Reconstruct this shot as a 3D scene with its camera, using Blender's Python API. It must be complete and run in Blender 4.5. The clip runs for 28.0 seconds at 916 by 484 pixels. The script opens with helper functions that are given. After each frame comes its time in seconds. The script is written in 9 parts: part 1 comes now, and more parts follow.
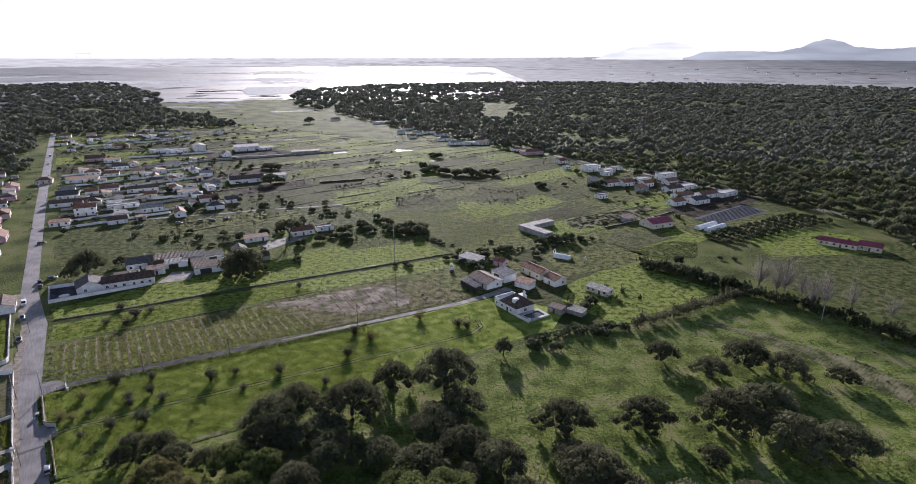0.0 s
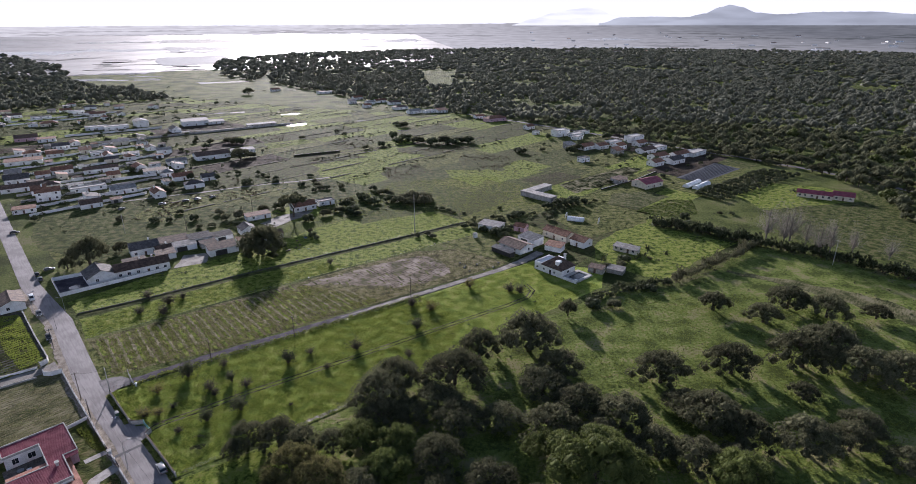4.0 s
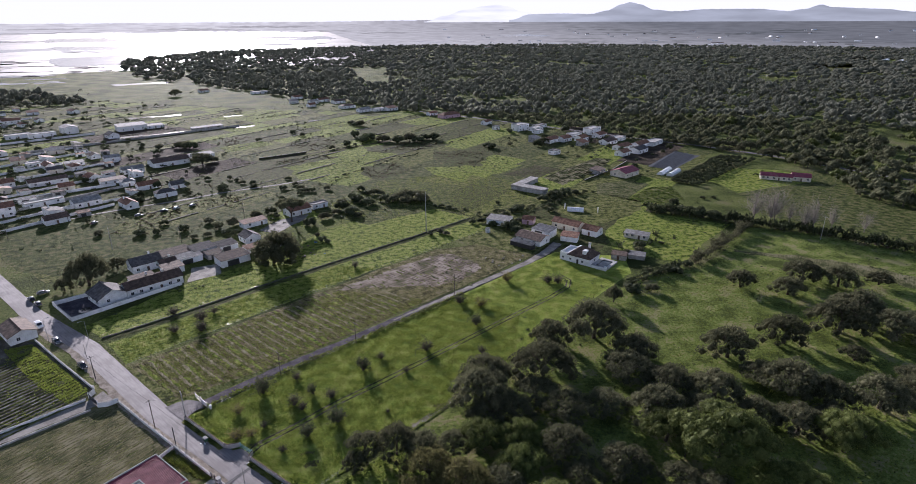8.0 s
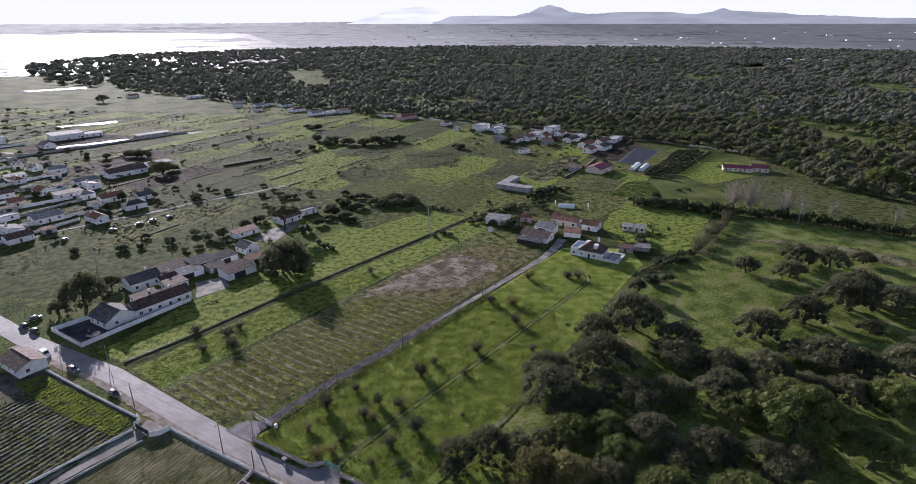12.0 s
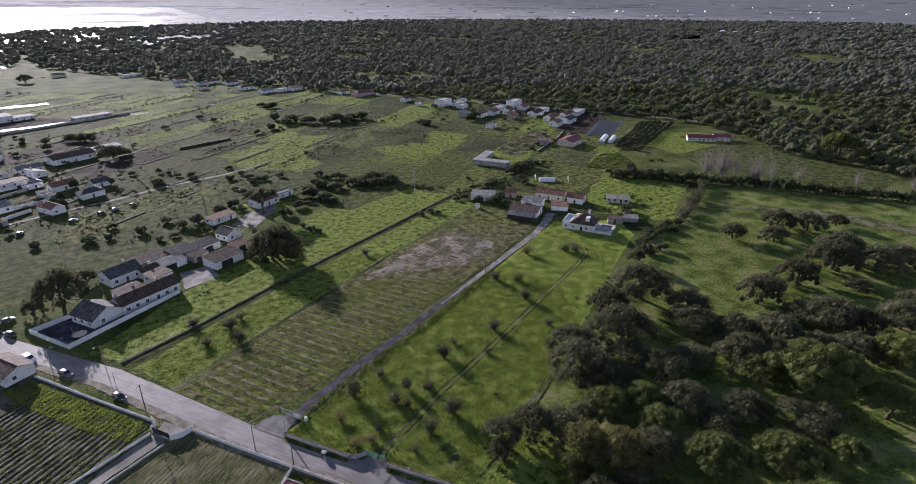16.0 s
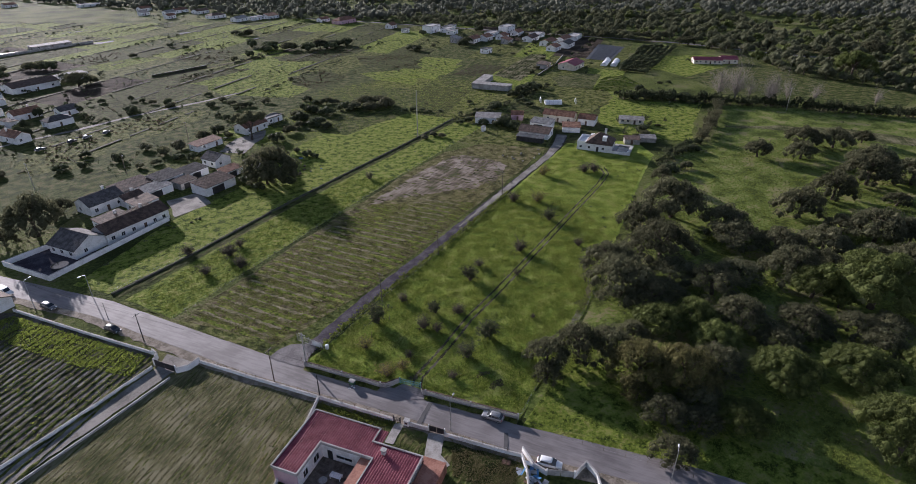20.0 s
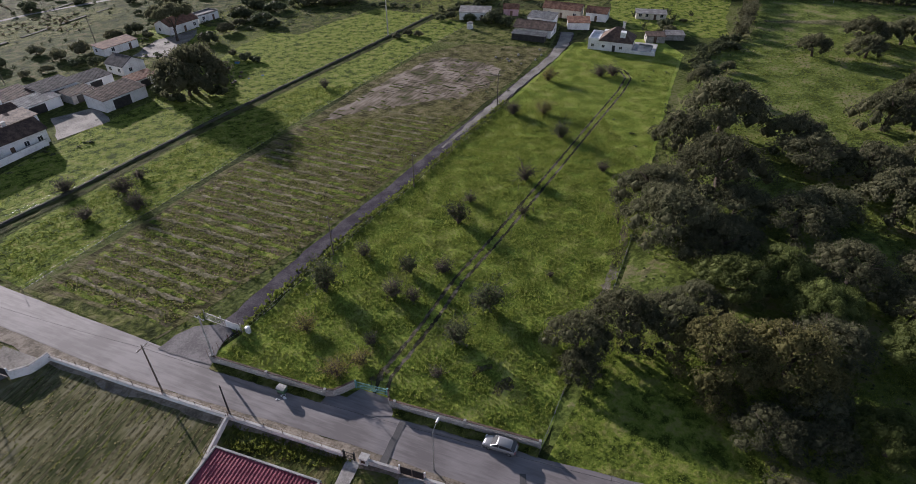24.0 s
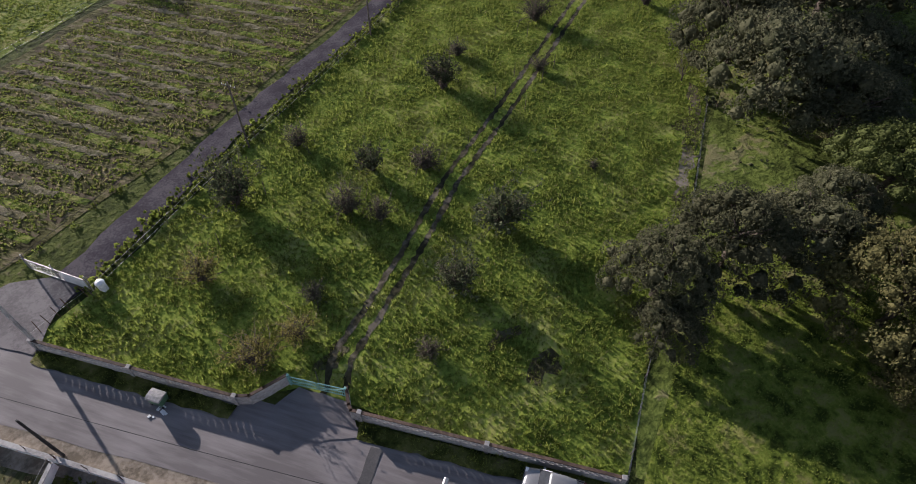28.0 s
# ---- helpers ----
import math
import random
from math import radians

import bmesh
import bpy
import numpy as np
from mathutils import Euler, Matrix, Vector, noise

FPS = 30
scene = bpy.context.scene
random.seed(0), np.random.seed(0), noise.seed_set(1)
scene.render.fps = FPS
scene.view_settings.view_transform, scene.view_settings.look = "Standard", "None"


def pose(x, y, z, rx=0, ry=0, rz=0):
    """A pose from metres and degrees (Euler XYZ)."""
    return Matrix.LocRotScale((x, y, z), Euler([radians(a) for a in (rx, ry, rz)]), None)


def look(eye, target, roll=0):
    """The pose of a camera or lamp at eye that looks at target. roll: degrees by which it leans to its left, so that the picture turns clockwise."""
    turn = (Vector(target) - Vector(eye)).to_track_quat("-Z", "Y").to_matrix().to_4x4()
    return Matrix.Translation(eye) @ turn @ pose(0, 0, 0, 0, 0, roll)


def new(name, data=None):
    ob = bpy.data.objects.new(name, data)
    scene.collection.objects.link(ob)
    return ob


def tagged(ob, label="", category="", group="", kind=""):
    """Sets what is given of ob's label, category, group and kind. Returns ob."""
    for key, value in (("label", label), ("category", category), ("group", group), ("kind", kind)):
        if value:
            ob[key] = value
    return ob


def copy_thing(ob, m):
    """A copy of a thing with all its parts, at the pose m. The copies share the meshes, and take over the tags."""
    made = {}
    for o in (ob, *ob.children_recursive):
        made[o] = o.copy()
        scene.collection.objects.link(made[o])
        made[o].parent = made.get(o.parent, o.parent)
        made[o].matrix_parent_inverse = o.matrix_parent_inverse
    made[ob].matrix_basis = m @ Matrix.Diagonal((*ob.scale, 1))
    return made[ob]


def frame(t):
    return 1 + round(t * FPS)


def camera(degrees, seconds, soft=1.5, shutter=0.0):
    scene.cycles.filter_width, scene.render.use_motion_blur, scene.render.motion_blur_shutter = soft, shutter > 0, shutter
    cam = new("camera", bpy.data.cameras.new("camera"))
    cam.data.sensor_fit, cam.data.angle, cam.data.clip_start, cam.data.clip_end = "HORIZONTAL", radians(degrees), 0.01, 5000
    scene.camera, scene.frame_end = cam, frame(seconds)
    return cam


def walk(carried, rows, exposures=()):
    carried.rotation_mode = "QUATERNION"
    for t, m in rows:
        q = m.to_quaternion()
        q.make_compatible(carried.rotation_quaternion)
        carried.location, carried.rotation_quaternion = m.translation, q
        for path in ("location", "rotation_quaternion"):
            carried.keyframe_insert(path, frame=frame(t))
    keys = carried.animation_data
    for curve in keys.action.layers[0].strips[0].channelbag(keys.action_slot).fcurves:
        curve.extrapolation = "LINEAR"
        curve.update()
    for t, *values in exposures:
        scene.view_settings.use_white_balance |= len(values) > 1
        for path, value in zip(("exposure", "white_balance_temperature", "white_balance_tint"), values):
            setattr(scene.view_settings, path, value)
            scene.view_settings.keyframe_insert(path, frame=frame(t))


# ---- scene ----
cam = camera(77.3, 28.0, soft=0.9)
METRES, EYE, TILT, LEAN, TURN = 262.0, 101.5, -17.8, -0.2, 0.0
ROWS = [
    (0.0, 0.0, 0.0, 0.0, 0.0, 0.0, 0.0),
    (0.5, -0.0232, 0.0003, -0.0004, -0.89, -0.52, 0.32),
    (1.0, -0.0484, 0.0012, -0.0009, -1.88, -1.08, 0.67),
    (1.5, -0.0716, 0.0023, -0.0011, -2.82, -1.62, 1.01),
    (2.0, -0.0966, 0.004, -0.0013, -3.84, -2.15, 1.36),
    (2.5, -0.1197, 0.0059, -0.0012, -4.78, -2.48, 1.68),
    (3.0, -0.1445, 0.0084, -0.0009, -5.78, -2.75, 2.04),
    (3.5, -0.1673, 0.0111, -0.0005, -6.71, -2.97, 2.36),
    (5.5, -0.2605, 0.0257, 0.0031, -10.82, -3.7, 3.82),
    (6.0, -0.2838, 0.0302, 0.0044, -11.89, -3.79, 4.17),
    (6.5, -0.3049, 0.0348, 0.0059, -12.87, -3.82, 4.48),
    (7.0, -0.3272, 0.0402, 0.0075, -13.94, -3.88, 4.82),
    (7.5, -0.3471, 0.0454, 0.0091, -14.93, -3.94, 5.12),
    (8.0, -0.368, 0.0513, 0.0109, -16.01, -4.01, 5.43),
    (8.5, -0.3865, 0.057, 0.0126, -16.99, -4.08, 5.71),
    (9.0, -0.4057, 0.0633, 0.0144, -18.04, -4.16, 6.02),
    (9.5, -0.4228, 0.0693, 0.0161, -19.0, -4.23, 6.3),
    (10.0, -0.4407, 0.076, 0.0181, -20.01, -4.33, 6.59),
    (10.5, -0.4568, 0.0824, 0.0199, -20.81, -4.4, 6.82),
    (11.0, -0.4735, 0.0895, 0.0218, -21.66, -4.48, 7.03),
    (11.5, -0.4881, 0.0961, 0.0234, -22.49, -4.56, 7.25),
    (13.5, -0.5365, 0.1228, 0.0296, -26.13, -4.97, 8.23),
    (14.0, -0.5449, 0.129, 0.0311, -27.06, -5.11, 8.47),
    (14.5, -0.5514, 0.1347, 0.0327, -27.93, -5.6, 8.71),
    (15.0, -0.5577, 0.141, 0.0341, -28.68, -6.38, 8.93),
    (15.5, -0.5633, 0.147, 0.0355, -29.01, -7.09, 9.05),
    (16.0, -0.5693, 0.1539, 0.0367, -29.21, -7.81, 9.14),
    (16.5, -0.5745, 0.1607, 0.0379, -29.32, -8.47, 9.19),
    (17.0, -0.5792, 0.1683, 0.039, -29.41, -9.2, 9.22),
    (17.5, -0.5823, 0.176, 0.0383, -29.4, -9.92, 9.23),
    (18.0, -0.5855, 0.186, 0.0333, -29.57, -10.75, 9.26),
    (18.5, -0.5879, 0.1957, 0.0261, -30.08, -11.55, 9.37),
    (19.0, -0.5898, 0.2065, 0.0178, -30.6, -12.3, 9.53),
    (19.5, -0.5903, 0.217, 0.0106, -31.05, -12.98, 9.66),
    (20.0, -0.5891, 0.2295, 0.0028, -31.46, -13.65, 9.79),
    (20.5, -0.5859, 0.2437, -0.0031, -31.75, -14.31, 9.76),
    (21.0, -0.5781, 0.2607, -0.0093, -32.02, -14.97, 9.79),
    (21.5, -0.5679, 0.2782, -0.014, -32.24, -15.57, 9.81),
    (23.5, -0.5209, 0.3535, -0.0306, -33.03, -19.11, 10.06),
    (24.0, -0.5092, 0.3729, -0.0354, -33.34, -21.4, 10.14),
    (24.5, -0.4989, 0.3905, -0.0398, -33.69, -23.98, 10.19),
    (25.0, -0.4884, 0.4091, -0.0448, -34.15, -26.9, 10.22),
    (25.5, -0.4793, 0.4256, -0.0493, -34.63, -29.64, 10.25),
    (26.0, -0.4702, 0.4418, -0.055, -34.98, -31.49, 10.32),
    (26.5, -0.4632, 0.4562, -0.0608, -35.45, -33.01, 10.43),
    (27.0, -0.4579, 0.4698, -0.0676, -36.05, -34.0, 10.51),
    (27.5, -0.4548, 0.4801, -0.0741, -36.69, -34.37, 10.7),
    (28.0, -0.4537, 0.4898, -0.0816, -37.32, -34.63, 10.86),
]
EXPOSURES = [(0.0, 0.97, 6000, 22), (14.0, 0.87, 5900, 24), (20.0, 0.8, 6000, 22), (28.0, 0.78, 6300, 20)]
walk(cam, [(t, pose(0, 0, EYE, TILT, LEAN, TURN) @ pose(METRES * x, METRES * y, METRES * z, 90 + pitch, roll, yaw)) for t, x, y, z, yaw, pitch, roll in ROWS], EXPOSURES)

# ---- world and sun: low winter sun ahead of the first view ----
SUN_AZ, SUN_EL = -7.0, 14.0          # degrees from +y towards +x, and above the horizon
sky_world = bpy.data.worlds.new("sky")
scene.world = sky_world
sky_world.use_nodes = True
wt = sky_world.node_tree
wt.nodes.clear()
w_out = wt.nodes.new("ShaderNodeOutputWorld")
w_bg = wt.nodes.new("ShaderNodeBackground")
w_sky = wt.nodes.new("ShaderNodeTexSky")
w_sky.sky_type = "NISHITA"
w_sky.sun_disc = False
w_sky.sun_elevation = radians(SUN_EL)
w_sky.sun_rotation = radians(SUN_AZ)
w_sky.altitude = 100
w_sky.air_density, w_sky.dust_density, w_sky.ozone_density = 1.0, 0.6, 1.2
# thin white cloud and haze, thickest towards the horizon
w_tc = wt.nodes.new("ShaderNodeTexCoord")
w_map = wt.nodes.new("ShaderNodeMapping")
w_map.inputs["Scale"].default_value = (3.0, 3.0, 14.0)
w_n = wt.nodes.new("ShaderNodeTexNoise")
w_n.inputs["Scale"].default_value, w_n.inputs["Detail"].default_value = 1.6, 7.0
w_sep = wt.nodes.new("ShaderNodeSeparateXYZ")
w_z = wt.nodes.new("ShaderNodeMapRange")
w_z.inputs[1].default_value, w_z.inputs[2].default_value, w_z.inputs[3].default_value, w_z.inputs[4].default_value = 0.0, 0.45, 1.25, 0.0
w_mul = wt.nodes.new("ShaderNodeMath")
w_mul.operation = "MULTIPLY"
w_r = wt.nodes.new("ShaderNodeMapRange")
w_r.inputs[1].default_value, w_r.inputs[2].default_value, w_r.inputs[3].default_value, w_r.inputs[4].default_value = 0.25, 0.6, 0.8, 1.0
w_m = wt.nodes.new("ShaderNodeMixRGB")
w_m.inputs[2].default_value = (6.9, 7.05, 7.35, 1)
wt.links.new(w_tc.outputs["Generated"], w_map.inputs[0])
wt.links.new(w_tc.outputs["Generated"], w_sep.inputs[0])
wt.links.new(w_sep.outputs[2], w_z.inputs[0])
wt.links.new(w_map.outputs[0], w_n.inputs[0])
wt.links.new(w_n.outputs[0], w_r.inputs[0])
wt.links.new(w_r.outputs[0], w_mul.inputs[0])
wt.links.new(w_z.outputs[0], w_mul.inputs[1])
wt.links.new(w_mul.outputs[0], w_m.inputs[0])
wt.links.new(w_sky.outputs[0], w_m.inputs[1])
wt.links.new(w_m.outputs[0], w_bg.inputs[0])
w_bg.inputs[1].default_value = 0.075
wt.links.new(w_bg.outputs[0], w_out.inputs[0])

sun = new("sun", bpy.data.lights.new("sun", "SUN"))
sun.data.energy, sun.data.angle, sun.data.color = 4.8, radians(0.6), (1.0, 0.94, 0.86)
s_dir = Vector((math.sin(radians(SUN_AZ)) * math.cos(radians(SUN_EL)), math.cos(radians(SUN_AZ)) * math.cos(radians(SUN_EL)), math.sin(radians(SUN_EL))))
sun.matrix_world = look(s_dir * 100, (0, 0, 0))

# ---- materials ----
def node_mat(name):
    m = bpy.data.materials.new(name)
    m.use_nodes = True
    nt = m.node_tree
    return m, nt, nt.nodes["Principled BSDF"]


def surf(name, colours, big=0.2, fine=4.0, rough=0.85, bump=0.3, dist=0.05, metal=0.0, world=False, vary=0.0, stretch=None, spec=0.3, detail=6.0):
    """A surface whose colour wanders between the given colours at two scales, with fine relief."""
    m, nt, b = node_mat(name)
    if world:
        src = nt.nodes.new("ShaderNodeNewGeometry").outputs["Position"]
    else:
        src = nt.nodes.new("ShaderNodeTexCoord").outputs["Object"]
    if stretch:
        mp = nt.nodes.new("ShaderNodeMapping")
        mp.vector_type = "TEXTURE"
        mp.inputs["Rotation"].default_value = (0, 0, radians(stretch[0]))
        mp.inputs["Scale"].default_value = (stretch[1], 1, 1)
        nt.links.new(src, mp.inputs[0])
        fsrc = mp.outputs[0]
    else:
        fsrc = src
    n1, n2 = nt.nodes.new("ShaderNodeTexNoise"), nt.nodes.new("ShaderNodeTexNoise")
    n1.inputs["Scale"].default_value, n1.inputs["Detail"].default_value = big, 4.0
    n2.inputs["Scale"].default_value, n2.inputs["Detail"].default_value = fine, detail
    n2.inputs["Roughness"].default_value = 0.65
    nt.links.new(src, n1.inputs["Vector"])
    nt.links.new(fsrc, n2.inputs["Vector"])
    mix = nt.nodes.new("ShaderNodeMath")
    mix.operation = "ADD"
    h1, h2 = nt.nodes.new("ShaderNodeMath"), nt.nodes.new("ShaderNodeMath")
    h1.operation = h2.operation = "MULTIPLY"
    h1.inputs[1].default_value, h2.inputs[1].default_value = 0.55, 0.45
    nt.links.new(n1.outputs[0], h1.inputs[0])
    nt.links.new(n2.outputs[0], h2.inputs[0])
    nt.links.new(h1.outputs[0], mix.inputs[0])
    nt.links.new(h2.outputs[0], mix.inputs[1])
    r = nt.nodes.new("ShaderNodeValToRGB")
    e = r.color_ramp.elements
    while len(e) < len(colours):
        e.new(0.5)
    for i, c in enumerate(colours):
        e[i].position = 0.42 + 0.16 * i / max(1, len(colours) - 1)
        e[i].color = (*c, 1)
    nt.links.new(mix.outputs[0], r.inputs[0])
    col = r.outputs[0]
    if vary:
        oi = nt.nodes.new("ShaderNodeObjectInfo")
        mr = nt.nodes.new("ShaderNodeMapRange")
        mr.inputs[3].default_value, mr.inputs[4].default_value = 1 - vary, 1 + vary
        hs = nt.nodes.new("ShaderNodeHueSaturation")
        nt.links.new(oi.outputs["Random"], mr.inputs[0])
        nt.links.new(mr.outputs[0], hs.inputs["Value"])
        nt.links.new(col, hs.inputs["Color"])
        col = hs.outputs[0]
    nt.links.new(col, b.inputs["Base Color"])
    b.inputs["Roughness"].default_value, b.inputs["Metallic"].default_value = rough, metal
    b.inputs["Specular IOR Level"].default_value = spec
    if bump:
        bp = nt.nodes.new("ShaderNodeBump")
        bp.inputs["Strength"].default_value, bp.inputs["Distance"].default_value = bump, dist
        nt.links.new(n2.outputs[0], bp.inputs["Height"])
        nt.links.new(bp.outputs[0], b.inputs["Normal"])
    return m


def leaf_mat(name, dark, light, trans=0.35, rough=0.75, spec=0.12):
    """Leaves: colour per leaf, part of the light shining through."""
    m, nt, b = node_mat(name)
    g = nt.nodes.new("ShaderNodeNewGeometry")
    oi = nt.nodes.new("ShaderNodeObjectInfo")
    r = nt.nodes.new("ShaderNodeValToRGB")
    r.color_ramp.elements[0].color, r.color_ramp.elements[1].color = (*dark, 1), (*light, 1)
    nt.links.new(g.outputs["Random Per Island"], r.inputs[0])
    mr = nt.nodes.new("ShaderNodeMapRange")
    mr.inputs[3].default_value, mr.inputs[4].default_value = 0.75, 1.3
    nt.links.new(oi.outputs["Random"], mr.inputs[0])
    hs = nt.nodes.new("ShaderNodeHueSaturation")
    nt.links.new(mr.outputs[0], hs.inputs["Value"])
    nt.links.new(r.outputs[0], hs.inputs["Color"])
    nt.links.new(hs.outputs[0], b.inputs["Base Color"])
    b.inputs["Roughness"].default_value, b.inputs["Specular IOR Level"].default_value = rough, spec
    t = nt.nodes.new("ShaderNodeBsdfTranslucent")
    nt.links.new(hs.outputs[0], t.inputs[0])
    mx = nt.nodes.new("ShaderNodeMixShader")
    mx.inputs[0].default_value = trans
    nt.links.new(b.outputs[0], mx.inputs[1])
    nt.links.new(t.outputs[0], mx.inputs[2])
    nt.links.new(mx.outputs[0], nt.nodes["Material Output"].inputs[0])
    return m


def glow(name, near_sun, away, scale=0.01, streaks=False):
    """Distance with its haze put into an emission colour, brighter towards the sun's side."""
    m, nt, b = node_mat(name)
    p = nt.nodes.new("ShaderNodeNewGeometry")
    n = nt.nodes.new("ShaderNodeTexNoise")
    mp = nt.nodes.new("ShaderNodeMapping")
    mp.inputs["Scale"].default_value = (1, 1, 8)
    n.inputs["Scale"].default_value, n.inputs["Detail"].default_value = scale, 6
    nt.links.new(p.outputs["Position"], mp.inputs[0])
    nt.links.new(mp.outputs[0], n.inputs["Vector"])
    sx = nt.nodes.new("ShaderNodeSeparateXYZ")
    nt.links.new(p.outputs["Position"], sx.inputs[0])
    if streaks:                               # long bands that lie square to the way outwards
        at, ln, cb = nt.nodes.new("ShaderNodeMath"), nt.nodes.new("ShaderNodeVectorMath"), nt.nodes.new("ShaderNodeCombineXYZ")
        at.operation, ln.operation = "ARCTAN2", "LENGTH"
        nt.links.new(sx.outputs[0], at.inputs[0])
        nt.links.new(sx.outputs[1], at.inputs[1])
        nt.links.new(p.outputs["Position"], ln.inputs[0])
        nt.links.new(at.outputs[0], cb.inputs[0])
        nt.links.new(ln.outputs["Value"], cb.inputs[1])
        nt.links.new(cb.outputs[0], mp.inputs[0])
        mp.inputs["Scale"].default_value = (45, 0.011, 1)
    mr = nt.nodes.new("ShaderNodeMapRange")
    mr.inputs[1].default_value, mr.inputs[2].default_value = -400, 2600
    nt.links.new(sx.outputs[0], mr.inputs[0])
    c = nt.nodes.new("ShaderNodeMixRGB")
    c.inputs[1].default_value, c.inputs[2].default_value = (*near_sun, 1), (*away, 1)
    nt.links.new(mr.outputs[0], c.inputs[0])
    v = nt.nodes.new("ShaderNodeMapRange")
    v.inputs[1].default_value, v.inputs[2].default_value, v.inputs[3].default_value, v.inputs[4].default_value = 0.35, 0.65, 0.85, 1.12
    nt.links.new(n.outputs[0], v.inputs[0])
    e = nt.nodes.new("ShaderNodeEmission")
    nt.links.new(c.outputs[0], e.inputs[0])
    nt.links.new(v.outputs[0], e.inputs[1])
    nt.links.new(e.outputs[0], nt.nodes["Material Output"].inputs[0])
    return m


def grass_mat(name, colours, big, fine=0.55, bump=1.0, dist=1.1, trans=0.0, stretch=None):
    return surf(name, colours, big, fine, 0.9, bump, dist, world=True, stretch=stretch, spec=0.03, detail=11.0)


GRASS = grass_mat("meadow grass", [(0.03, 0.038, 0.01), (0.07, 0.084, 0.02), (0.125, 0.135, 0.038), (0.17, 0.16, 0.07)], 0.32, 0.9, 1.0, 0.9)
GRASS_BRIGHT = grass_mat("lush grass", [(0.044, 0.063, 0.012), (0.112, 0.152, 0.024), (0.182, 0.222, 0.039), (0.23, 0.230, 0.072)], 0.4, 1.2, 1.0, 0.8)
ORCHARD_GRASS = grass_mat("thick orchard grass", [(0.094, 0.132, 0.023), (0.162, 0.216, 0.036), (0.230, 0.284, 0.051), (0.285, 0.292, 0.088)], 0.2, 2.4, 0.6, 0.14)
PASTURE = grass_mat("grazed pasture", [(0.058, 0.074, 0.018), (0.102, 0.132, 0.030), (0.148, 0.182, 0.042), (0.205, 0.190, 0.090)], 0.12, 0.9, 1.0, 0.6)
GRASS_DULL = grass_mat("rough pasture", [(0.027, 0.037, 0.012), (0.050, 0.066, 0.018), (0.082, 0.094, 0.030), (0.128, 0.118, 0.055)], 0.3, 1.3, stretch=(28, 3))
WEEDS = grass_mat("dry weeds", [(0.027, 0.034, 0.011), (0.048, 0.055, 0.018), (0.080, 0.078, 0.031), (0.060, 0.088, 0.022)], 0.35, 0.6, stretch=(28, 3))
SOIL_DARK = grass_mat("dark turned soil", [(0.030, 0.024, 0.018), (0.055, 0.043, 0.032), (0.085, 0.068, 0.050)], 0.1, 1.5)
SOIL_PALE = grass_mat("pale wet soil", [(0.075, 0.078, 0.035), (0.135, 0.110, 0.078), (0.205, 0.168, 0.130), (0.285, 0.240, 0.195)], 0.15, 1.2, 0.5, 0.1, stretch=(28, 7))
FOREST_FLOOR = grass_mat("woodland floor", [(0.036, 0.046, 0.014), (0.07, 0.088, 0.024), (0.11, 0.132, 0.034), (0.15, 0.14, 0.07)], 0.035, 1.0)
VINE_GROUND = grass_mat("weedy vineyard ground", [(0.055, 0.050, 0.022), (0.098, 0.094, 0.036), (0.140, 0.134, 0.052), (0.195, 0.165, 0.095)], 0.3, 1.8, stretch=(124, 4))
STUBBLE = grass_mat("mown stubble", [(0.042, 0.050, 0.019), (0.085, 0.086, 0.038), (0.135, 0.127, 0.066), (0.190, 0.172, 0.105)], 0.15, 1.6, 0.25, 0.05, stretch=(40, 5))
ASPHALT = surf("worn asphalt", [(0.122, 0.108, 0.106), (0.165, 0.148, 0.145), (0.210, 0.190, 0.186)], 0.12, 2.0, 0.75, 0.15, 0.02, world=True, stretch=(124, 10), spec=0.4)
PATCH = surf("newer asphalt patch", [(0.066, 0.064, 0.064), (0.092, 0.088, 0.087)], 0.5, 9.0, 0.8, 0.2, 0.02, world=True)
GRAVEL = surf("dark gravel track", [(0.040, 0.034, 0.042), (0.062, 0.054, 0.064), (0.100, 0.090, 0.095)], 0.3, 5.0, 0.9, 0.6, 0.06, world=True, spec=0.05)
MOUTH_ASPHALT = surf("coarse grey asphalt", [(0.098, 0.088, 0.088), (0.135, 0.122, 0.121), (0.178, 0.162, 0.159)], 0.4, 3.5, 0.85, 0.3, 0.03, world=True)
OLD_ASPHALT = surf("old lane asphalt", [(0.080, 0.071, 0.073), (0.112, 0.101, 0.101), (0.155, 0.142, 0.139)], 0.3, 3.0, 0.85, 0.3, 0.03, world=True)
GRAVEL_PALE = surf("pale gravel track", [(0.110, 0.100, 0.088), (0.190, 0.172, 0.150), (0.270, 0.250, 0.220)], 0.2, 4.0, 0.9, 0.5, 0.06, world=True)
SAND = surf("sandy verge", [(0.120, 0.100, 0.072), (0.195, 0.162, 0.124), (0.270, 0.230, 0.182)], 0.5, 3.0, 0.95, 0.6, 0.08, world=True)
MUD = surf("tyre rut mud", [(0.026, 0.026, 0.015), (0.062, 0.056, 0.034), (0.165, 0.142, 0.105)], 0.25, 1.2, 0.95, 0.6, 0.06, world=True, spec=0.03)
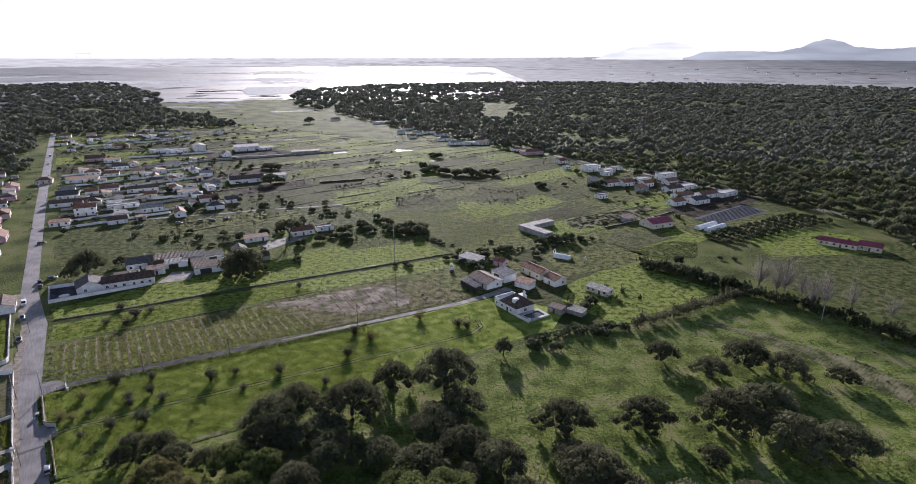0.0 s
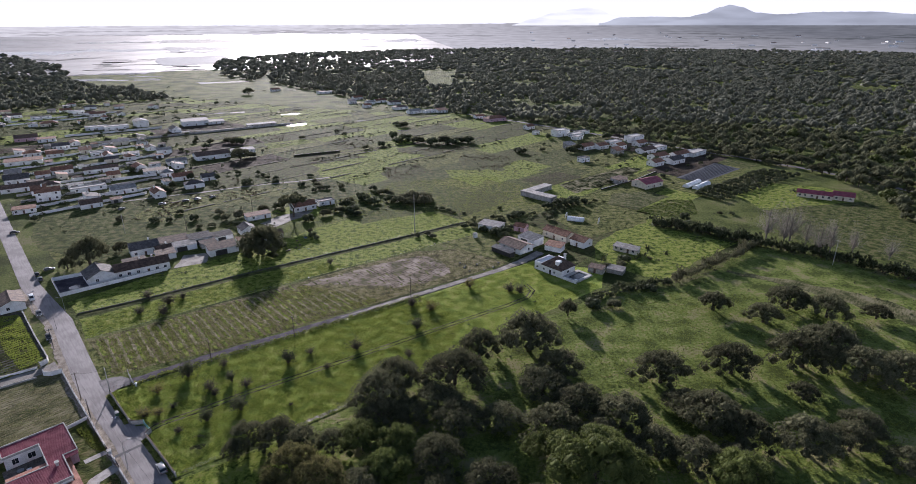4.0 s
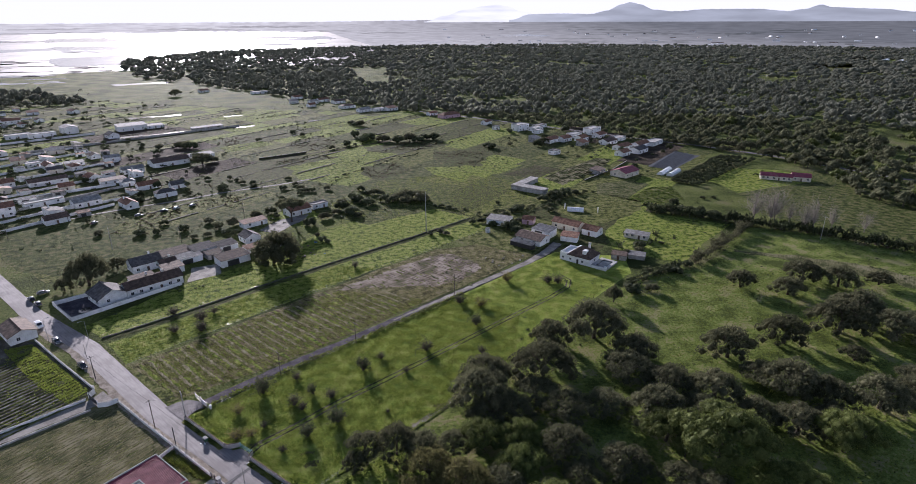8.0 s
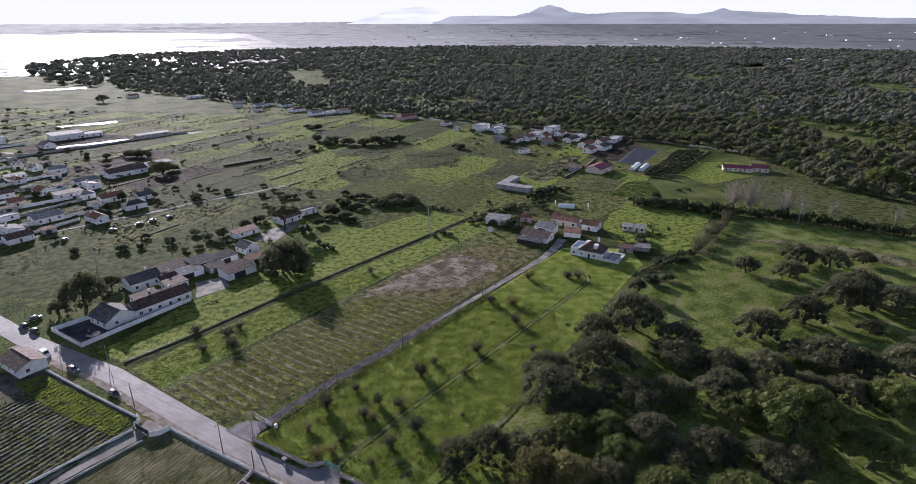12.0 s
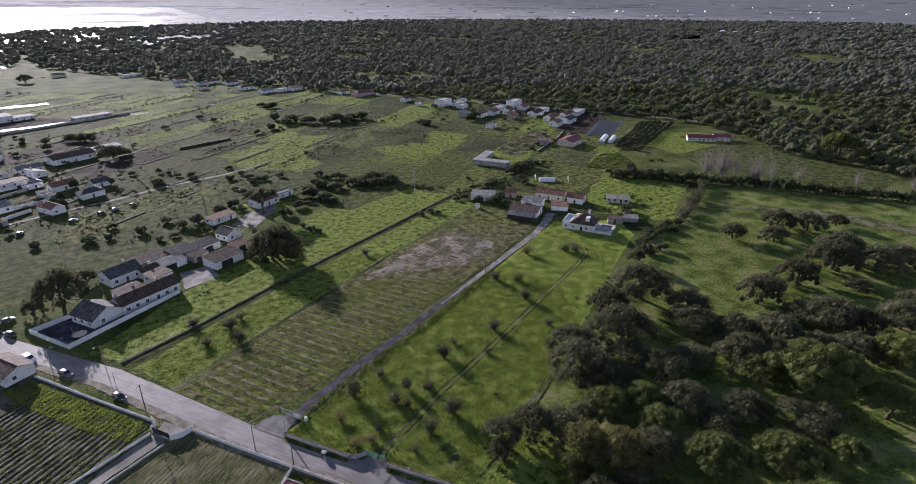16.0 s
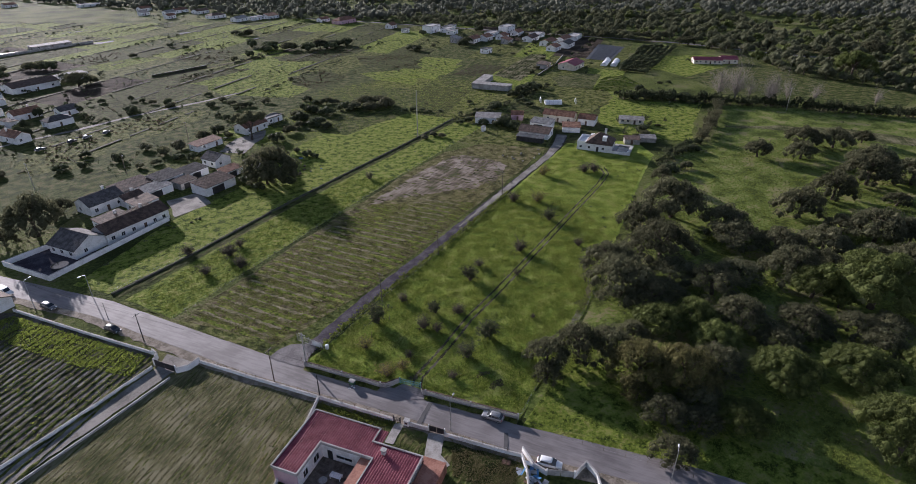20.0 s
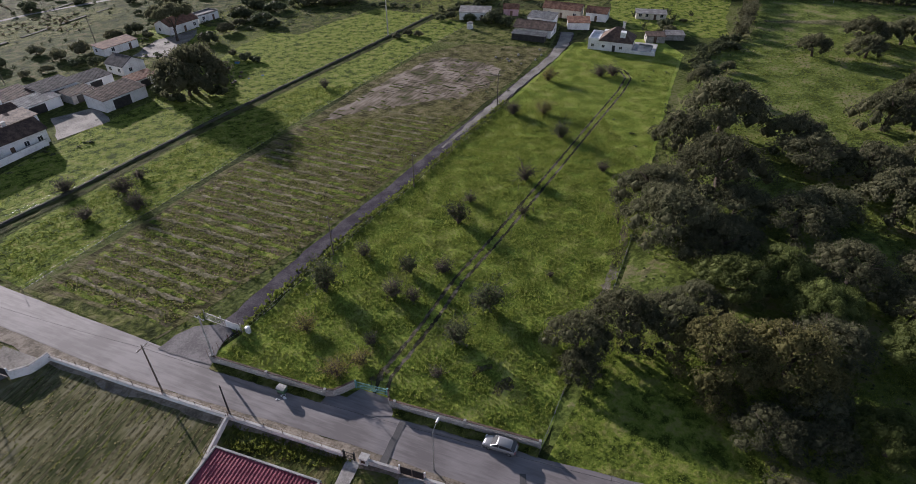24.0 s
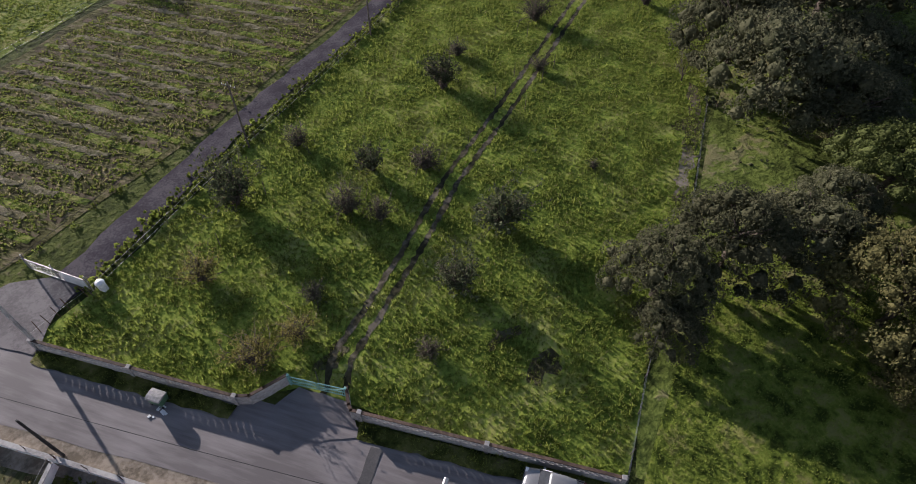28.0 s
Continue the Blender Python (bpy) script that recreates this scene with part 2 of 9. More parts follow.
TIDEFLAT = surf("tidal mud", [(0.120, 0.110, 0.100), (0.180, 0.165, 0.150), (0.230, 0.215, 0.200)], 0.004, 0.03, 0.55, 0.0, world=True, spec=0.5)
WHITE = surf("whitewashed wall", [(0.600, 0.590, 0.565), (0.740, 0.730, 0.710), (0.800, 0.795, 0.780)], 0.35, 3.0, 0.85, 0.12, 0.02, vary=0.06)
CREAM = surf("cream render", [(0.500, 0.440, 0.340), (0.620, 0.560, 0.450), (0.680, 0.620, 0.520)], 0.4, 3.0, 0.85, 0.12, 0.02)
PINK = surf("pink painted wall", [(0.430, 0.260, 0.300), (0.520, 0.340, 0.380), (0.560, 0.380, 0.410)], 0.4, 3.0, 0.8, 0.1, 0.02)
GREYWALL = surf("grey block wall", [(0.220, 0.215, 0.205), (0.310, 0.300, 0.285), (0.400, 0.385, 0.365)], 0.5, 4.0, 0.9, 0.3, 0.03)
TERRA = surf("clay roof tiles", [(0.115, 0.056, 0.035), (0.185, 0.090, 0.054), (0.260, 0.135, 0.084)], 0.8, 5.0, 0.85, 0.6, 0.08, vary=0.25, stretch=(90, 4))
BROWNROOF = surf("weathered brown roof tiles", [(0.055, 0.036, 0.027), (0.092, 0.060, 0.044), (0.140, 0.094, 0.069)], 0.8, 5.0, 0.85, 0.6, 0.08, vary=0.2, stretch=(90, 4))
SLATE = surf("dark grey roof tiles", [(0.048, 0.045, 0.044), (0.080, 0.074, 0.071), (0.116, 0.107, 0.102)], 0.8, 5.0, 0.92, 0.5, 0.06, vary=0.2, stretch=(90, 4))
REDROOF = surf("red steel roof sheet", [(0.170, 0.030, 0.048), (0.230, 0.045, 0.065), (0.270, 0.065, 0.085)], 0.5, 3.0, 0.62, 0.05, 0.01, spec=0.3)
FIBRE = surf("grey fibre-cement sheet", [(0.130, 0.124, 0.116), (0.190, 0.182, 0.172), (0.270, 0.260, 0.246)], 0.5, 4.0, 0.85, 0.3, 0.03, vary=0.25)
CONCRETE = surf("bare concrete", [(0.260, 0.250, 0.235), (0.360, 0.345, 0.325), (0.440, 0.425, 0.400)], 0.4, 4.0, 0.85, 0.25, 0.02)
PAVING = surf("pale paved drive", [(0.230, 0.215, 0.195), (0.310, 0.295, 0.270), (0.370, 0.355, 0.330)], 0.6, 4.0, 0.8, 0.2, 0.02)
TERRACE = surf("red clay terrace tiles", [(0.240, 0.095, 0.065), (0.320, 0.140, 0.095), (0.380, 0.185, 0.130)], 0.6, 4.0, 0.7, 0.15, 0.02)
DARKSTONE = surf("dark bank of earth and stone", [(0.030, 0.028, 0.022), (0.055, 0.050, 0.038), (0.060, 0.075, 0.028)], 0.5, 2.5, 0.95, 0.8, 0.1)
BARK = surf("rough cork bark", [(0.040, 0.032, 0.026), (0.080, 0.062, 0.048), (0.120, 0.095, 0.075)], 1.0, 6.0, 0.95, 0.8, 0.06)
TWIG = surf("thin grey-brown twigs", [(0.075, 0.058, 0.046), (0.110, 0.086, 0.068)], 1.0, 6.0, 0.9, 0.0)
PALETWIG = surf("pale bare poplar twigs", [(0.170, 0.148, 0.125), (0.250, 0.220, 0.190)], 1.0, 6.0, 0.9, 0.0)
WOOD = surf("grey weathered pole wood", [(0.075, 0.060, 0.048), (0.130, 0.105, 0.085), (0.180, 0.150, 0.125)], 1.0, 5.0, 0.9, 0.4, 0.02)
STEEL = surf("galvanised steel", [(0.300, 0.300, 0.300), (0.420, 0.420, 0.420)], 1.0, 6.0, 0.45, 0.05, 0.01, metal=0.8)
IRON = surf("dark iron", [(0.030, 0.030, 0.032), (0.055, 0.053, 0.052)], 1.0, 6.0, 0.6, 0.1, 0.01, metal=0.3)
RUST = surf("rusty brown iron", [(0.075, 0.042, 0.030), (0.130, 0.075, 0.050)], 1.0, 6.0, 0.8, 0.2, 0.01)
GREENPAINT = surf("pale green painted iron", [(0.150, 0.330, 0.300), (0.220, 0.420, 0.380)], 1.0, 6.0, 0.6, 0.1, 0.01)
BINGREEN = surf("dull green plastic", [(0.045, 0.110, 0.060), (0.085, 0.160, 0.095)], 1.0, 5.0, 0.5, 0.1, 0.01)
PLASTIC = surf("milky white plastic film", [(0.620, 0.630, 0.630), (0.780, 0.785, 0.780)], 0.8, 4.0, 0.4, 0.1, 0.02, spec=0.5)
GLASS = surf("dark window glass", [(0.018, 0.021, 0.025), (0.035, 0.040, 0.046)], 0.3, 2.0, 0.08, 0.0, spec=0.6)
DOOR = surf("brown door", [(0.085, 0.050, 0.034), (0.130, 0.080, 0.055)], 1.0, 5.0, 0.6, 0.1, 0.01, vary=0.3)
RUBBER = surf("tyre rubber", [(0.018, 0.018, 0.018), (0.030, 0.030, 0.030)], 2.0, 9.0, 0.8, 0.1, 0.01)
BLUEPLASTIC = surf("blue plastic", [(0.060, 0.180, 0.330), (0.100, 0.240, 0.420)], 1.0, 5.0, 0.45, 0.05, 0.01)
BLACKFILM = surf("black mulch film", [(0.020, 0.022, 0.028), (0.050, 0.054, 0.065)], 0.4, 3.0, 0.6, 0.2, 0.03, spec=0.25)
FURROW = grass_mat("wet pale furrow soil", [(0.055, 0.052, 0.036), (0.095, 0.083, 0.064), (0.150, 0.132, 0.110)], 0.2, 2.0, 0.6, 0.15)
FURROW_WET = surf("pale wet furrow mud", [(0.085, 0.078, 0.064), (0.135, 0.124, 0.106), (0.200, 0.186, 0.165)], 0.3, 3.0, 0.85, 0.4, 0.06, world=True, spec=0.15)
STRAW = grass_mat("dry straw stubble", [(0.085, 0.080, 0.038), (0.130, 0.118, 0.064), (0.175, 0.158, 0.095)], 0.5, 2.0)
BROWN_SOIL = grass_mat("brown weedy soil", [(0.060, 0.062, 0.026), (0.105, 0.080, 0.050), (0.150, 0.115, 0.076), (0.100, 0.110, 0.038)], 0.35, 2.0, 0.8, 0.2)
ROWSOIL = grass_mat("pale trodden row soil", [(0.130, 0.122, 0.062), (0.210, 0.188, 0.115), (0.290, 0.258, 0.178)], 0.4, 2.0)
STONE = surf("rough field stone", [(0.200, 0.185, 0.160), (0.300, 0.280, 0.250), (0.380, 0.360, 0.330)], 1.0, 5.0, 0.9, 0.4, 0.04)
PAINTWHITE = surf("worn white road paint", [(0.320, 0.315, 0.300), (0.480, 0.470, 0.450)], 1.5, 8.0, 0.7, 0.1, 0.01)


def car_paint(name, c, metal=0.5):
    return surf(name, [tuple(v * 0.92 for v in c), c], 1.0, 6.0, 0.28, 0.0, metal=metal, spec=0.5)


SILVER = car_paint("silver car paint", (0.30, 0.30, 0.298), 0.45)
BLACKCAR = car_paint("black car paint", (0.02, 0.02, 0.022), 0.2)
WHITECAR = car_paint("white car paint", (0.72, 0.72, 0.72), 0.0)
GREYCAR = car_paint("dark grey car paint", (0.12, 0.125, 0.13), 0.5)
OAK_LEAF = leaf_mat("grey-green oak leaves", (0.066, 0.071, 0.038), (0.142, 0.140, 0.082), 0.46, 0.85, 0.04)
OAK_BROWN = leaf_mat("browning oak leaves", (0.076, 0.078, 0.032), (0.198, 0.180, 0.076), 0.45, 0.85, 0.04)
# far leaves: haze is mixed into the colour, paler and greyer than WOOD_LEAF
HAZED_LEAF = leaf_mat("far oak leaves paled with haze", (0.132, 0.140, 0.108), (0.166, 0.173, 0.138), 0.62, 0.85, 0.04)
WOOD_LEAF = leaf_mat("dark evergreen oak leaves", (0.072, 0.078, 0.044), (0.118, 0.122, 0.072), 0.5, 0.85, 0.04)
PINE_LEAF = leaf_mat("bright pine needles", (0.060, 0.076, 0.022), (0.138, 0.162, 0.048), 0.45)
BUSH_LEAF = leaf_mat("dark bush leaves", (0.042, 0.052, 0.026), (0.105, 0.120, 0.060), 0.38)
REED_LEAF = leaf_mat("dry giant reed", (0.075, 0.080, 0.040), (0.170, 0.160, 0.095), 0.35)
AUTUMN_LEAF = leaf_mat("last ochre leaves", (0.150, 0.138, 0.040), (0.310, 0.270, 0.085), 0.45)
BROWN_WEED = leaf_mat("dry brown weeds", (0.075, 0.062, 0.034), (0.160, 0.130, 0.078), 0.4)
BLADE = leaf_mat("grass blades", (0.115, 0.148, 0.027), (0.260, 0.300, 0.066), 0.6)
BLADE_DRY = leaf_mat("dry grass blades", (0.150, 0.135, 0.060), (0.280, 0.245, 0.130), 0.55)

# water: a mirror with small waves
WATER, _nt, _b = node_mat("estuary water")
_b.inputs["Base Color"].default_value = (0.030, 0.040, 0.045, 1)
_b.inputs["Roughness"].default_value, _b.inputs["IOR"].default_value = 0.16, 1.33
_g, _n, _bp = _nt.nodes.new("ShaderNodeNewGeometry"), _nt.nodes.new("ShaderNodeTexNoise"), _nt.nodes.new("ShaderNodeBump")
_n.inputs["Scale"].default_value, _n.inputs["Detail"].default_value = 0.25, 5
_bp.inputs["Strength"].default_value, _bp.inputs["Distance"].default_value = 0.5, 0.35
_nt.links.new(_g.outputs["Position"], _n.inputs["Vector"])
_nt.links.new(_n.outputs[0], _bp.inputs["Height"])
_nt.links.new(_bp.outputs[0], _b.inputs["Normal"])
# emission colours stand in for the bright air before the far land
HAZE_LAND = glow("far land with haze glow", (0.36, 0.355, 0.35), (0.088, 0.093, 0.099), 1.0, True)
HAZE_WOOD = glow("far woods with haze glow", (0.25, 0.247, 0.243), (0.058, 0.063, 0.066), 1.0, True)
HAZE_HILL = glow("blue hills with haze glow", (0.41, 0.425, 0.437), (0.205, 0.222, 0.244), 0.003)
HAZE_FAR = glow("far mountain with haze glow", (0.52, 0.53, 0.54), (0.46, 0.47, 0.49), 0.003)

# ---- building helpers ----
class Form:
    """Vertices and faces of one mesh, filled piece by piece."""

    def __init__(self):
        self.v, self.f = [], []

    def add(self, vs, fs):
        k = len(self.v)
        self.v += [tuple(p) for p in vs]
        self.f += [tuple(i + k for i in q) for q in fs]
        return self

    def box(self, x0, y0, z0, x1, y1, z1):
        vs = [(x, y, z) for z in (z0, z1) for x, y in ((x0, y0), (x1, y0), (x1, y1), (x0, y1))]
        return self.add(vs, [(3, 2, 1, 0), (4, 5, 6, 7), (0, 1, 5, 4), (1, 2, 6, 5), (2, 3, 7, 6), (3, 0, 4, 7)])

    def beam(self, a, b, w, h):
        """A bar from a to b, w wide and h high."""
        a, b = Vector(a), Vector(b)
        d = (b - a).normalized()
        s = d.cross(Vector((0, 0, 1)))
        s = s.normalized() if s.length > 1e-4 else Vector((1, 0, 0))
        t = s.cross(d)
        vs = [p + s * i * w / 2 + t * j * h / 2 for p in (a, b) for i, j in ((-1, -1), (1, -1), (1, 1), (-1, 1))]
        return self.add(vs, [(0, 1, 2, 3), (7, 6, 5, 4), (0, 4, 5, 1), (1, 5, 6, 2), (2, 6, 7, 3), (3, 7, 4, 0)])

    def tube(self, pts, radii, n=8, cap=True):
        pts = [Vector(p) for p in pts]
        k, vs, fs = len(pts), [], []
        for i, p in enumerate(pts):
            d = (pts[min(i + 1, k - 1)] - pts[max(i - 1, 0)]).normalized()
            s = d.cross(Vector((0, 0, 1)))
            s = s.normalized() if s.length > 0.05 else Vector((1, 0, 0))
            t = s.cross(d)
            for j in range(n):
                a = 2 * math.pi * j / n
                vs.append(p + radii[i] * (math.cos(a) * s + math.sin(a) * t))
        for i in range(k - 1):
            for j in range(n):
                fs.append((i * n + j, i * n + (j + 1) % n, (i + 1) * n + (j + 1) % n, (i + 1) * n + j))
        if cap:
            fs += [tuple(range(n))[::-1], tuple((k - 1) * n + j for j in range(n))]
        return self.add(vs, fs)

    def prism(self, poly, z0, z1):
        n = len(poly)
        vs = [(x, y, z0) for x, y in poly] + [(x, y, z1) for x, y in poly]
        return self.add(vs, [tuple(range(n))[::-1], tuple(range(n, 2 * n))] + [(i, (i + 1) % n, n + (i + 1) % n, n + i) for i in range(n)])

    def side(self, prof, x0, x1):
        """A profile in y and z drawn out along x."""
        n = len(prof)
        vs = [(x0, y, z) for y, z in prof] + [(x1, y, z) for y, z in prof]
        return self.add(vs, [tuple(range(n)), tuple(range(n, 2 * n))[::-1]] + [(i, n + i, n + (i + 1) % n, (i + 1) % n) for i in range(n)])

    def mesh(self, name, smooth=False):
        me = bpy.data.meshes.new(name)
        me.from_pydata(self.v, [], self.f)
        if smooth:
            me.polygons.foreach_set("use_smooth", [True] * len(me.polygons))
        me.update()
        return me


def fix_normals(me):
    bm = bmesh.new()
    bm.from_mesh(me)
    bmesh.ops.recalc_face_normals(bm, faces=bm.faces)
    bm.to_mesh(me)
    bm.free()


def part(name, form, material, parent, label="", smooth=False, bevel=0.0, m=None):
    """Links a form, or a mesh, as one object under its parent."""
    me = form
    if isinstance(form, Form):
        me = form.mesh(name, smooth)
        fix_normals(me)
    if material and not me.materials:
        me.materials.append(material)
    ob = new(name, me)
    if parent:
        ob.parent = parent
    if m:
        ob.matrix_basis = m
    if label:
        ob["label"] = label
    if bevel:
        b = ob.modifiers.new("edges", "BEVEL")
        b.width, b.segments, b.limit_method = bevel, 2, "ANGLE"
    return ob


def thing(name, x, y, z, turn, label, category, group="", kind=""):
    ob = new(name)
    ob.empty_display_size = 0.3
    ob.matrix_basis = pose(x, y, z, 0, 0, turn)
    return tagged(ob, label, category, group, kind)


def quick_mesh(name, v, f, material, smooth=False):
    """A mesh from arrays: v of n x 3 points, f of m x 3 or m x 4 corners."""
    v, f = np.asarray(v, dtype=np.float32), np.asarray(f, dtype=np.int32)
    me = bpy.data.meshes.new(name)
    me.vertices.add(len(v))
    me.vertices.foreach_set("co", v.ravel())
    k = f.shape[1]
    me.loops.add(f.size)
    me.loops.foreach_set("vertex_index", f.ravel())
    me.polygons.add(len(f))
    me.polygons.foreach_set("loop_start", np.arange(0, f.size, k, dtype=np.int32))
    me.update(calc_edges=True)
    if smooth:
        me.polygons.foreach_set("use_smooth", np.ones(len(f), dtype=bool))
    me.materials.append(material)
    return me


def sheet(name, pts, material, z, label="", jitter=0.0, step=0.0, category="field", parent=None):
    """A flat piece of ground with the given outline, its edges a little uneven."""
    rr = random.Random(int(abs(pts[0][0] * 31 + pts[0][1] * 17)))
    out = []
    n = len(pts)
    for i in range(n):
        a, b = Vector(pts[i]), Vector(pts[(i + 1) % n])
        k = max(1, int((b - a).length / step)) if step else 1
        for j in range(k):
            p = a.lerp(b, j / k)
            out.append((p.x + rr.uniform(-jitter, jitter), p.y + rr.uniform(-jitter, jitter)))
    fo = Form().add([(x, y, z) for x, y in out], [tuple(range(len(out)))])
    me = fo.mesh(name)
    bm = bmesh.new()
    bm.from_mesh(me)
    for q in bm.faces:
        q.normal_update()
        if q.normal.z < 0:
            q.normal_flip()
    bmesh.ops.triangulate(bm, faces=bm.faces)
    bm.to_mesh(me)
    bm.free()
    ob = part(name, me, material, parent)
    return tagged(ob, label, category, "", "structure")


def strip_mesh(name, pts, width, material, z, jitter=0.0, step=4.0, seed=1, camber=0.0):
    """A band of ground along a line; width is one number or one for each point."""
    rr = random.Random(seed)
    line, wide = [], []
    for i in range(len(pts) - 1):
        a, b = Vector(pts[i]), Vector(pts[i + 1])
        wa, wb = (width[i], width[i + 1]) if isinstance(width, (list, tuple)) else (width, width)
        k = max(1, int((b - a).length / step))
        for j in range(k + (i == len(pts) - 2)):
            line.append(a.lerp(b, j / k))
            wide.append(wa + (wb - wa) * j / k)
    v, f = [], []
    for i, p in enumerate(line):
        d = (line[min(i + 1, len(line) - 1)] - line[max(i - 1, 0)]).normalized()
        s = Vector((-d.y, d.x))
        l, r = wide[i] / 2 + rr.uniform(-jitter, jitter), wide[i] / 2 + rr.uniform(-jitter, jitter)
        v += [(p.x + s.x * l, p.y + s.y * l, z), (p.x, p.y, z + camber), (p.x - s.x * r, p.y - s.y * r, z)]
        if i:
            k = 3 * i
            f += [(k - 3, k - 2, k + 1, k), (k - 2, k - 1, k + 2, k + 1)]
    me = quick_mesh(name, v, [q[::-1] for q in f], material)
    return me


U = Vector((-0.5606, 0.828))         # along the road
A = Vector((0.883, 0.470))           # along the lane and the field strips
N = Vector((0.828, 0.5606))          # square to the road, into the fields
O = Vector((-135.0, 164.0))          # where the lane meets the road


def ro(s, d):
    """A place s metres along the road and d metres into the fields."""
    p = O + U * s + N * d
    return (p.x, p.y)


LANE_TURN = math.degrees(math.atan2(A.y, A.x))
ROAD_TURN = math.degrees(math.atan2(U.y, U.x))


def drill_rows(name, poly, turn, gap, width, material, z, label, whole=0.8, seed=1, wobble=0.12, tall=0.05, step=3.0):
    """Rows drawn across a piece of ground, broken here and there; one mesh."""
    rr = random.Random(seed)
    ca, sa = math.cos(radians(turn)), math.sin(radians(turn))
    loc = [(x * ca + y * sa, -x * sa + y * ca) for x, y in poly]
    fo = Form()
    v = min(q[1] for q in loc) + gap * 0.5
    while v < max(q[1] for q in loc):
        cut = sorted(a[0] + (b[0] - a[0]) * (v - a[1]) / (b[1] - a[1]) for a, b in zip(loc, loc[1:] + loc[:1]) if (a[1] > v) != (b[1] > v))
        for u0, u1 in zip(cut[::2], cut[1::2]):
            n = max(2, int((u1 - u0) / step))
            pts, last = [], v
            for j in range(n + 1):
                u = u0 + (u1 - u0) * j / n
                last = v + rr.uniform(-wobble, wobble)
                w = width * rr.uniform(0.55, 1.25) * 0.5
                pts.append((u, last, w))
            for p, q in zip(pts, pts[1:]):
                if rr.random() > whole:
                    continue
                vs = [(p[0], p[1] - p[2], z), (q[0], q[1] - q[2], z), (q[0], q[1], z + tall), (p[0], p[1], z + tall), (q[0], q[1] + q[2], z), (p[0], p[1] + p[2], z)]
                fo.add([(x * ca - y * sa, x * sa + y * ca, h) for x, y, h in vs], [(0, 1, 2, 3), (3, 2, 4, 5)])
        v += gap * rr.uniform(0.9, 1.1)
    me = bpy.data.meshes.new(name)
    me.from_pydata(fo.v, [], fo.f)
    me.materials.append(material)
    ob = part(name, me, None, None)
    return tagged(ob, label, "rows", "", "stuff")

# ---- ground, water and distance ----
FAR0, RIM = 2600.0, 4830.0


def far_z(d):
    """Height of the land far off: it climbs gently, so that its rim stands just under the level of the eye."""
    if d <= FAR0:
        return 0.0
    u = (d - FAR0) / (RIM - FAR0)
    return 101.5 * (1 - d * (1 / FAR0 + (1 / 40000 - 1 / FAR0) * u))


def far_at(az, drop):
    """The place az degrees from +y towards +x, so many thousandths below the level of the eye."""
    q = drop / 101500.0
    d = 1 / q if q > 1 / FAR0 else FAR0 + (RIM - FAR0) * (q - 1 / FAR0) / (1 / 40000 - 1 / FAR0)
    return d * math.sin(radians(az)), d * math.cos(radians(az)), far_z(d)


def rim_mesh(name, radii, material, sides=192):
    v = [(r * math.sin(2 * math.pi * k / sides), r * math.cos(2 * math.pi * k / sides), far_z(r)) for r in radii for k in range(sides)]
    f = [(i * sides + k, i * sides + (k + 1) % sides, (i + 1) * sides + (k + 1) % sides, (i + 1) * sides + k) for i in range(len(radii) - 1) for k in range(sides)]
    return v, f


rings = [60, 150, 300, 600, 1000, 1700, 2200, FAR0]
v, f = rim_mesh("ground", rings, None)
g_form = Form().add(v, f + [tuple(range(192))[::-1]])
ground = part("ground", g_form, FOREST_FLOOR, None)
tagged(ground, "wide flat plain of grass and woodland floor", "ground", "", "structure")
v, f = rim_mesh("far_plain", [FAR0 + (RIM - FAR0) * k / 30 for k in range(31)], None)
# this sheet emits its haze colour and takes no sunlight
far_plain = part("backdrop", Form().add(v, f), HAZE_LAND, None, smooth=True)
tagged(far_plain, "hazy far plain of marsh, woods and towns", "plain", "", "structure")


def far_patch(name, az0, az1, near, far, material, label, cat, rough=0.25, lift=0.5, seed=1):
    """A long patch of water or land far off, its shores uneven; near and far in thousandths below the eye."""
    rr = random.Random(seed)
    n = max(3, int((az1 - az0) / 0.4))
    m = 5
    v, f = [], []
    for i in range(n + 1):
        az = az0 + (az1 - az0) * i / n
        end = min(1.0, (14.0 if near - far > 8 else 5.0) * min(i, n - i) / n + 0.04)
        w = (near - far) * end * 0.5
        mid = (near + far) / 2 + min(1.6, (near - far) * 0.3) * noise.noise((az * 0.35, seed * 7.7, 0.0))
        jag = min(w, 1.2) * rough * 2
        a, b = mid + w + jag * rr.uniform(-1, 1), mid - w + jag * rr.uniform(-1, 1)
        for j in range(m + 1):
            x, y, z = far_at(az, max(2.8, a + (b - a) * j / m))
            v.append((x, y, z + lift))
    for i in range(n):
        for j in range(m):
            k = i * (m + 1) + j
            f.append((k, k + 1, k + m + 2, k + m + 1))
    ob = part(name, quick_mesh(name, v, [q[::-1] for q in f], material, True), None, None)
    return tagged(ob, label, cat, "", "structure")


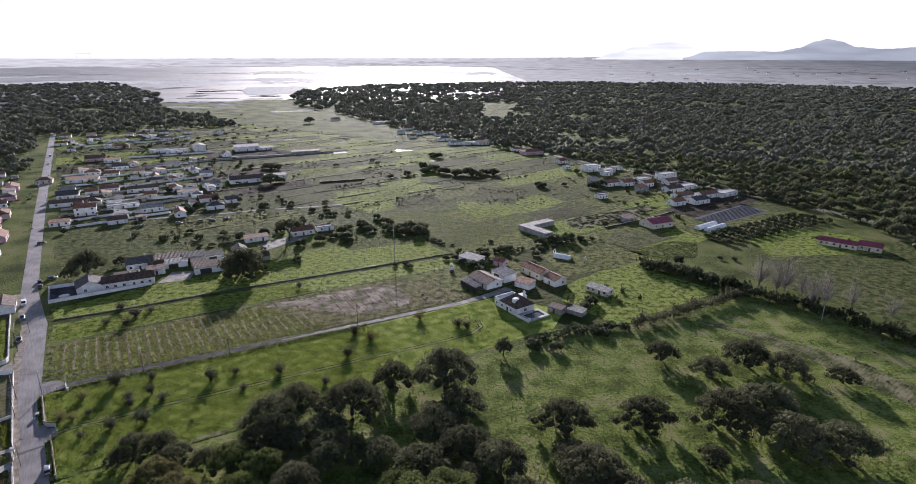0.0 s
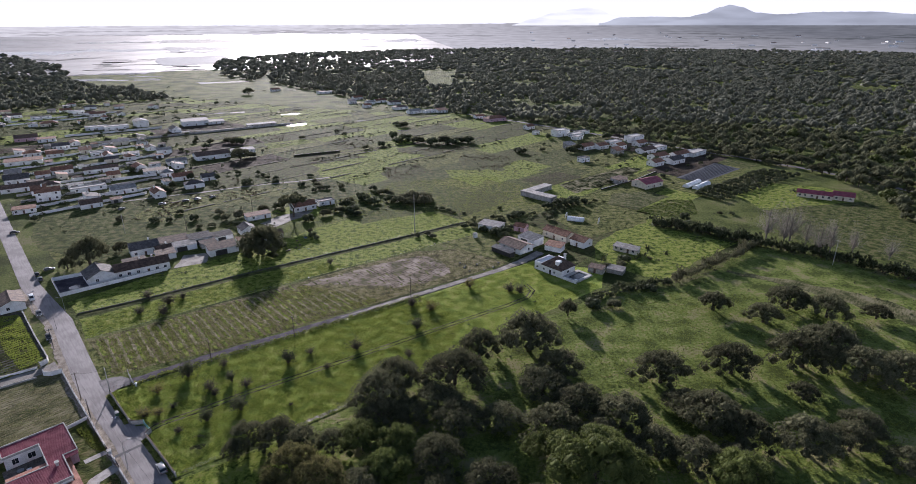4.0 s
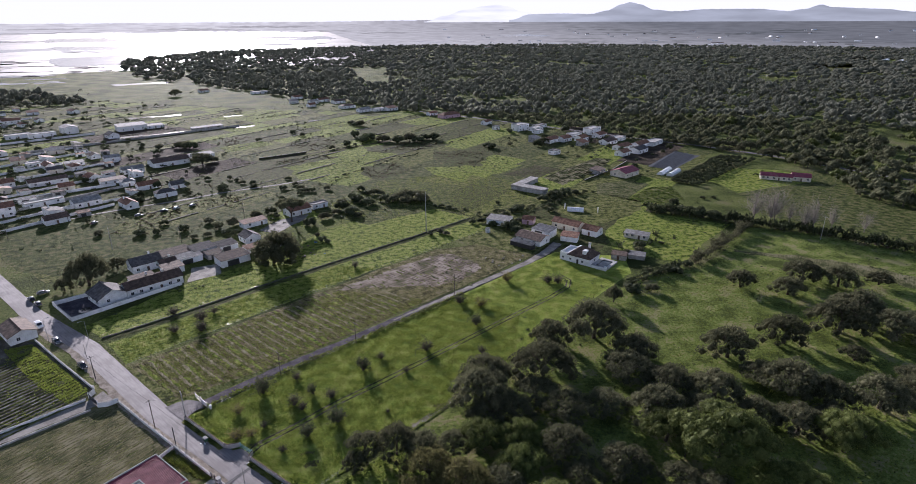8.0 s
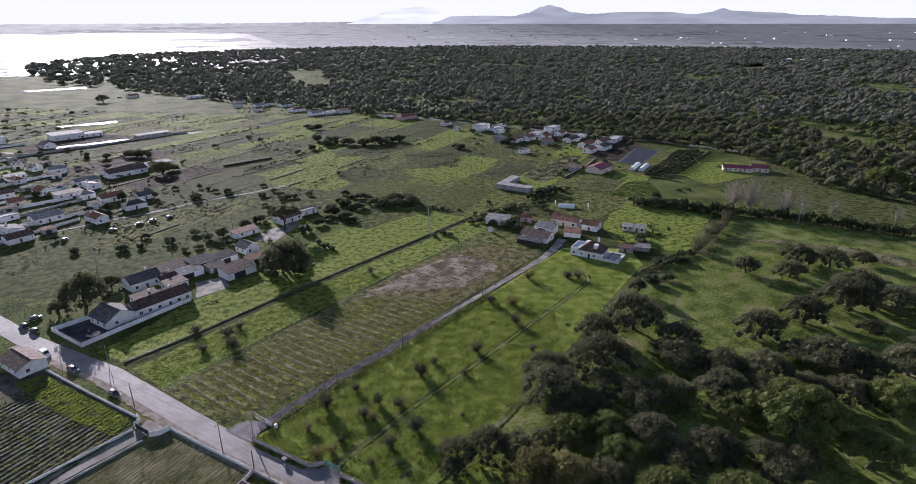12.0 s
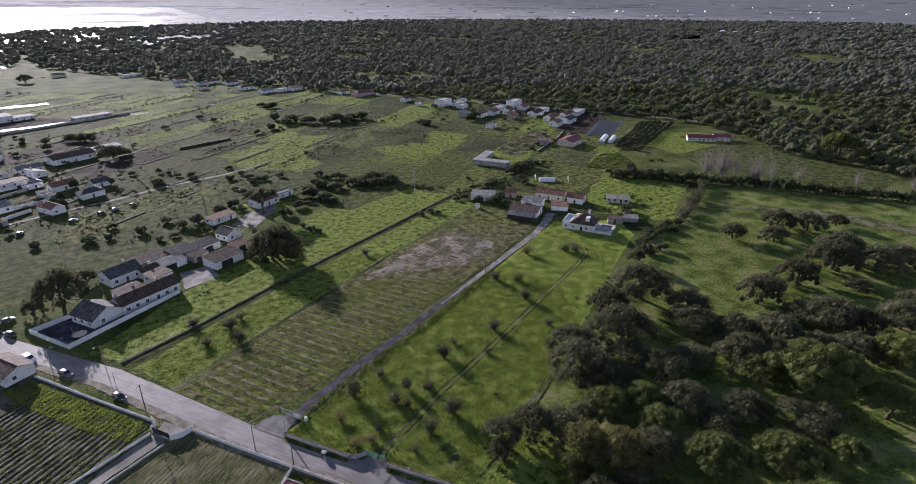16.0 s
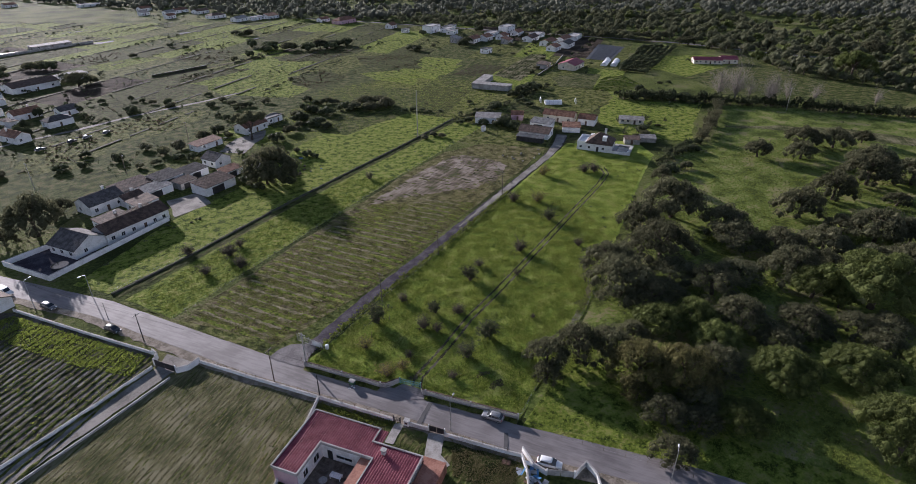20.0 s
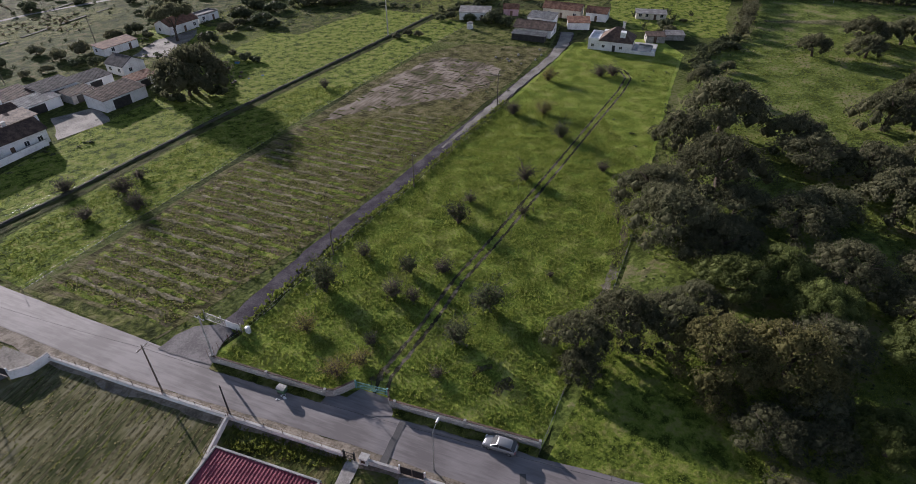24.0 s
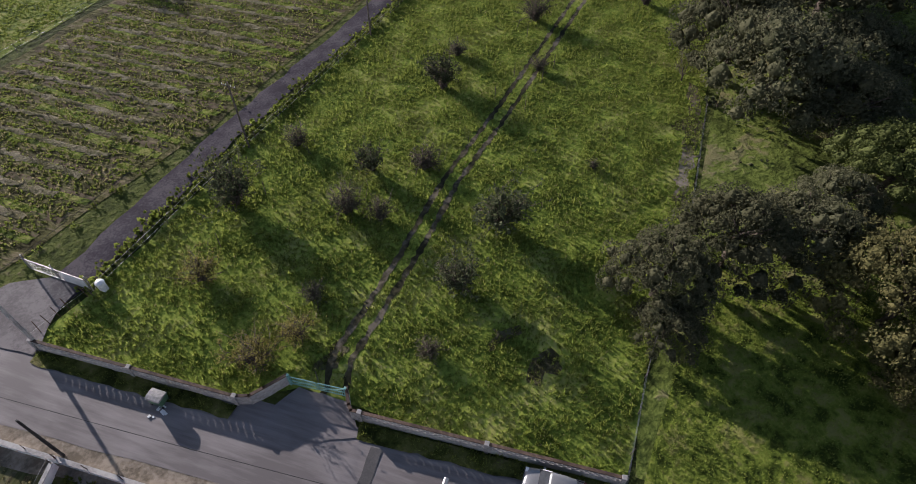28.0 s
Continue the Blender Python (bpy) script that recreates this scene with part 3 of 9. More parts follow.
# the estuary: mud flats, open water and the channels between
far_patch("mud_flat", -48, 7, 66, 14, TIDEFLAT, "grey tidal mud flats of a wide estuary", "mud flat", 0.1, 0.3, 2)
far_patch("water", -44, -13, 41, 28, WATER, "bright tidal water of a wide estuary", "water", 0.15, 1.0, 3)
far_patch("water", -9, 3.5, 34, 17, WATER, "bright tidal water of a wide estuary", "water", 0.12, 1.3, 6)
far_patch("water", -19, -8, 41, 17, WATER, "bright tidal water of a wide estuary", "water", 0.12, 1.3, 4)
far_patch("water", -20, -14, 57, 45, WATER, "bright tongue of tidal water", "water", 0.2, 1.0, 5)
rb = random.Random(5)
for k in range(30):                       # mud banks in the water, channels in the mud
    az, dr, ln = rb.uniform(-42, 3), rb.uniform(16, 46), rb.uniform(1.2, 6.5)
    wet = k % 3 == 0
    far_patch("channel" if wet else "mud_bank", az - ln, az + ln, dr + rb.uniform(0.5, 1.6), dr, WATER if wet else TIDEFLAT, "narrow shining tidal channel" if wet else "long low mud bank in the estuary", "water" if wet else "mud bank", 0.5, 1.7, 30 + k)
# the far woods here glow with painted haze; the salt pans are plain water
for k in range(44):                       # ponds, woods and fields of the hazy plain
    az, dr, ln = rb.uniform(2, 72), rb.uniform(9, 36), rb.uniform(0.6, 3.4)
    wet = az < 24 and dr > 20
    far_patch("salt_pan" if wet else "far_wood", az - ln, az + ln, dr + rb.uniform(0.5, 1.8), dr, WATER if wet else HAZE_WOOD, "shallow flooded salt pan" if wet else "dark line of woods, haze painted into its glow", "pond" if wet else "wood", 0.5, 1.2, 80 + k)
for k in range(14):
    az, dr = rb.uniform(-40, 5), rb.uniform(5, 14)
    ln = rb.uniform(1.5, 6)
    far_patch("far_wood", az - ln, az + ln, dr + rb.uniform(0.6, 1.6), dr, HAZE_WOOD, "dark line of woods, haze painted into its glow", "wood", 0.5, 1.2, 130 + k)
for k in range(30):                       # flooded salt pans beside the wood
    y = rb.uniform(1180, 2080)
    x = -589 - (y - 1222) * 0.36 + rb.uniform(-10, 150 + (y - 1200) * 0.2)
    w, h = rb.uniform(18, 60), rb.uniform(6, 16) * y / 1500
    sheet("salt_pan", [(x - w, y - h), (x + w, y - h * 0.8), (x + w * 0.95, y + h), (x - w * 0.9, y + h * 0.9)], WATER, 0.3, "shallow flooded salt pan", 3, 12, "pond")
for x, y, w, h in [(-185, 627, 62, 5), (-325, 1160, 45, 22), (-234, 742, 26, 6), (-62, 660, 9, 3), (-20, 590, 7, 3), (-150, 720, 12, 2)]:
    a, b = Vector((0.97, 0.24)) * w, Vector((-0.4, 0.9)) * h
    c = Vector((x, y))
    sheet("puddle", [c - a - b, c - a * 0.3 - b * 0.5, c + a - b * 0.6, c + a + b, c + a * 0.2 + b * 0.6, c - a + b * 0.7], WATER, 0.16, "flood water lying in a field", min(4, h * 0.6), 6, "puddle")


def ridge(name, profile, radius, base, material, label, rough=3.0, seed=1):
    """A far skyline: (degrees from +y, degrees above the eye) drawn on a ring round the place."""
    rr = random.Random(seed)
    v, az = [], profile[0][0]
    while az <= profile[-1][0]:
        for (a0, e0), (a1, e1) in zip(profile, profile[1:]):
            if a0 <= az <= a1:
                k = (az - a0) / (a1 - a0)
                k = k * k * (3 - 2 * k)
                el = e0 + (e1 - e0) * k
                break
        x, y = radius * math.sin(radians(az)), radius * math.cos(radians(az))
        v += [(x, y, base), (x, y, 101 + radius * math.tan(radians(el)) + rr.uniform(-rough, rough))]
        az += 0.25
    n = len(v) // 2
    ob = part(name, quick_mesh(name, v, [(2 * i, 2 * i + 2, 2 * i + 3, 2 * i + 1) for i in range(n - 1)], material), None, None)
    return tagged(ob, label, "hill", "", "structure")


# skylines emit painted haze, each ridge in its own tone
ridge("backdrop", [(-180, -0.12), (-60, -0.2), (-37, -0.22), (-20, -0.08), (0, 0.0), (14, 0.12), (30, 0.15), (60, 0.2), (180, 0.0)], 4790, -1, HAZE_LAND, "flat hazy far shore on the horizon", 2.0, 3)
ridge("backdrop", [(12.6, 0.0), (14.5, 0.5), (16.3, 1.0), (18.0, 1.3), (19.4, 1.46), (20.3, 1.3), (21.6, 0.85), (23.5, 0.5), (25, 0.1)], 4785, 96, HAZE_FAR, "pale flat-topped mountain, haze painted into its glow", 1.0, 4)
ridge("backdrop", [(20.5, 0.1), (22.5, 0.62), (25, 0.66), (28.0, 0.62), (29.4, 0.9), (30.6, 1.4), (31.4, 1.58), (32.2, 1.4), (33.4, 0.95), (35.2, 0.8), (38, 0.95), (41.8, 0.93), (44.0, 0.75), (45.4, 0.9), (46.3, 1.2), (47.2, 1.0), (50, 0.85), (53, 0.6), (59.4, 0.36), (75, 0.3), (100, 0.2)], 4775, 96, HAZE_HILL, "blue hills with haze glow with a rounded peak", 1.6, 6)
# the crane shares the hills' glow, haze included
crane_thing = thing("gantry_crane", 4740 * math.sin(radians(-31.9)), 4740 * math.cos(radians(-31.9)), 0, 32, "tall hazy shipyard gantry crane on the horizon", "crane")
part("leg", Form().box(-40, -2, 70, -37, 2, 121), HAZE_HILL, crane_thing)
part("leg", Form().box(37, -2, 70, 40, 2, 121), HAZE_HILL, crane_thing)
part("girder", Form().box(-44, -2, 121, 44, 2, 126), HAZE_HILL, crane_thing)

# ---- fields ----
LANE = [(-133.5, 161.5), (-127, 161.5), (-106.5, 173.5), (-87, 183), (-37.8, 208.5), (0, 228), (13, 236.5), (24, 246)]
DITCH = [(-162, 209), (-141, 219.5), (-112, 236), (-80, 253), (-41, 273), (-4, 293)]
FENCE2 = [(-151.5, 189.5), (-135, 199.5), (-114, 212), (-88, 227), (-64, 240.5), (-34, 256.5), (-5, 272)]
ORCH_R = [(-101.5, 118.5), (-93, 123.5), (-74, 133), (-59, 142), (-21, 167), (14, 190)]

sheet("orchard_field", [(-130.5, 157.5), (-119, 142), (-114.5, 140), (-112.5, 136), *ORCH_R, (38, 205), (46, 222), (18, 236), (-35.5, 207), (-84.5, 181), (-104, 171.2), (-125, 159.6)], ORCHARD_GRASS, 0.05, "lush green orchard meadow with scattered fruit bushes", 0.3, 3)
sheet("vine_field", [(-135.5, 166), (-108, 175.5), (-89, 185), (-40, 210.5), (6, 236), (-14, 256), (-34, 255.5), (-64, 240), (-88, 226), (-114, 211), (-150, 189)], VINE_GROUND, 0.04, "weedy vineyard with pale rows", 0.4, 4)
SOIL = [(-84, 224.5), (-70.6, 231.8), (-58.2, 239.1), (-44.2, 245.0), (-31.6, 250.5), (-23.5, 241.7), (-20.2, 229), (-33.0, 218.7), (-46.1, 216.5), (-55.7, 220.5), (-69.3, 223.1)]
sheet("soil_patch", SOIL, SOIL_PALE, 0.07, "pale wet bare soil with wheel marks", 0.9, 1.2)
drill_rows("soil_rows", [(-62, 233), (-44.2, 244.0), (-31.6, 249.5), (-23.5, 241.7), (-20.2, 229), (-33.0, 219.7), (-46.1, 217.5)], 122, 1.25, 0.32, SOIL_DARK, 0.075, "dark furrows drawn through pale wet soil", 0.6, 4, 0.06, 0.02)
drill_rows("soil_grass", SOIL, 118, 2.6, 0.8, GRASS, 0.08, "weeds growing in lines over the bare soil", 0.3, 5, 0.5, 0.12, 1.6)
sheet("grass_strip", [(-160, 206), (-151.5, 190.5), (-135, 200.5), (-114, 213), (-88, 228), (-64, 241.5), (-34, 257.5), (0, 276), (-4, 291), (-41, 271), (-80, 251), (-112, 234)], GRASS_BRIGHT, 0.045, "strip of lush grass between ditch and vineyard", 0.3, 4)
sheet("grass_strip", [(-171, 221), (-163.5, 211.5), (-141, 221.5), (-112, 238), (-80, 255), (-41, 275), (-4, 295), (-30, 330), (-80, 300), (-110, 268), (-143, 248)], GRASS_BRIGHT, 0.05, "grass strip shaded by the white garden wall", 0.3, 4)
sheet("verge", [(-137, 166), (-150, 187.5), (-160, 204), (-163.5, 208), (-150.5, 189.5), (-146, 184), (-133, 167)], GRASS, 0.055, "grassy roadside verge", 0.2, 3)
part("ditch", strip_mesh("ditch", DITCH, 2.8, WEEDS, 0.065, 0.35, 3, 4), None, None)
tagged(bpy.data.objects["ditch"], "dark weedy farm track beside a bank", "ditch", "", "structure")
sheet("verge", [(-101.3, 117.4), (-92, 122.4), (-80, 128), (-70, 114), (-74, 101), (-62, 80), (-52, 60), (-57, 51.5), (-84.6, 92.6)], GRASS_BRIGHT, 0.056, "lush grass between the road and the oaks", 0.8, 4)
# plots across the road
sheet("ploughed_plot", [(-184, 215), (-157.8, 178.8), (-158.6, 174.2), (-196, 154.2), (-240, 150), (-236, 236)], FURROW, 0.05, "ploughed vegetable plot with wet furrows", 0.2, 4)
sheet("mown_plot", [(-149, 169.4), (-131.9, 144.8), (-158, 115), (-192, 90), (-217, 136), (-195, 146.6), (-155.6, 167.6)], STUBBLE, 0.05, "mown stubble field behind a white wall", 0.15, 4)
MOWN = [(-149.5, 168.6), (-132.6, 144.8), (-158, 116), (-191, 92), (-215, 136), (-195, 145.6), (-155.6, 166.8)]
drill_rows("stubble_rows", MOWN, 40.3, 1.15, 0.42, STRAW, 0.055, "pale lines of mown straw", 0.8, 6, 0.08, 0.015, 2.0)
drill_rows("stubble_rows", MOWN, 40.3, 1.15, 0.3, GRASS, 0.062, "green regrowth between the straw lines", 0.35, 7, 0.2, 0.02, 1.5)
sheet("garden_plot", [ro(-19.5, -9.3), ro(-62, -7.5), ro(-66, -40), ro(-26, -44)], GRASS_DULL, 0.048, "house garden of thin grass", 0.2, 4)
# pasture south of the hedge and the sandy field by the poplars
sheet("pasture", [(-101, 117.6), (-93, 122.6), (-74, 132), (-60, 139), (-22, 164), (16, 188), (42, 203), (70, 200), (128, 238), (150, 222), (200, 160), (160, 110), (60, 50), (-40, 40), (-62, 54), (-83.5, 93)], PASTURE, 0.03, "grazed green pasture under cork oaks", 1.5, 8)
sheet("sandy_field", [(96, 213), (128, 236), (147, 222), (172, 187), (200, 150), (165, 120), (140, 150), (128, 178)], PASTURE, 0.05, "thin sandy pasture beside bare poplars", 1.5, 6)
part("dirt_track", strip_mesh("dirt_track", [(158, 118), (148, 150), (142, 164), (134, 178), (118, 196), (98, 213)], [12, 13, 14, 13, 8, 2], STUBBLE, 0.08, 1.4, 3, 8), None, None)
tagged(bpy.data.objects["dirt_track"], "pale sandy wheel track", "track", "", "structure")
sheet("meadow", [(66, 206), (90, 225), (122, 243), (92, 276), (72, 270), (52, 250), (46, 232)], GRASS_BRIGHT, 0.05, "small walled meadow of bright grass", 0.8, 5)
sheet("meadow", [(150, 250), (200, 180), (330, 210), (330, 280), (262, 322), (238, 300), (200, 300), (170, 290)], GRASS_DULL, 0.05, "open green meadow by the wood", 1.5, 8)
sheet("meadow", [(170, 292), (238, 298), (240, 330), (205, 350), (172, 322)], GRASS_BRIGHT, 0.07, "green slope below the long red-roofed house", 1.0, 5)

# the patchwork of field strips towards the village and the wood
field_mats = [GRASS, GRASS_BRIGHT, GRASS_DULL, WEEDS, SOIL_DARK]
field_words = ["green field strip", "bright green field strip", "rough olive field strip", "brown weedy field strip", "dark turned field strip"]
rf = random.Random(11)
last_kind = -1


def wood_edge(s):
    return float(np.interp(s, [-400, -250, -180, -50, 65, 300, 500, 720, 980], [320, 400, 430, 470, 505, 440, 350, 275, 330]))


balk = Form()
s = -60.0
row = 0
while s < 760:
    w = rf.uniform(17, 34)
    d = 6.0 if s > 95 else 66.0 if s > 62 else 150.0
    end = wood_edge(s) - 25
    while d < end:
        l = rf.uniform(45, 130)
        if s < 130 and d < 150:
            l = min(l, 60)
        e = min(d + l, end)
        k = rf.choices(range(5), (6, 5, 4, 3, 1))[0]
        if s > 180:
            k = rf.choices(range(5), (3, 1, 5, 5, 1) if d < 165 and s < 560 else (4, 5, 4, 2, 0))[0]
        if k == last_kind:
            k = (k + 1) % 4
        last_kind = k
        skew = lambda s0, d0: ro(s0 + 0.10 * d0, d0)
        if True:
            sheet("field", [skew(s + 0.6, d + 0.5), skew(s + 0.6, e - 0.5), skew(s + w, e - 0.5), skew(s + w, d + 0.5)], field_mats[k], 0.02 + 0.004 * (row % 2), field_words[k], 0.5, 9)
        d = e
    for j in range(int((end - 70) / 6) if s > 62 else 0):  # weedy balk between two strips
        p0, p1 = skew(s + w + 0.3, 75 + j * 6), skew(s + w + 0.3, 75 + j * 6 + 6.2)
        hh = 0.12 + 0.4 * max(0, noise.noise((p0[0] * 0.03, p0[1] * 0.03, 2)) + 0.25)
        if hh > 0.16 and s > 110 and rf.random() < 0.85:
            balk.beam((*p0, hh / 2), (*p1, hh / 2), 0.9 + 1.4 * hh, hh * 1.3)
    s += w
    row += 1
ob = part("field_balk", balk, DARKSTONE, None)
tagged(ob, "low dark weedy balks between the field strips", "balk", "", "stuff")
sheet("dark_field", [(79.8, 397.3), (92.8, 380.3), (63.6, 361.2), (46.9, 378.1)], WEEDS, 0.06, "dark turned vegetable field", 0.6, 5)
drill_rows("field_rows", [(79.8, 397.3), (92.8, 380.3), (63.6, 361.2), (46.9, 378.1)], 122, 2.0, 0.9, SOIL_DARK, 0.065, "dark furrows of a turned field", 0.85, 8)
VEG = [(134.4, 404.4), (144.8, 398.1), (119.0, 370.2), (74.1, 340.6), (69.6, 362.5)]
sheet("vegetable_field", VEG, STUBBLE, 0.06, "pale weedy vegetable garden", 0.8, 5)
drill_rows("garden_rows", VEG, 35, 2.4, 1.0, WEEDS, 0.065, "rows of brown vegetables", 0.6, 9, 0.3, 0.3)
PLOT = [(96.7, 336.3), (117.7, 338.5), (129.3, 326.5), (96.8, 300.8), (85.1, 316.2)]
sheet("vegetable_field", PLOT, GRASS_DULL, 0.06, "olive stubble plot", 0.8, 5)
drill_rows("garden_rows", PLOT, 122, 1.8, 0.8, STUBBLE, 0.065, "dry rows on a garden plot", 0.8, 10)
PLOT2 = [(125.1, 319.3), (138.8, 315.9), (128.6, 290.0), (105.5, 285.9), (95.8, 299.7)]
sheet("vegetable_field", PLOT2, GRASS, 0.06, "green garden plot", 0.8, 5)
drill_rows("garden_rows", PLOT2, 122, 2.2, 1.0, GRASS_BRIGHT, 0.065, "bright green vegetable rows", 0.8, 11, 0.2, 0.3)
sheet("vegetable_field", [(53, 262), (92, 280), (102, 293), (92, 312), (62, 318), (46, 290)], GRASS, 0.06, "kitchen garden of green rows", 0.8, 5)
sheet("weed_field", [(-174, 262), (-143, 300), (-95, 345), (-60, 380), (-105, 420), (-190, 352), (-232, 316), (-214, 285)], GRASS_DULL, 0.06, "rough weedy field with scattered shrubs", 0.8, 6)
sheet("weed_field", [(-95, 345), (-60, 300), (-10, 320), (10, 360), (-30, 390), (-60, 380)], GRASS_DULL, 0.065, "green field with clumps of bushes", 0.8, 6)
BROWN = [[(-97.6, 537.8), (-65.8, 568.8), (-50.0, 536.7), (-71.0, 496.5), (-93.2, 522.3)],
         [(-36, 498.7), (30.1, 522), (40, 489.1), (-7.4, 466), (-27.8, 478)],
         [(-44.0, 430.9), (-19.6, 437.0), (-11.3, 411.2), (-36.9, 389.6), (-48.0, 405.0)],
         [(-166.3, 421.0), (-146.2, 412.5), (-143.5, 393), (-158.6, 390)],
         [(-139.7, 379.0), (-115.0, 384), (-103.5, 374), (-127.1, 348.4), (-145.9, 345), (-166, 318), (-186, 325), (-183.0, 356.6), (-161.8, 369)],
         [(-160.7, 569.3), (-130.7, 592.8), (-118.7, 571.0), (-145.1, 541.2)],
         [(20, 470), (60, 452), (40, 405), (12, 430)],
         [(-72, 480), (-58, 468), (-88, 452), (-112, 440), (-118, 462)]]
for k, q in enumerate(BROWN):
    sheet("weed_field", q, GRASS if k == 4 else WEEDS, 0.07 + 0.004 * (k % 3), "brown weedy fallow field", 2.0, 4)
LUSH = [[(-164.5, 727.9), (-122.9, 771.5), (-88.1, 726.1), (-110.9, 675.1), (-134.8, 676.0)],
        [(-150.4, 538.4), (-117.9, 556.7), (-104.4, 538.0), (-142.8, 513.4)],
        [(-6.9, 665.1), (40.9, 703.2), (66.2, 682.4), (-5.9, 611.5)],
        [(-89.4, 448.4), (-51.1, 467.0), (-29.4, 448.4), (-49.0, 414.7), (-79.5, 375.9), (-94.2, 424.0)],
        [(-0.5, 414.9), (23.9, 410.7), (28.7, 387.1), (13.7, 367.8), (-0.2, 394.7)],
        [(-60, 600), (-20, 625), (-40, 660), (-85, 640)], [(30, 395), (50, 412), (70, 400), (44, 380)]]
for k, q in enumerate(LUSH):
    sheet("lush_field", q, GRASS_BRIGHT, 0.034 + 0.004 * (k % 2), "bright green field strip", 0.6, 5)
    drill_rows("field_rows", q, 28 if k % 2 else 120, 5.5, 1.1, GRASS, 0.045, "darker drill lines in a green field", 0.6, 20 + k, 0.4, 0.15, 6)

# ---- roads ----
ROAD = [(-30, 8), (-84, 91), (-104.2, 116), (-117.2, 134.5), (-138, 161.7), (-165.5, 205), (-193, 239), (-237.5, 306), (-323.5, 437), (-516, 733), (-575, 824), (-680, 990)]
road = part("road", strip_mesh("road", ROAD, 6.4, ASPHALT, 0.09, 0.08, 3, 2, 0.06), None, None)
tagged(road, "worn grey asphalt village road", "road", "", "structure")
verge_l = part("verge", strip_mesh("verge", [(-33.5, 5.5), (-87.4, 88.6), (-107.6, 113.6), (-120.8, 132.2), (-141.6, 159.4), (-169, 203), (-197, 237)], 2.6, SAND, 0.075, 0.35, 2, 7), None, None)
tagged(verge_l, "sandy road edge along the garden walls", "verge", "", "structure")
for cx, cy, tx, ty, w in [(-112.9, 132.0, -117.9, 128.3, 0.9), (-104.9, 117.6, -107.6, 114.2, 0.8)]:
    part("asphalt_patch", strip_mesh("asphalt_patch", [(cx, cy), (tx, ty)], w, PATCH, 0.165, 0.06, 1.0, 3), None, road, "dark mended strip across the road")
lane = part("lane", strip_mesh("lane", LANE, [4.2, 3.6, 3.2, 3.1, 3.0, 3.2, 4.5, 5.0], GRAVEL, 0.085, 0.25, 2, 9, 0.05), None, None)
tagged(lane, "narrow dark gravel lane between fields", "lane", "", "structure")
lane_far = part("lane", strip_mesh("lane", [(-66, 193.9), (-52, 201.1)] + LANE[4:], [0.5, 1.6, 2.3, 3.0, 4.0, 4.5], GRAVEL_PALE, 0.15, 0.3, 2, 10), None, None)
tagged(lane_far, "pale dusty end of the lane by the farm", "lane", "", "structure")
mouth = sheet("lane_mouth", [(-136.2, 163.4), (-133.4, 164.8), (-130.4, 165.2), (-126.6, 163.4), (-125.3, 161.2), (-127.9, 159.2), (-129.7, 156.9), (-130.7, 156.0), (-133.4, 159.6)], MOUTH_ASPHALT, 0.172, "grey asphalt mouth of the lane", 0.12, 1.0, "lane")
for strip in ([(-130.1, 156.2), (-119.4, 141.5), (-120.4, 140.8), (-131.0, 155.3)], [(-112.8, 134.4), (-101.0, 119.0), (-102.0, 118.3), (-113.8, 133.5)]):
    sheet("wall_verge", strip, GRASS, 0.175, "rank grass strip at the foot of the block wall", 0.12, 0.8, "verge")
sheet("gate_apron", [(-118.8, 139.6), (-115.0, 139.9), (-112.6, 136.4), (-113.4, 133.4), (-116.2, 135.2)], ASPHALT, 0.165, "asphalt apron before the green gate", 0.1, 1, "apron")
ROAD_TWO = [(60, 690), (110, 622), (170, 530), (222, 448), (240, 425), (271, 369), (287, 320), (300, 285), (330, 240)]
part("road_two", strip_mesh("road_two", ROAD_TWO, 4.5, OLD_ASPHALT, 0.09, 0.6, 6, 12), None, None)
tagged(bpy.data.objects["road_two"], "pale country road along the wood", "road", "", "structure")
part("farm_track", strip_mesh("farm_track", [(-226, 352), (-185.9, 370.5), (-161.7, 377.4), (-138.9, 387.8), (-104.8, 397.0), (-82, 406)], 2.2, GRAVEL_PALE, 0.09, 0.5, 6, 13), None, None)
tagged(bpy.data.objects["farm_track"], "dark farm track between fields", "track", "", "structure")
part("farm_path", strip_mesh("farm_path", [(-188.0, 446), (-163.6, 459), (-116.6, 474), (-81.1, 488), (-48.3, 502), (30, 540)], 2.5, SOIL_DARK, 0.09, 0.5, 6, 14), None, None)
tagged(bpy.data.objects["farm_path"], "dark farm track between fields", "track", "", "structure")
# wheel ruts through the orchard
RUT = [(-113.2, 137.6), (-111, 140), (-101, 145.3), (-90.5, 151.5), (-79, 156.8), (-51, 170.8), (-25, 184), (-4, 194.5), (6, 200.5), (9.5, 206), (8, 212)]
for off in (-0.8, 0.8):
    pts = []
    for i, p in enumerate(RUT):
        a, b = Vector(RUT[max(0, i - 1)]), Vector(RUT[min(len(RUT) - 1, i + 1)])
        d = (b - a).normalized()
        pts.append((p[0] - d.y * off, p[1] + d.x * off))
    ob = part("wheel_rut", strip_mesh("wheel_rut", pts, 0.55, MUD, 0.09, 0.14, 0.5, 21 + int(off > 0)), None, None)
    tagged(ob, "muddy wheel rut through the orchard grass", "rut", "wheel ruts in the orchard", "structure")
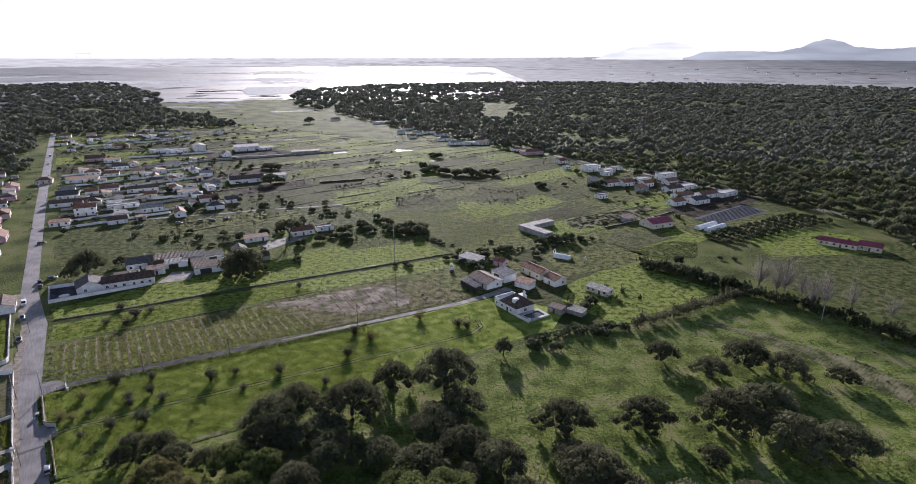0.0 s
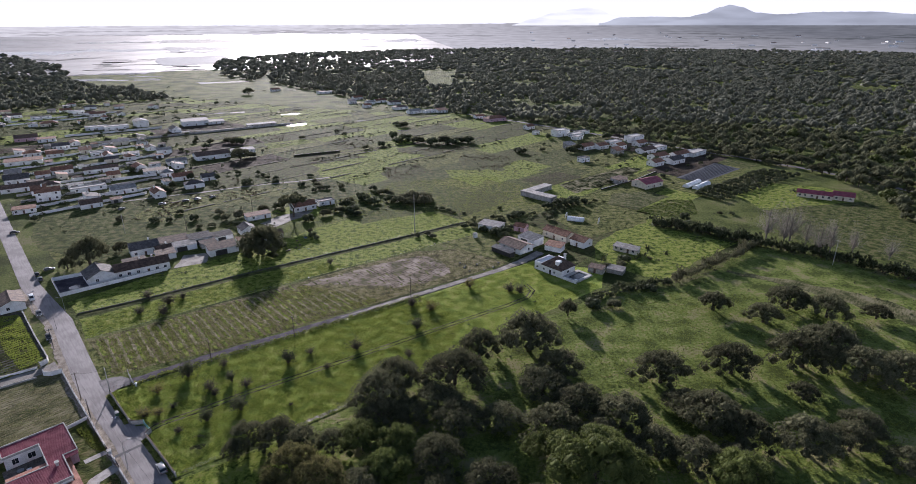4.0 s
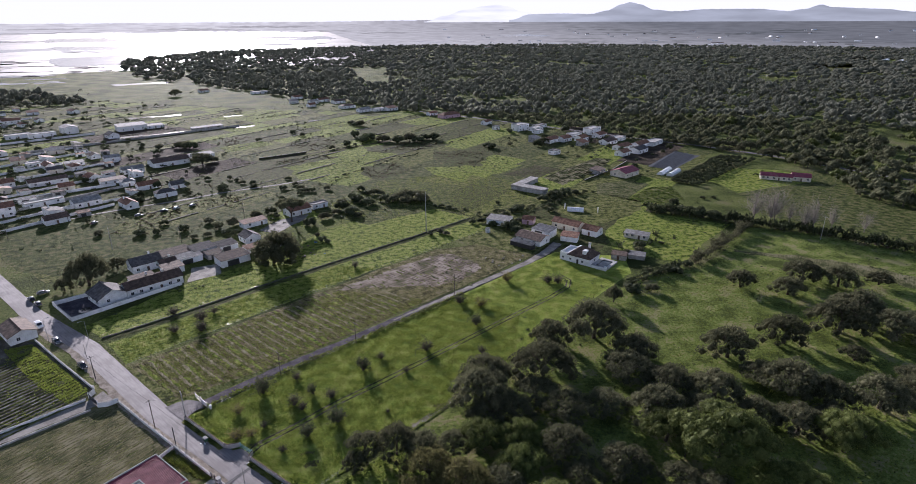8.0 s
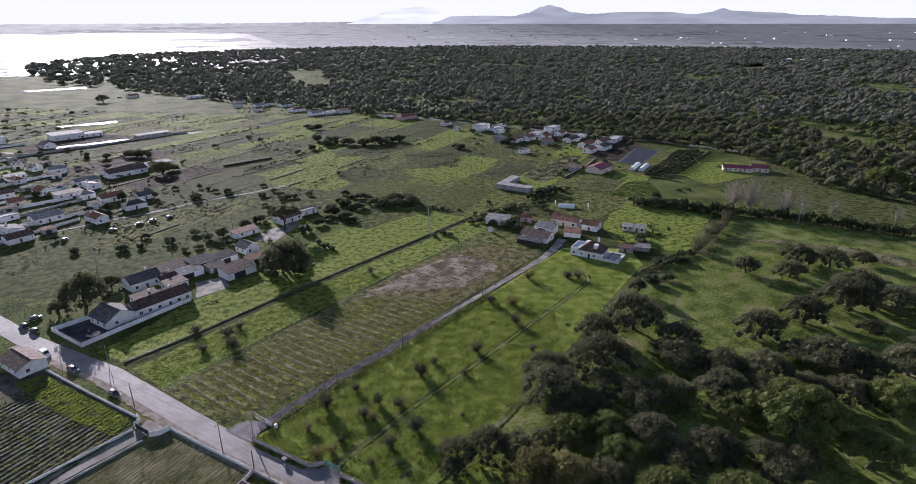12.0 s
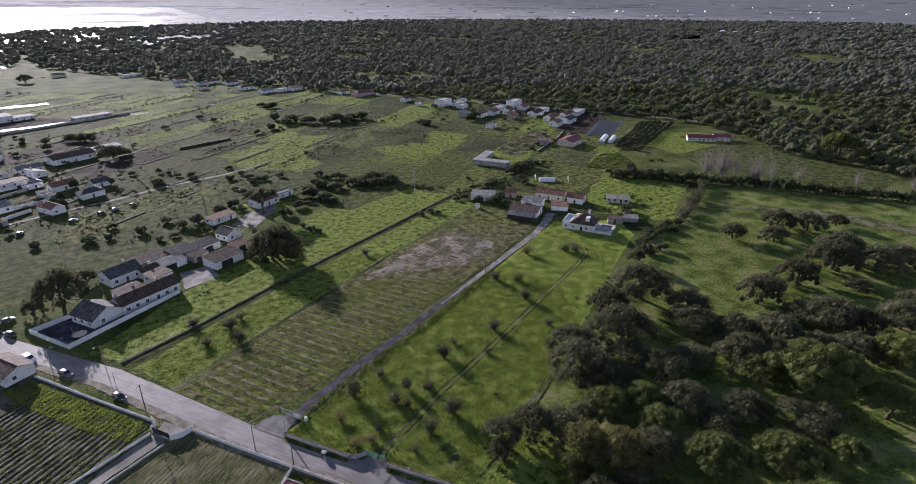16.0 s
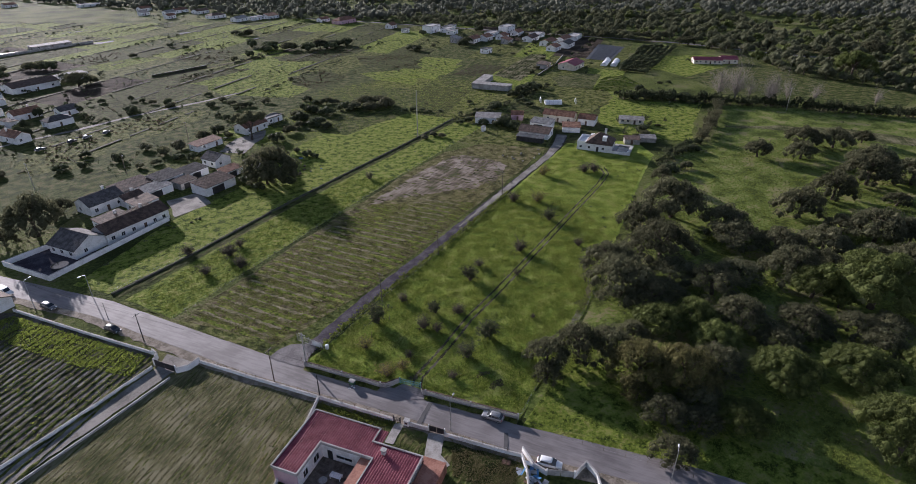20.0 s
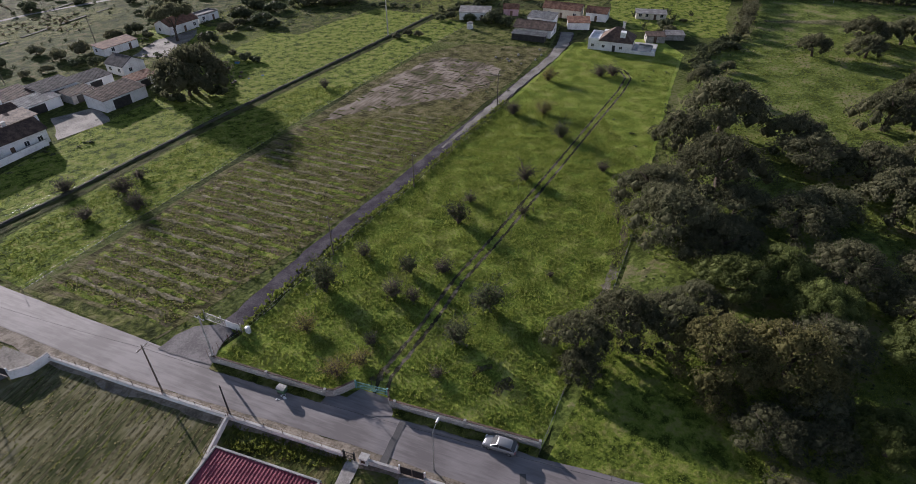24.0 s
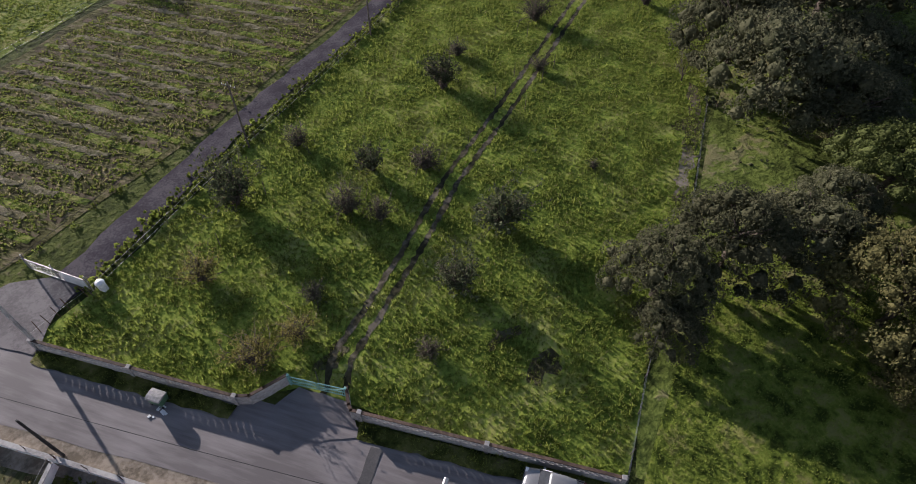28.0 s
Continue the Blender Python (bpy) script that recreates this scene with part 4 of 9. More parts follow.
sheet("worn_strip", [(-75.5, 134.6), (-71.8, 136.9), (-66.5, 139.6), (-60.5, 143.4), (-55.5, 146.8), (-55, 145.4), (-60, 141.6), (-66, 138.0), (-71.4, 134.9), (-75, 133.0)], SOIL_PALE, 0.07, "bare trodden soil along the orchard fence", 0.5, 0.8, "soil")
for x, y, r in [(-99.5, 133.5, 1.3), (-98.8, 129.3, 1.5), (-63.5, 142.2, 1.2), (-111.5, 140.6, 1.4)]:
    sheet("worn_patch", [(x + r * math.cos(a) * 1.3, y + r * math.sin(a) * 0.6) for a in np.linspace(0, 5.6, 9)], STRAW, 0.072, "small pale bare patch in the grass", 0.45, 0.5, "soil")
# the low bank of earth along the ditch
bk = Form()
for i in range(len(DITCH) - 1):
    a, b = Vector(DITCH[i]), Vector(DITCH[i + 1])
    d = (b - a).normalized()
    s2 = Vector((-d.y, d.x)) * 1.7
    k = int((b - a).length / 2.0)
    for j in range(k):
        p, q = a.lerp(b, j / k) + s2, a.lerp(b, (j + 1.06) / k) + s2
        h = 0.42 + 0.2 * noise.noise((p.x * 0.3, p.y * 0.3, 0))
        o1, o2 = Vector((-d.y, d.x)) * 0.7, Vector((-d.y, d.x)) * 0.25
        bk.add([(*(p - o1), 0), (*(q - o1), 0), (*(q - o2), h), (*(p - o2), h), (*(p + o2), h), (*(q + o2), h), (*(q + o1), 0), (*(p + o1), 0)], [(0, 1, 2, 3), (3, 2, 5, 4), (4, 5, 6, 7)])
bank = part("bank", bk, DARKSTONE, None)
tagged(bank, "low dark earth bank along the farm track", "bank", "", "structure")

# ---- plants ----
def leaf_quads(rs, p, nrm, size, spread=0.8):
    """Small four-cornered leaves at p, facing roughly along nrm."""
    n = len(p)
    d = nrm + rs.normal(0, spread, (n, 3))
    d /= np.linalg.norm(d, axis=1)[:, None] + 1e-6
    a = np.cross(d, rs.normal(0, 1, (n, 3)))
    a /= np.linalg.norm(a, axis=1)[:, None] + 1e-6
    b = np.cross(d, a)
    s = size * rs.uniform(0.55, 1.3, (n, 1))
    e = rs.uniform(0.5, 0.9, (n, 1))
    v = np.stack([p - a * s * 0.5, p + b * s * e * 0.45, p + a * s * 0.5, p - b * s * e * 0.45], axis=1)
    return v.reshape(-1, 3), np.arange(4 * n).reshape(-1, 4)


def crown_arrays(seed, lobes, leaves, size, flat=0.72, reach=0.62, lobe=(0.26, 0.42), low=0.34, umbrella=False, core=6, solid=0.8):
    """A crown one metre in radius and about 1.25 high, of uneven lobes; z runs from the ground."""
    rs = np.random.RandomState(seed)
    c, rad = [], []
    for i in range(lobes):
        ang = i * 2.4 + rs.uniform(-0.5, 0.5)
        rr = reach * math.sqrt((i + 0.5) / lobes) * rs.uniform(0.8, 1.15)
        top = 1.0 - 0.5 * (rr / max(reach, 0.01)) ** 2
        z = (0.78 + 0.14 * top + rs.uniform(-0.04, 0.04)) if umbrella else low + (top - 0.45) * flat * rs.uniform(0.6, 1.25)
        c.append((rr * math.cos(ang), rr * math.sin(ang), z))
        rad.append(rs.uniform(*lobe))
    c, rad = np.array(c), np.array(rad)
    k = rs.randint(0, lobes, leaves)
    d = rs.normal(0, 1, (leaves, 3))
    d[:, 2] = np.where(d[:, 2] < -0.2, -d[:, 2] * 0.7, d[:, 2])
    d /= np.linalg.norm(d, axis=1)[:, None]
    lump = 1 + 0.16 * np.sin(d[:, 0] * 7 + k) * np.sin(d[:, 1] * 6 + 2 * k) * np.sin(d[:, 2] * 8 + k)
    sq = np.array([1.0, 1.0, 0.62 if umbrella else 0.8])
    p = c[k] + d * sq * (rad[k] * lump * rs.uniform(0.72, 1.05, leaves) ** 0.6)[:, None]
    keep = np.ones(leaves, bool)
    for i in range(lobes):
        q = (p - c[i]) / sq
        keep &= ~((np.linalg.norm(q, axis=1) < rad[i] * 0.72) & (k != i))
    p, d = p[keep], d[keep]
    v, f = leaf_quads(rs, p, d * 0.8 + np.array([0, 0, 0.35]), size, 0.65)
    cv, cf = [], []
    for i in range(lobes):                # shaded inner foliage
        bv, bf = lumpy(rs, core)
        cf.append(bf + len(v) + sum(len(q) for q in cv))
        cv.append(c[i] + bv * sq * rad[i] * solid)
    return np.concatenate([v, *cv]), np.concatenate([f, *cf])


def lumpy(rs, n=6):
    """A small uneven closed ball of four-cornered faces."""
    m = n // 2 + 1
    th = np.linspace(0.12, math.pi - 0.12, m)
    v = np.array([(math.sin(a) * math.cos(2 * math.pi * j / n), math.sin(a) * math.sin(2 * math.pi * j / n), math.cos(a)) for a in th for j in range(n)])
    v *= rs.uniform(0.8, 1.08, (len(v), 1))
    f = np.array([(i * n + j, (i + 1) * n + j, (i + 1) * n + (j + 1) % n, i * n + (j + 1) % n) for i in range(m - 1) for j in range(n)])
    return v, f


def trunk_form(seed, height, radius, limbs=5, reach=0.5, lean=0.1):
    """A tapered trunk that forks into limbs; sizes in metres."""
    rr = random.Random(seed)
    fo = Form()
    top = Vector((rr.uniform(-lean, lean) * height, rr.uniform(-lean, lean) * height, height * 0.45))
    fo.tube([(0, 0, -0.15), (top.x * 0.3, top.y * 0.3, height * 0.18), tuple(top)], [radius * 1.35, radius, radius * 0.8], 8)
    for i in range(limbs):
        a = 2 * math.pi * i / limbs + rr.uniform(-0.4, 0.4)
        e = top + Vector((math.cos(a) * reach * rr.uniform(0.7, 1.1), math.sin(a) * reach * rr.uniform(0.7, 1.1), height * rr.uniform(0.3, 0.5)))
        m = top.lerp(e, 0.5) + Vector((0, 0, height * 0.06))
        fo.tube([tuple(top), tuple(m), tuple(e)], [radius * 0.6, radius * 0.4, radius * 0.15], 6)
        for j in range(2):
            b = a + rr.uniform(-0.9, 0.9)
            e2 = m + Vector((math.cos(b) * reach * 0.5, math.sin(b) * reach * 0.5, height * rr.uniform(0.1, 0.3)))
            fo.tube([tuple(m), tuple(e2)], [radius * 0.3, radius * 0.08], 5)
    return fo


def tree_kind(name, seed, mat, label, cat="tree", bark=BARK, lobes=16, leaves=5200, size=0.08, tall=1.0, trunk=0.42, limbs=5, **kw):
    """One tree with a crown of radius 8 m, kept as the pattern for its copies."""
    R = 8.0
    cv, cf = crown_arrays(seed, lobes, leaves, size, **kw)
    cv = cv * np.array([R, R, R * tall])
    t = thing(name, 0, 0, -500, 0, label, cat)
    part("trunk", trunk_form(seed, R * tall * 0.85, trunk, limbs, R * 0.42), bark, t, smooth=True)
    part("crown", quick_mesh("crown", cv, cf, mat), None, t)
    return t


NEAR_OAKS = [tree_kind("oak_tree", 131 + i, OAK_LEAF, "grey-green cork oak with a ragged uneven crown", lobes=64 + 8 * i, leaves=17000, size=0.034, tall=0.98 + 0.06 * i, reach=0.8, lobe=(0.12, 0.24), low=0.3, flat=0.86, core=5, solid=0.6) for i in range(3)]
OAKS = [tree_kind("oak_tree", 31 + i, OAK_LEAF, "grey-green cork oak with a broad uneven crown", lobes=48 + 4 * i, leaves=8000, size=0.05, tall=0.98 + 0.05 * i, reach=0.78, lobe=(0.13, 0.26), low=0.3, flat=0.86, core=5, solid=0.66) for i in range(4)]
BROWN_OAK = tree_kind("oak_tree", 47, OAK_BROWN, "browning oak with a broad uneven crown", lobes=70, leaves=17000, size=0.034, reach=0.8, lobe=(0.12, 0.23), low=0.3, flat=0.86, core=5, solid=0.6)
PINES = [tree_kind("pine_tree", 61 + i, PINE_LEAF, "bright green stone pine with a dense rounded crown", lobes=60, leaves=14000, size=0.033, tall=1.2, reach=0.8, lobe=(0.14, 0.22), low=0.5, flat=0.55, core=5, solid=0.8) for i in range(2)]
UMBRELLA = tree_kind("pine_tree", 71, OAK_LEAF, "dark umbrella pine with a flat spreading crown", lobes=16, leaves=3000, size=0.09, tall=1.5, umbrella=True, reach=0.72, lobe=(0.2, 0.3))
MIDS = [tree_kind("tree", 81 + i, BUSH_LEAF, "dark green tree between the fields", lobes=10, leaves=700, size=0.15, tall=1.05, limbs=4) for i in range(3)]
ROUNDS = [tree_kind("bush", 101 + i, (BUSH_LEAF, OAK_LEAF, REED_LEAF)[i], ("dark round bush between the fields", "grey-green bushy tree between the fields", "pale half-bare bush between the fields")[i], cat="bush", lobes=9, leaves=1000, size=0.12, tall=0.95, trunk=0.3, limbs=4, low=0.22, flat=0.85, lobe=(0.3, 0.46)) for i in range(3)]


def plant(kind, x, y, r, seed=0, z=0.0, tall=1.0, label=""):
    rr = random.Random(int(x * 13 + y * 7) + seed)
    k = r / 8.0
    ob = copy_thing(kind, pose(x, y, z, 0, 0, rr.uniform(0, 360)) @ Matrix.Diagonal((k * rr.uniform(0.9, 1.1), k * rr.uniform(0.9, 1.1), k * tall * rr.uniform(0.9, 1.12), 1)))
    if label:
        ob["label"] = label
    return ob


def oak(x, y, r):
    if x < -15 and y < 150:
        return plant(NEAR_OAKS[int(abs(x * 3 + y)) % 3], x, y, r)
    return plant(OAKS[int(abs(x * 3 + y)) % 4], x, y, r)


def pine(x, y, r):
    return plant(PINES[int(abs(x + y)) % 2], x, y, r)


# the oaks and pines beside the orchard and on the pasture
plant(NEAR_OAKS[0], -86.0, 128.3, 6.0, tall=1.15)
plant(NEAR_OAKS[1], -78.2, 126.6, 6.4, tall=1.2)
plant(NEAR_OAKS[2], -72.6, 123.2, 6.2, tall=1.2)
oak(-88.6, 125.0, 3.6)
oak(-64.5, 123.5, 5.4)
plant(BROWN_OAK, -73.0, 114.2, 8.4, tall=1.3)
plant(BROWN_OAK, -66.8, 108.0, 7.8, tall=1.3)
plant(BROWN_OAK, -77.4, 110.6, 4.2)
oak(-77.6, 103.5, 5.7)
oak(-68.6, 102.2, 5.6)
oak(-57.0, 107.0, 6.4)
oak(72.2, 180.0, 7.3)
oak(100.3, 177.3, 9.2)
oak(110.0, 169.0, 8.7)
oak(84.8, 169.0, 7.2)
oak(127.0, 165.3, 6.0)
oak(-3.8, 162.0, 12.0)
oak(-20.5, 160.7, 8.5)
oak(-47.3, 146.8, 9.1)
oak(1.3, 145.9, 9.3)
oak(90.9, 145.5, 10.7)
oak(-30.7, 144.4, 11.1)
oak(78.3, 140.6, 10.9)
oak(54.3, 140.4, 9.2)
oak(30.7, 139.0, 9.2)
oak(-52.0, 138.6, 10.3)
oak(-6.0, 138.1, 9.3)
oak(-36.5, 136.1, 7.7)
oak(-45.0, 131.8, 7.0)
oak(92.1, 131.5, 10.0)
oak(-51.7, 129.9, 7.7)
oak(1.2, 128.8, 8.4)
oak(104.0, 128.8, 9.5)
oak(-20.2, 126.5, 6.3)
oak(-31.9, 126.2, 9.1)
oak(67.5, 125.8, 5.1)
oak(30.4, 125.5, 7.0)
pine(-57.0, 122.3, 7.3)
oak(11.1, 121.4, 8.5)
pine(-49.3, 119.7, 7.2)
oak(-9.0, 118.8, 9.6)
oak(33.7, 117.2, 9.8)
oak(2.6, 116.5, 6.7)
oak(-39.2, 113.2, 7.6)
oak(9.8, 111.4, 5.7)
pine(-11.9, 111.2, 7.7)
pine(-51.6, 111.2, 6.2)
oak(39.0, 110.2, 8.3)
oak(14.9, 109.7, 7.0)
oak(70.5, 109.1, 7.7)
oak(52.4, 105.4, 9.6)
pine(-10.8, 105.1, 4.2)
oak(63.9, 104.6, 7.2)
oak(-28.3, 104.1, 7.7)
oak(22.2, 103.5, 7.9)
oak(-39.5, 103.2, 6.2)
pine(-4.2, 100.7, 12.9)
oak(31.4, 100.7, 7.8)
oak(-73.2, 99.0, 4.8)
oak(-18.3, 96.9, 6.3)
oak(-83.6, 96.4, 4.8)
pine(-50.1, 96.1, 7.6)
oak(72.6, 95.9, 6.6)
pine(27.9, 95.0, 8.3)
pine(-66.8, 94.4, 5.3)
oak(-12.3, 93.3, 5.9)
oak(-21.2, 91.2, 6.2)
pine(-36.1, 88.0, 8.1)
pine(2.1, 85.8, 8.7)
pine(-22.2, 82.5, 5.3)
pine(-49.8, 75.1, 9.2)
plant(OAKS[1], 16.6, 183.3, 4.2, 4, 0.0, 1.7, "tall narrow dark tree at the pasture hedge")


# ---- the far woods: too many to count, joined ----
def scatter(name, spots, kinds, material, label, cat="wood"):
    """Many trees in one mesh: spots of (x, y, radius, height factor), patterns of crown arrays."""
    rs = np.random.RandomState(len(spots))
    vs, fs, base = [], [], 0
    which = rs.randint(0, len(kinds), len(spots))
    spots = np.array(spots)
    for k, (cv, cf) in enumerate(kinds):
        sel = spots[which == k]
        if not len(sel):
            continue
        a = rs.uniform(0, 2 * math.pi, len(sel))
        ca, sa = np.cos(a)[:, None], np.sin(a)[:, None]
        x = cv[None, :, 0] * ca - cv[None, :, 1] * sa
        y = cv[None, :, 0] * sa + cv[None, :, 1] * ca
        z = np.repeat(cv[None, :, 2], len(sel), 0)
        v = np.stack([x * sel[:, 2:3] + sel[:, 0:1], y * sel[:, 2:3] + sel[:, 1:2], z * sel[:, 2:3] * sel[:, 3:4]], 2).reshape(-1, 3)
        fo = (cf[None] + (np.arange(len(sel)) * len(cv))[:, None, None]).reshape(-1, 4) + base
        vs.append(v)
        fs.append(fo)
        base += len(v)
    ob = part(name, quick_mesh(name, np.concatenate(vs), np.concatenate(fs), material), None, None)
    return tagged(ob, label, cat, "", "stuff")


def trunks(name, spots, material, label):
    """Short trunks under the joined crowns."""
    sp = np.array(spots)
    k = 5
    a = np.arange(k) * 2 * math.pi / k
    ring = np.stack([np.cos(a), np.sin(a)], 1)
    lo = sp[:, None, :2] + ring[None] * 0.35
    hi = sp[:, None, :2] + ring[None] * 0.25
    v = np.concatenate([np.concatenate([lo, np.zeros((len(sp), k, 1))], 2), np.concatenate([hi, np.repeat((sp[:, 2] * sp[:, 3] * 0.6)[:, None, None], k, 1)], 2)], 1).reshape(-1, 3)
    q = np.array([(j, (j + 1) % k, k + (j + 1) % k, k + j) for j in range(k)])
    f = (q[None] + (np.arange(len(sp)) * 2 * k)[:, None, None]).reshape(-1, 4)
    ob = part(name, quick_mesh(name, v, f, material), None, None)
    return tagged(ob, label, "wood", "", "stuff")


HAMLET = [(126, 538), (140, 532), (106, 580), (105, 549), (150, 545), (129, 474), (142, 475), (158, 472), (160, 490), (173, 452), (188, 462), (172, 428), (178, 414), (209, 438), (192, 432), (184, 500), (181, 481), (136, 518), (160, 408), (148, 452)]
CLEAR = [(82, 637), (68, 658), (31, 712), (15, 711), (-3, 710), (-18, 749), (-24, 798), (-42, 820), (-56, 803), (-74, 860), (-60, 772), (-80, 815), (-103, 947), (-126, 944), (150, 545), (184, 500), (106, 580), (233, 306), (209, 438)]


def in_wood(x, y):
    s, d = (x - O.x) * U.x + (y - O.y) * U.y, (x - O.x) * N.x + (y - O.y) * N.y
    if 205 < x < 250 and 285 < y < 330:
        return False
    if any(math.hypot(x - p[0], y - p[1]) < 15 for p in CLEAR):
        return False
    for a, b in zip(ROAD_TWO, ROAD_TWO[1:]):
        k = max(0, min(1, ((x - a[0]) * (b[0] - a[0]) + (y - a[1]) * (b[1] - a[1])) / ((b[0] - a[0]) ** 2 + (b[1] - a[1]) ** 2)))
        if math.hypot(x - a[0] - k * (b[0] - a[0]), y - a[1] - k * (b[1] - a[1])) < 5.5:
            return False
    if s > 430 and d < -14 and s < 800:
        return True
    right = np.interp(y, [100, 203, 264, 292, 311, 335, 378, 423, 443, 460, 500, 527, 566, 600, 651, 688, 735, 896, 960, 1150, 1256, 1500, 1850, 2129, 2300], [270, 240, 236, 244, 252, 266, 262, 246, 234, 224, 198, 178, 142, 118, 94, 52, 16, -92, -130, -250, -340, -420, -500, -526, -330])
    left = np.interp(y, [780, 906, 1000, 1200, 1700, 2400], [-540, -335, -420, -610, -870, -1400])
    if y > 790 and x < left:
        return y < 2350 + (-x - 1400) * -0.2
    shore = np.interp(x, [-480, -331, 200, 713, 1300, 2500], [1880, 2300, 2550, 2650, 2600, 2300])
    return x > right and y < shore


rw = random.Random(3)
near_w, mid_w, far_w, near_p = [], [], [], []
taken = {}
for band, (lo, hi, tries, size) in enumerate([(0, 640, 9000, (4.2, 8.4)), (640, 1250, 20000, (6.2, 11.0)), (1250, 2700, 26000, (11.0, 17.0))]):
    for k in range(tries):
        a, r = radians(rw.uniform(-52, 72)), math.sqrt(rw.uniform(lo * lo, hi * hi))
        px, py = r * math.sin(a), r * math.cos(a)
        if not in_wood(px, py):
            continue
        glade = noise.noise((px * 0.006, py * 0.006, 3.0)) + 0.6 * noise.noise((px * 0.021, py * 0.021, 7.0))
        if glade > (0.27 if band == 0 else 0.3) and not (band == 0 and px < 370 and py < 540):
            continue
        rad = size[0] + (size[1] - size[0]) * rw.random() ** 1.5
        cell = size[1] * 2.0
        key = (int(px // cell), int(py // cell))
        if any(math.hypot(px - q[0], py - q[1]) < 0.7 * (rad + q[2]) for i in (-1, 0, 1) for j in (-1, 0, 1) for q in taken.get((band, key[0] + i, key[1] + j), ())):
            continue
        taken.setdefault((band, *key), []).append((px, py, rad))
        sp = (px, py, rad, rw.uniform(0.8, 1.35) if band == 0 else rw.uniform(0.8, 1.2) if band == 1 else rw.uniform(0.5, 0.8))
        if band == 0:
            (near_p if rw.random() < 0.1 else near_w).append(sp)
        else:
            (mid_w if band == 1 else far_w).append(sp)
near_k = [crown_arrays(201 + i, 9, 230, 0.135, core=5, solid=0.88) for i in range(4)]
mid_k = [crown_arrays(211 + i, 5, 26, 0.26, lobe=(0.34, 0.5), core=5, solid=0.95) for i in range(4)]
far_k = [crown_arrays(221 + i, 3, 6, 0.4, flat=0.5, lobe=(0.42, 0.58), core=5, solid=1.0) for i in range(3)]
scatter("woodland", near_w, near_k, WOOD_LEAF, "dense evergreen oak wood with small glades")
scatter("woodland", near_p, near_k, PINE_LEAF, "brighter pines among the oaks")
trunks("woodland_trunks", near_w, BARK, "dark trunks of the oak wood")
# far crowns take the leaf colour with haze painted in
scatter("far_woodland", mid_w, mid_k, HAZED_LEAF, "far evergreen wood across the plain")
scatter("far_woodland", far_w, far_k, HAZED_LEAF, "distant evergreen wood towards the estuary")


# ---- bushes, bare trees, hedges and grass ----
def twig_arrays(seed, n, height, spread, width=0.028, start=0.15, droop=0.0):
    """Thin forked twigs rising from one foot, each a slim three-cornered blade of wood."""
    rs = np.random.RandomState(seed)
    v, f = [], []
    stems = max(5, n // 14)
    tips = []
    for i in range(stems):
        a, r = rs.uniform(0, 2 * math.pi), spread * math.sqrt(rs.uniform(0, 1))
        b = np.array([rs.normal(0, start), rs.normal(0, start), 0])
        e = np.array([r * math.cos(a), r * math.sin(a), height * rs.uniform(0.6, 1.0) * (1 - 0.35 * (r / spread) ** 2)])
        tips.append((b, e, width * 2.2))
    while len(tips) < n:
        b, e, w = tips[rs.randint(0, len(tips))]
        p = b + (e - b) * rs.uniform(0.35, 0.9)
        q = p + (e - b) * rs.uniform(0.25, 0.5) + rs.normal(0, 0.22, 3) * np.linalg.norm(e - b)
        q[2] = max(q[2], 0.1)
        tips.append((p, q, width))
    for b, e, w in tips:
        d = e - b
        s = np.cross(d, rs.normal(0, 1, 3))
        s = s / (np.linalg.norm(s) + 1e-6) * w
        t = np.cross(d, s)
        t = t / (np.linalg.norm(t) + 1e-6) * w
        k = len(v)
        v += [b - s, b + s, b + t, e]
        f += [(k, k + 1, k + 3), (k + 1, k + 2, k + 3), (k + 2, k, k + 3)]
    return np.array(v), np.array(f), np.array([e for b, e, w in tips])


def bush_kind(seed, height, spread, twigs, leaves, leaf, twig_mat=TWIG, label="", size=0.12, name="bush"):
    t = thing(name, 0, 0, -500, 0, label, "bush")
    v, f, tips = twig_arrays(seed, twigs, height, spread)
    part("branching", quick_mesh("branching", v, f, twig_mat), None, t)
    if leaves:
        rs = np.random.RandomState(seed)
        p = tips[rs.randint(0, len(tips), leaves)] + rs.normal(0, 0.12, (leaves, 3)) * spread * 0.5
        p[:, 2] = np.maximum(p[:, 2], 0.05)
        lv, lf = leaf_quads(rs, p, np.array([[0, 0, 0.6]]) * np.ones((leaves, 1)), size, 1.0)
        part("foliage", quick_mesh("foliage", lv, lf, leaf), None, t)
    return t


BUSH_BARE = [bush_kind(301 + i, 2.4, 1.4, 1100, 1100, BUSH_LEAF, TWIG, "half-bare fruit bush in the orchard grass", 0.13) for i in range(2)]
BUSH_DARK = [bush_kind(311 + i, 2.9, 1.35, 700, 3200, BUSH_LEAF, TWIG, "dense dark fruit bush in the orchard grass", 0.2) for i in range(2)]
BUSH_OCHRE = bush_kind(321, 2.4, 1.5, 700, 3000, AUTUMN_LEAF, TWIG, "fruit bush with the last ochre leaves", 0.12)
SHRUB = [bush_kind(331 + i, 1.0, 1.2, 70, 260, BUSH_LEAF, TWIG, "low dark shrub among the fields", 0.42, "shrub") for i in range(2)]
REED = bush_kind(341, 3.6, 1.6, 160, 360, REED_LEAF, REED_LEAF, "clump of tall dry giant reed", 0.6, "reed_clump")
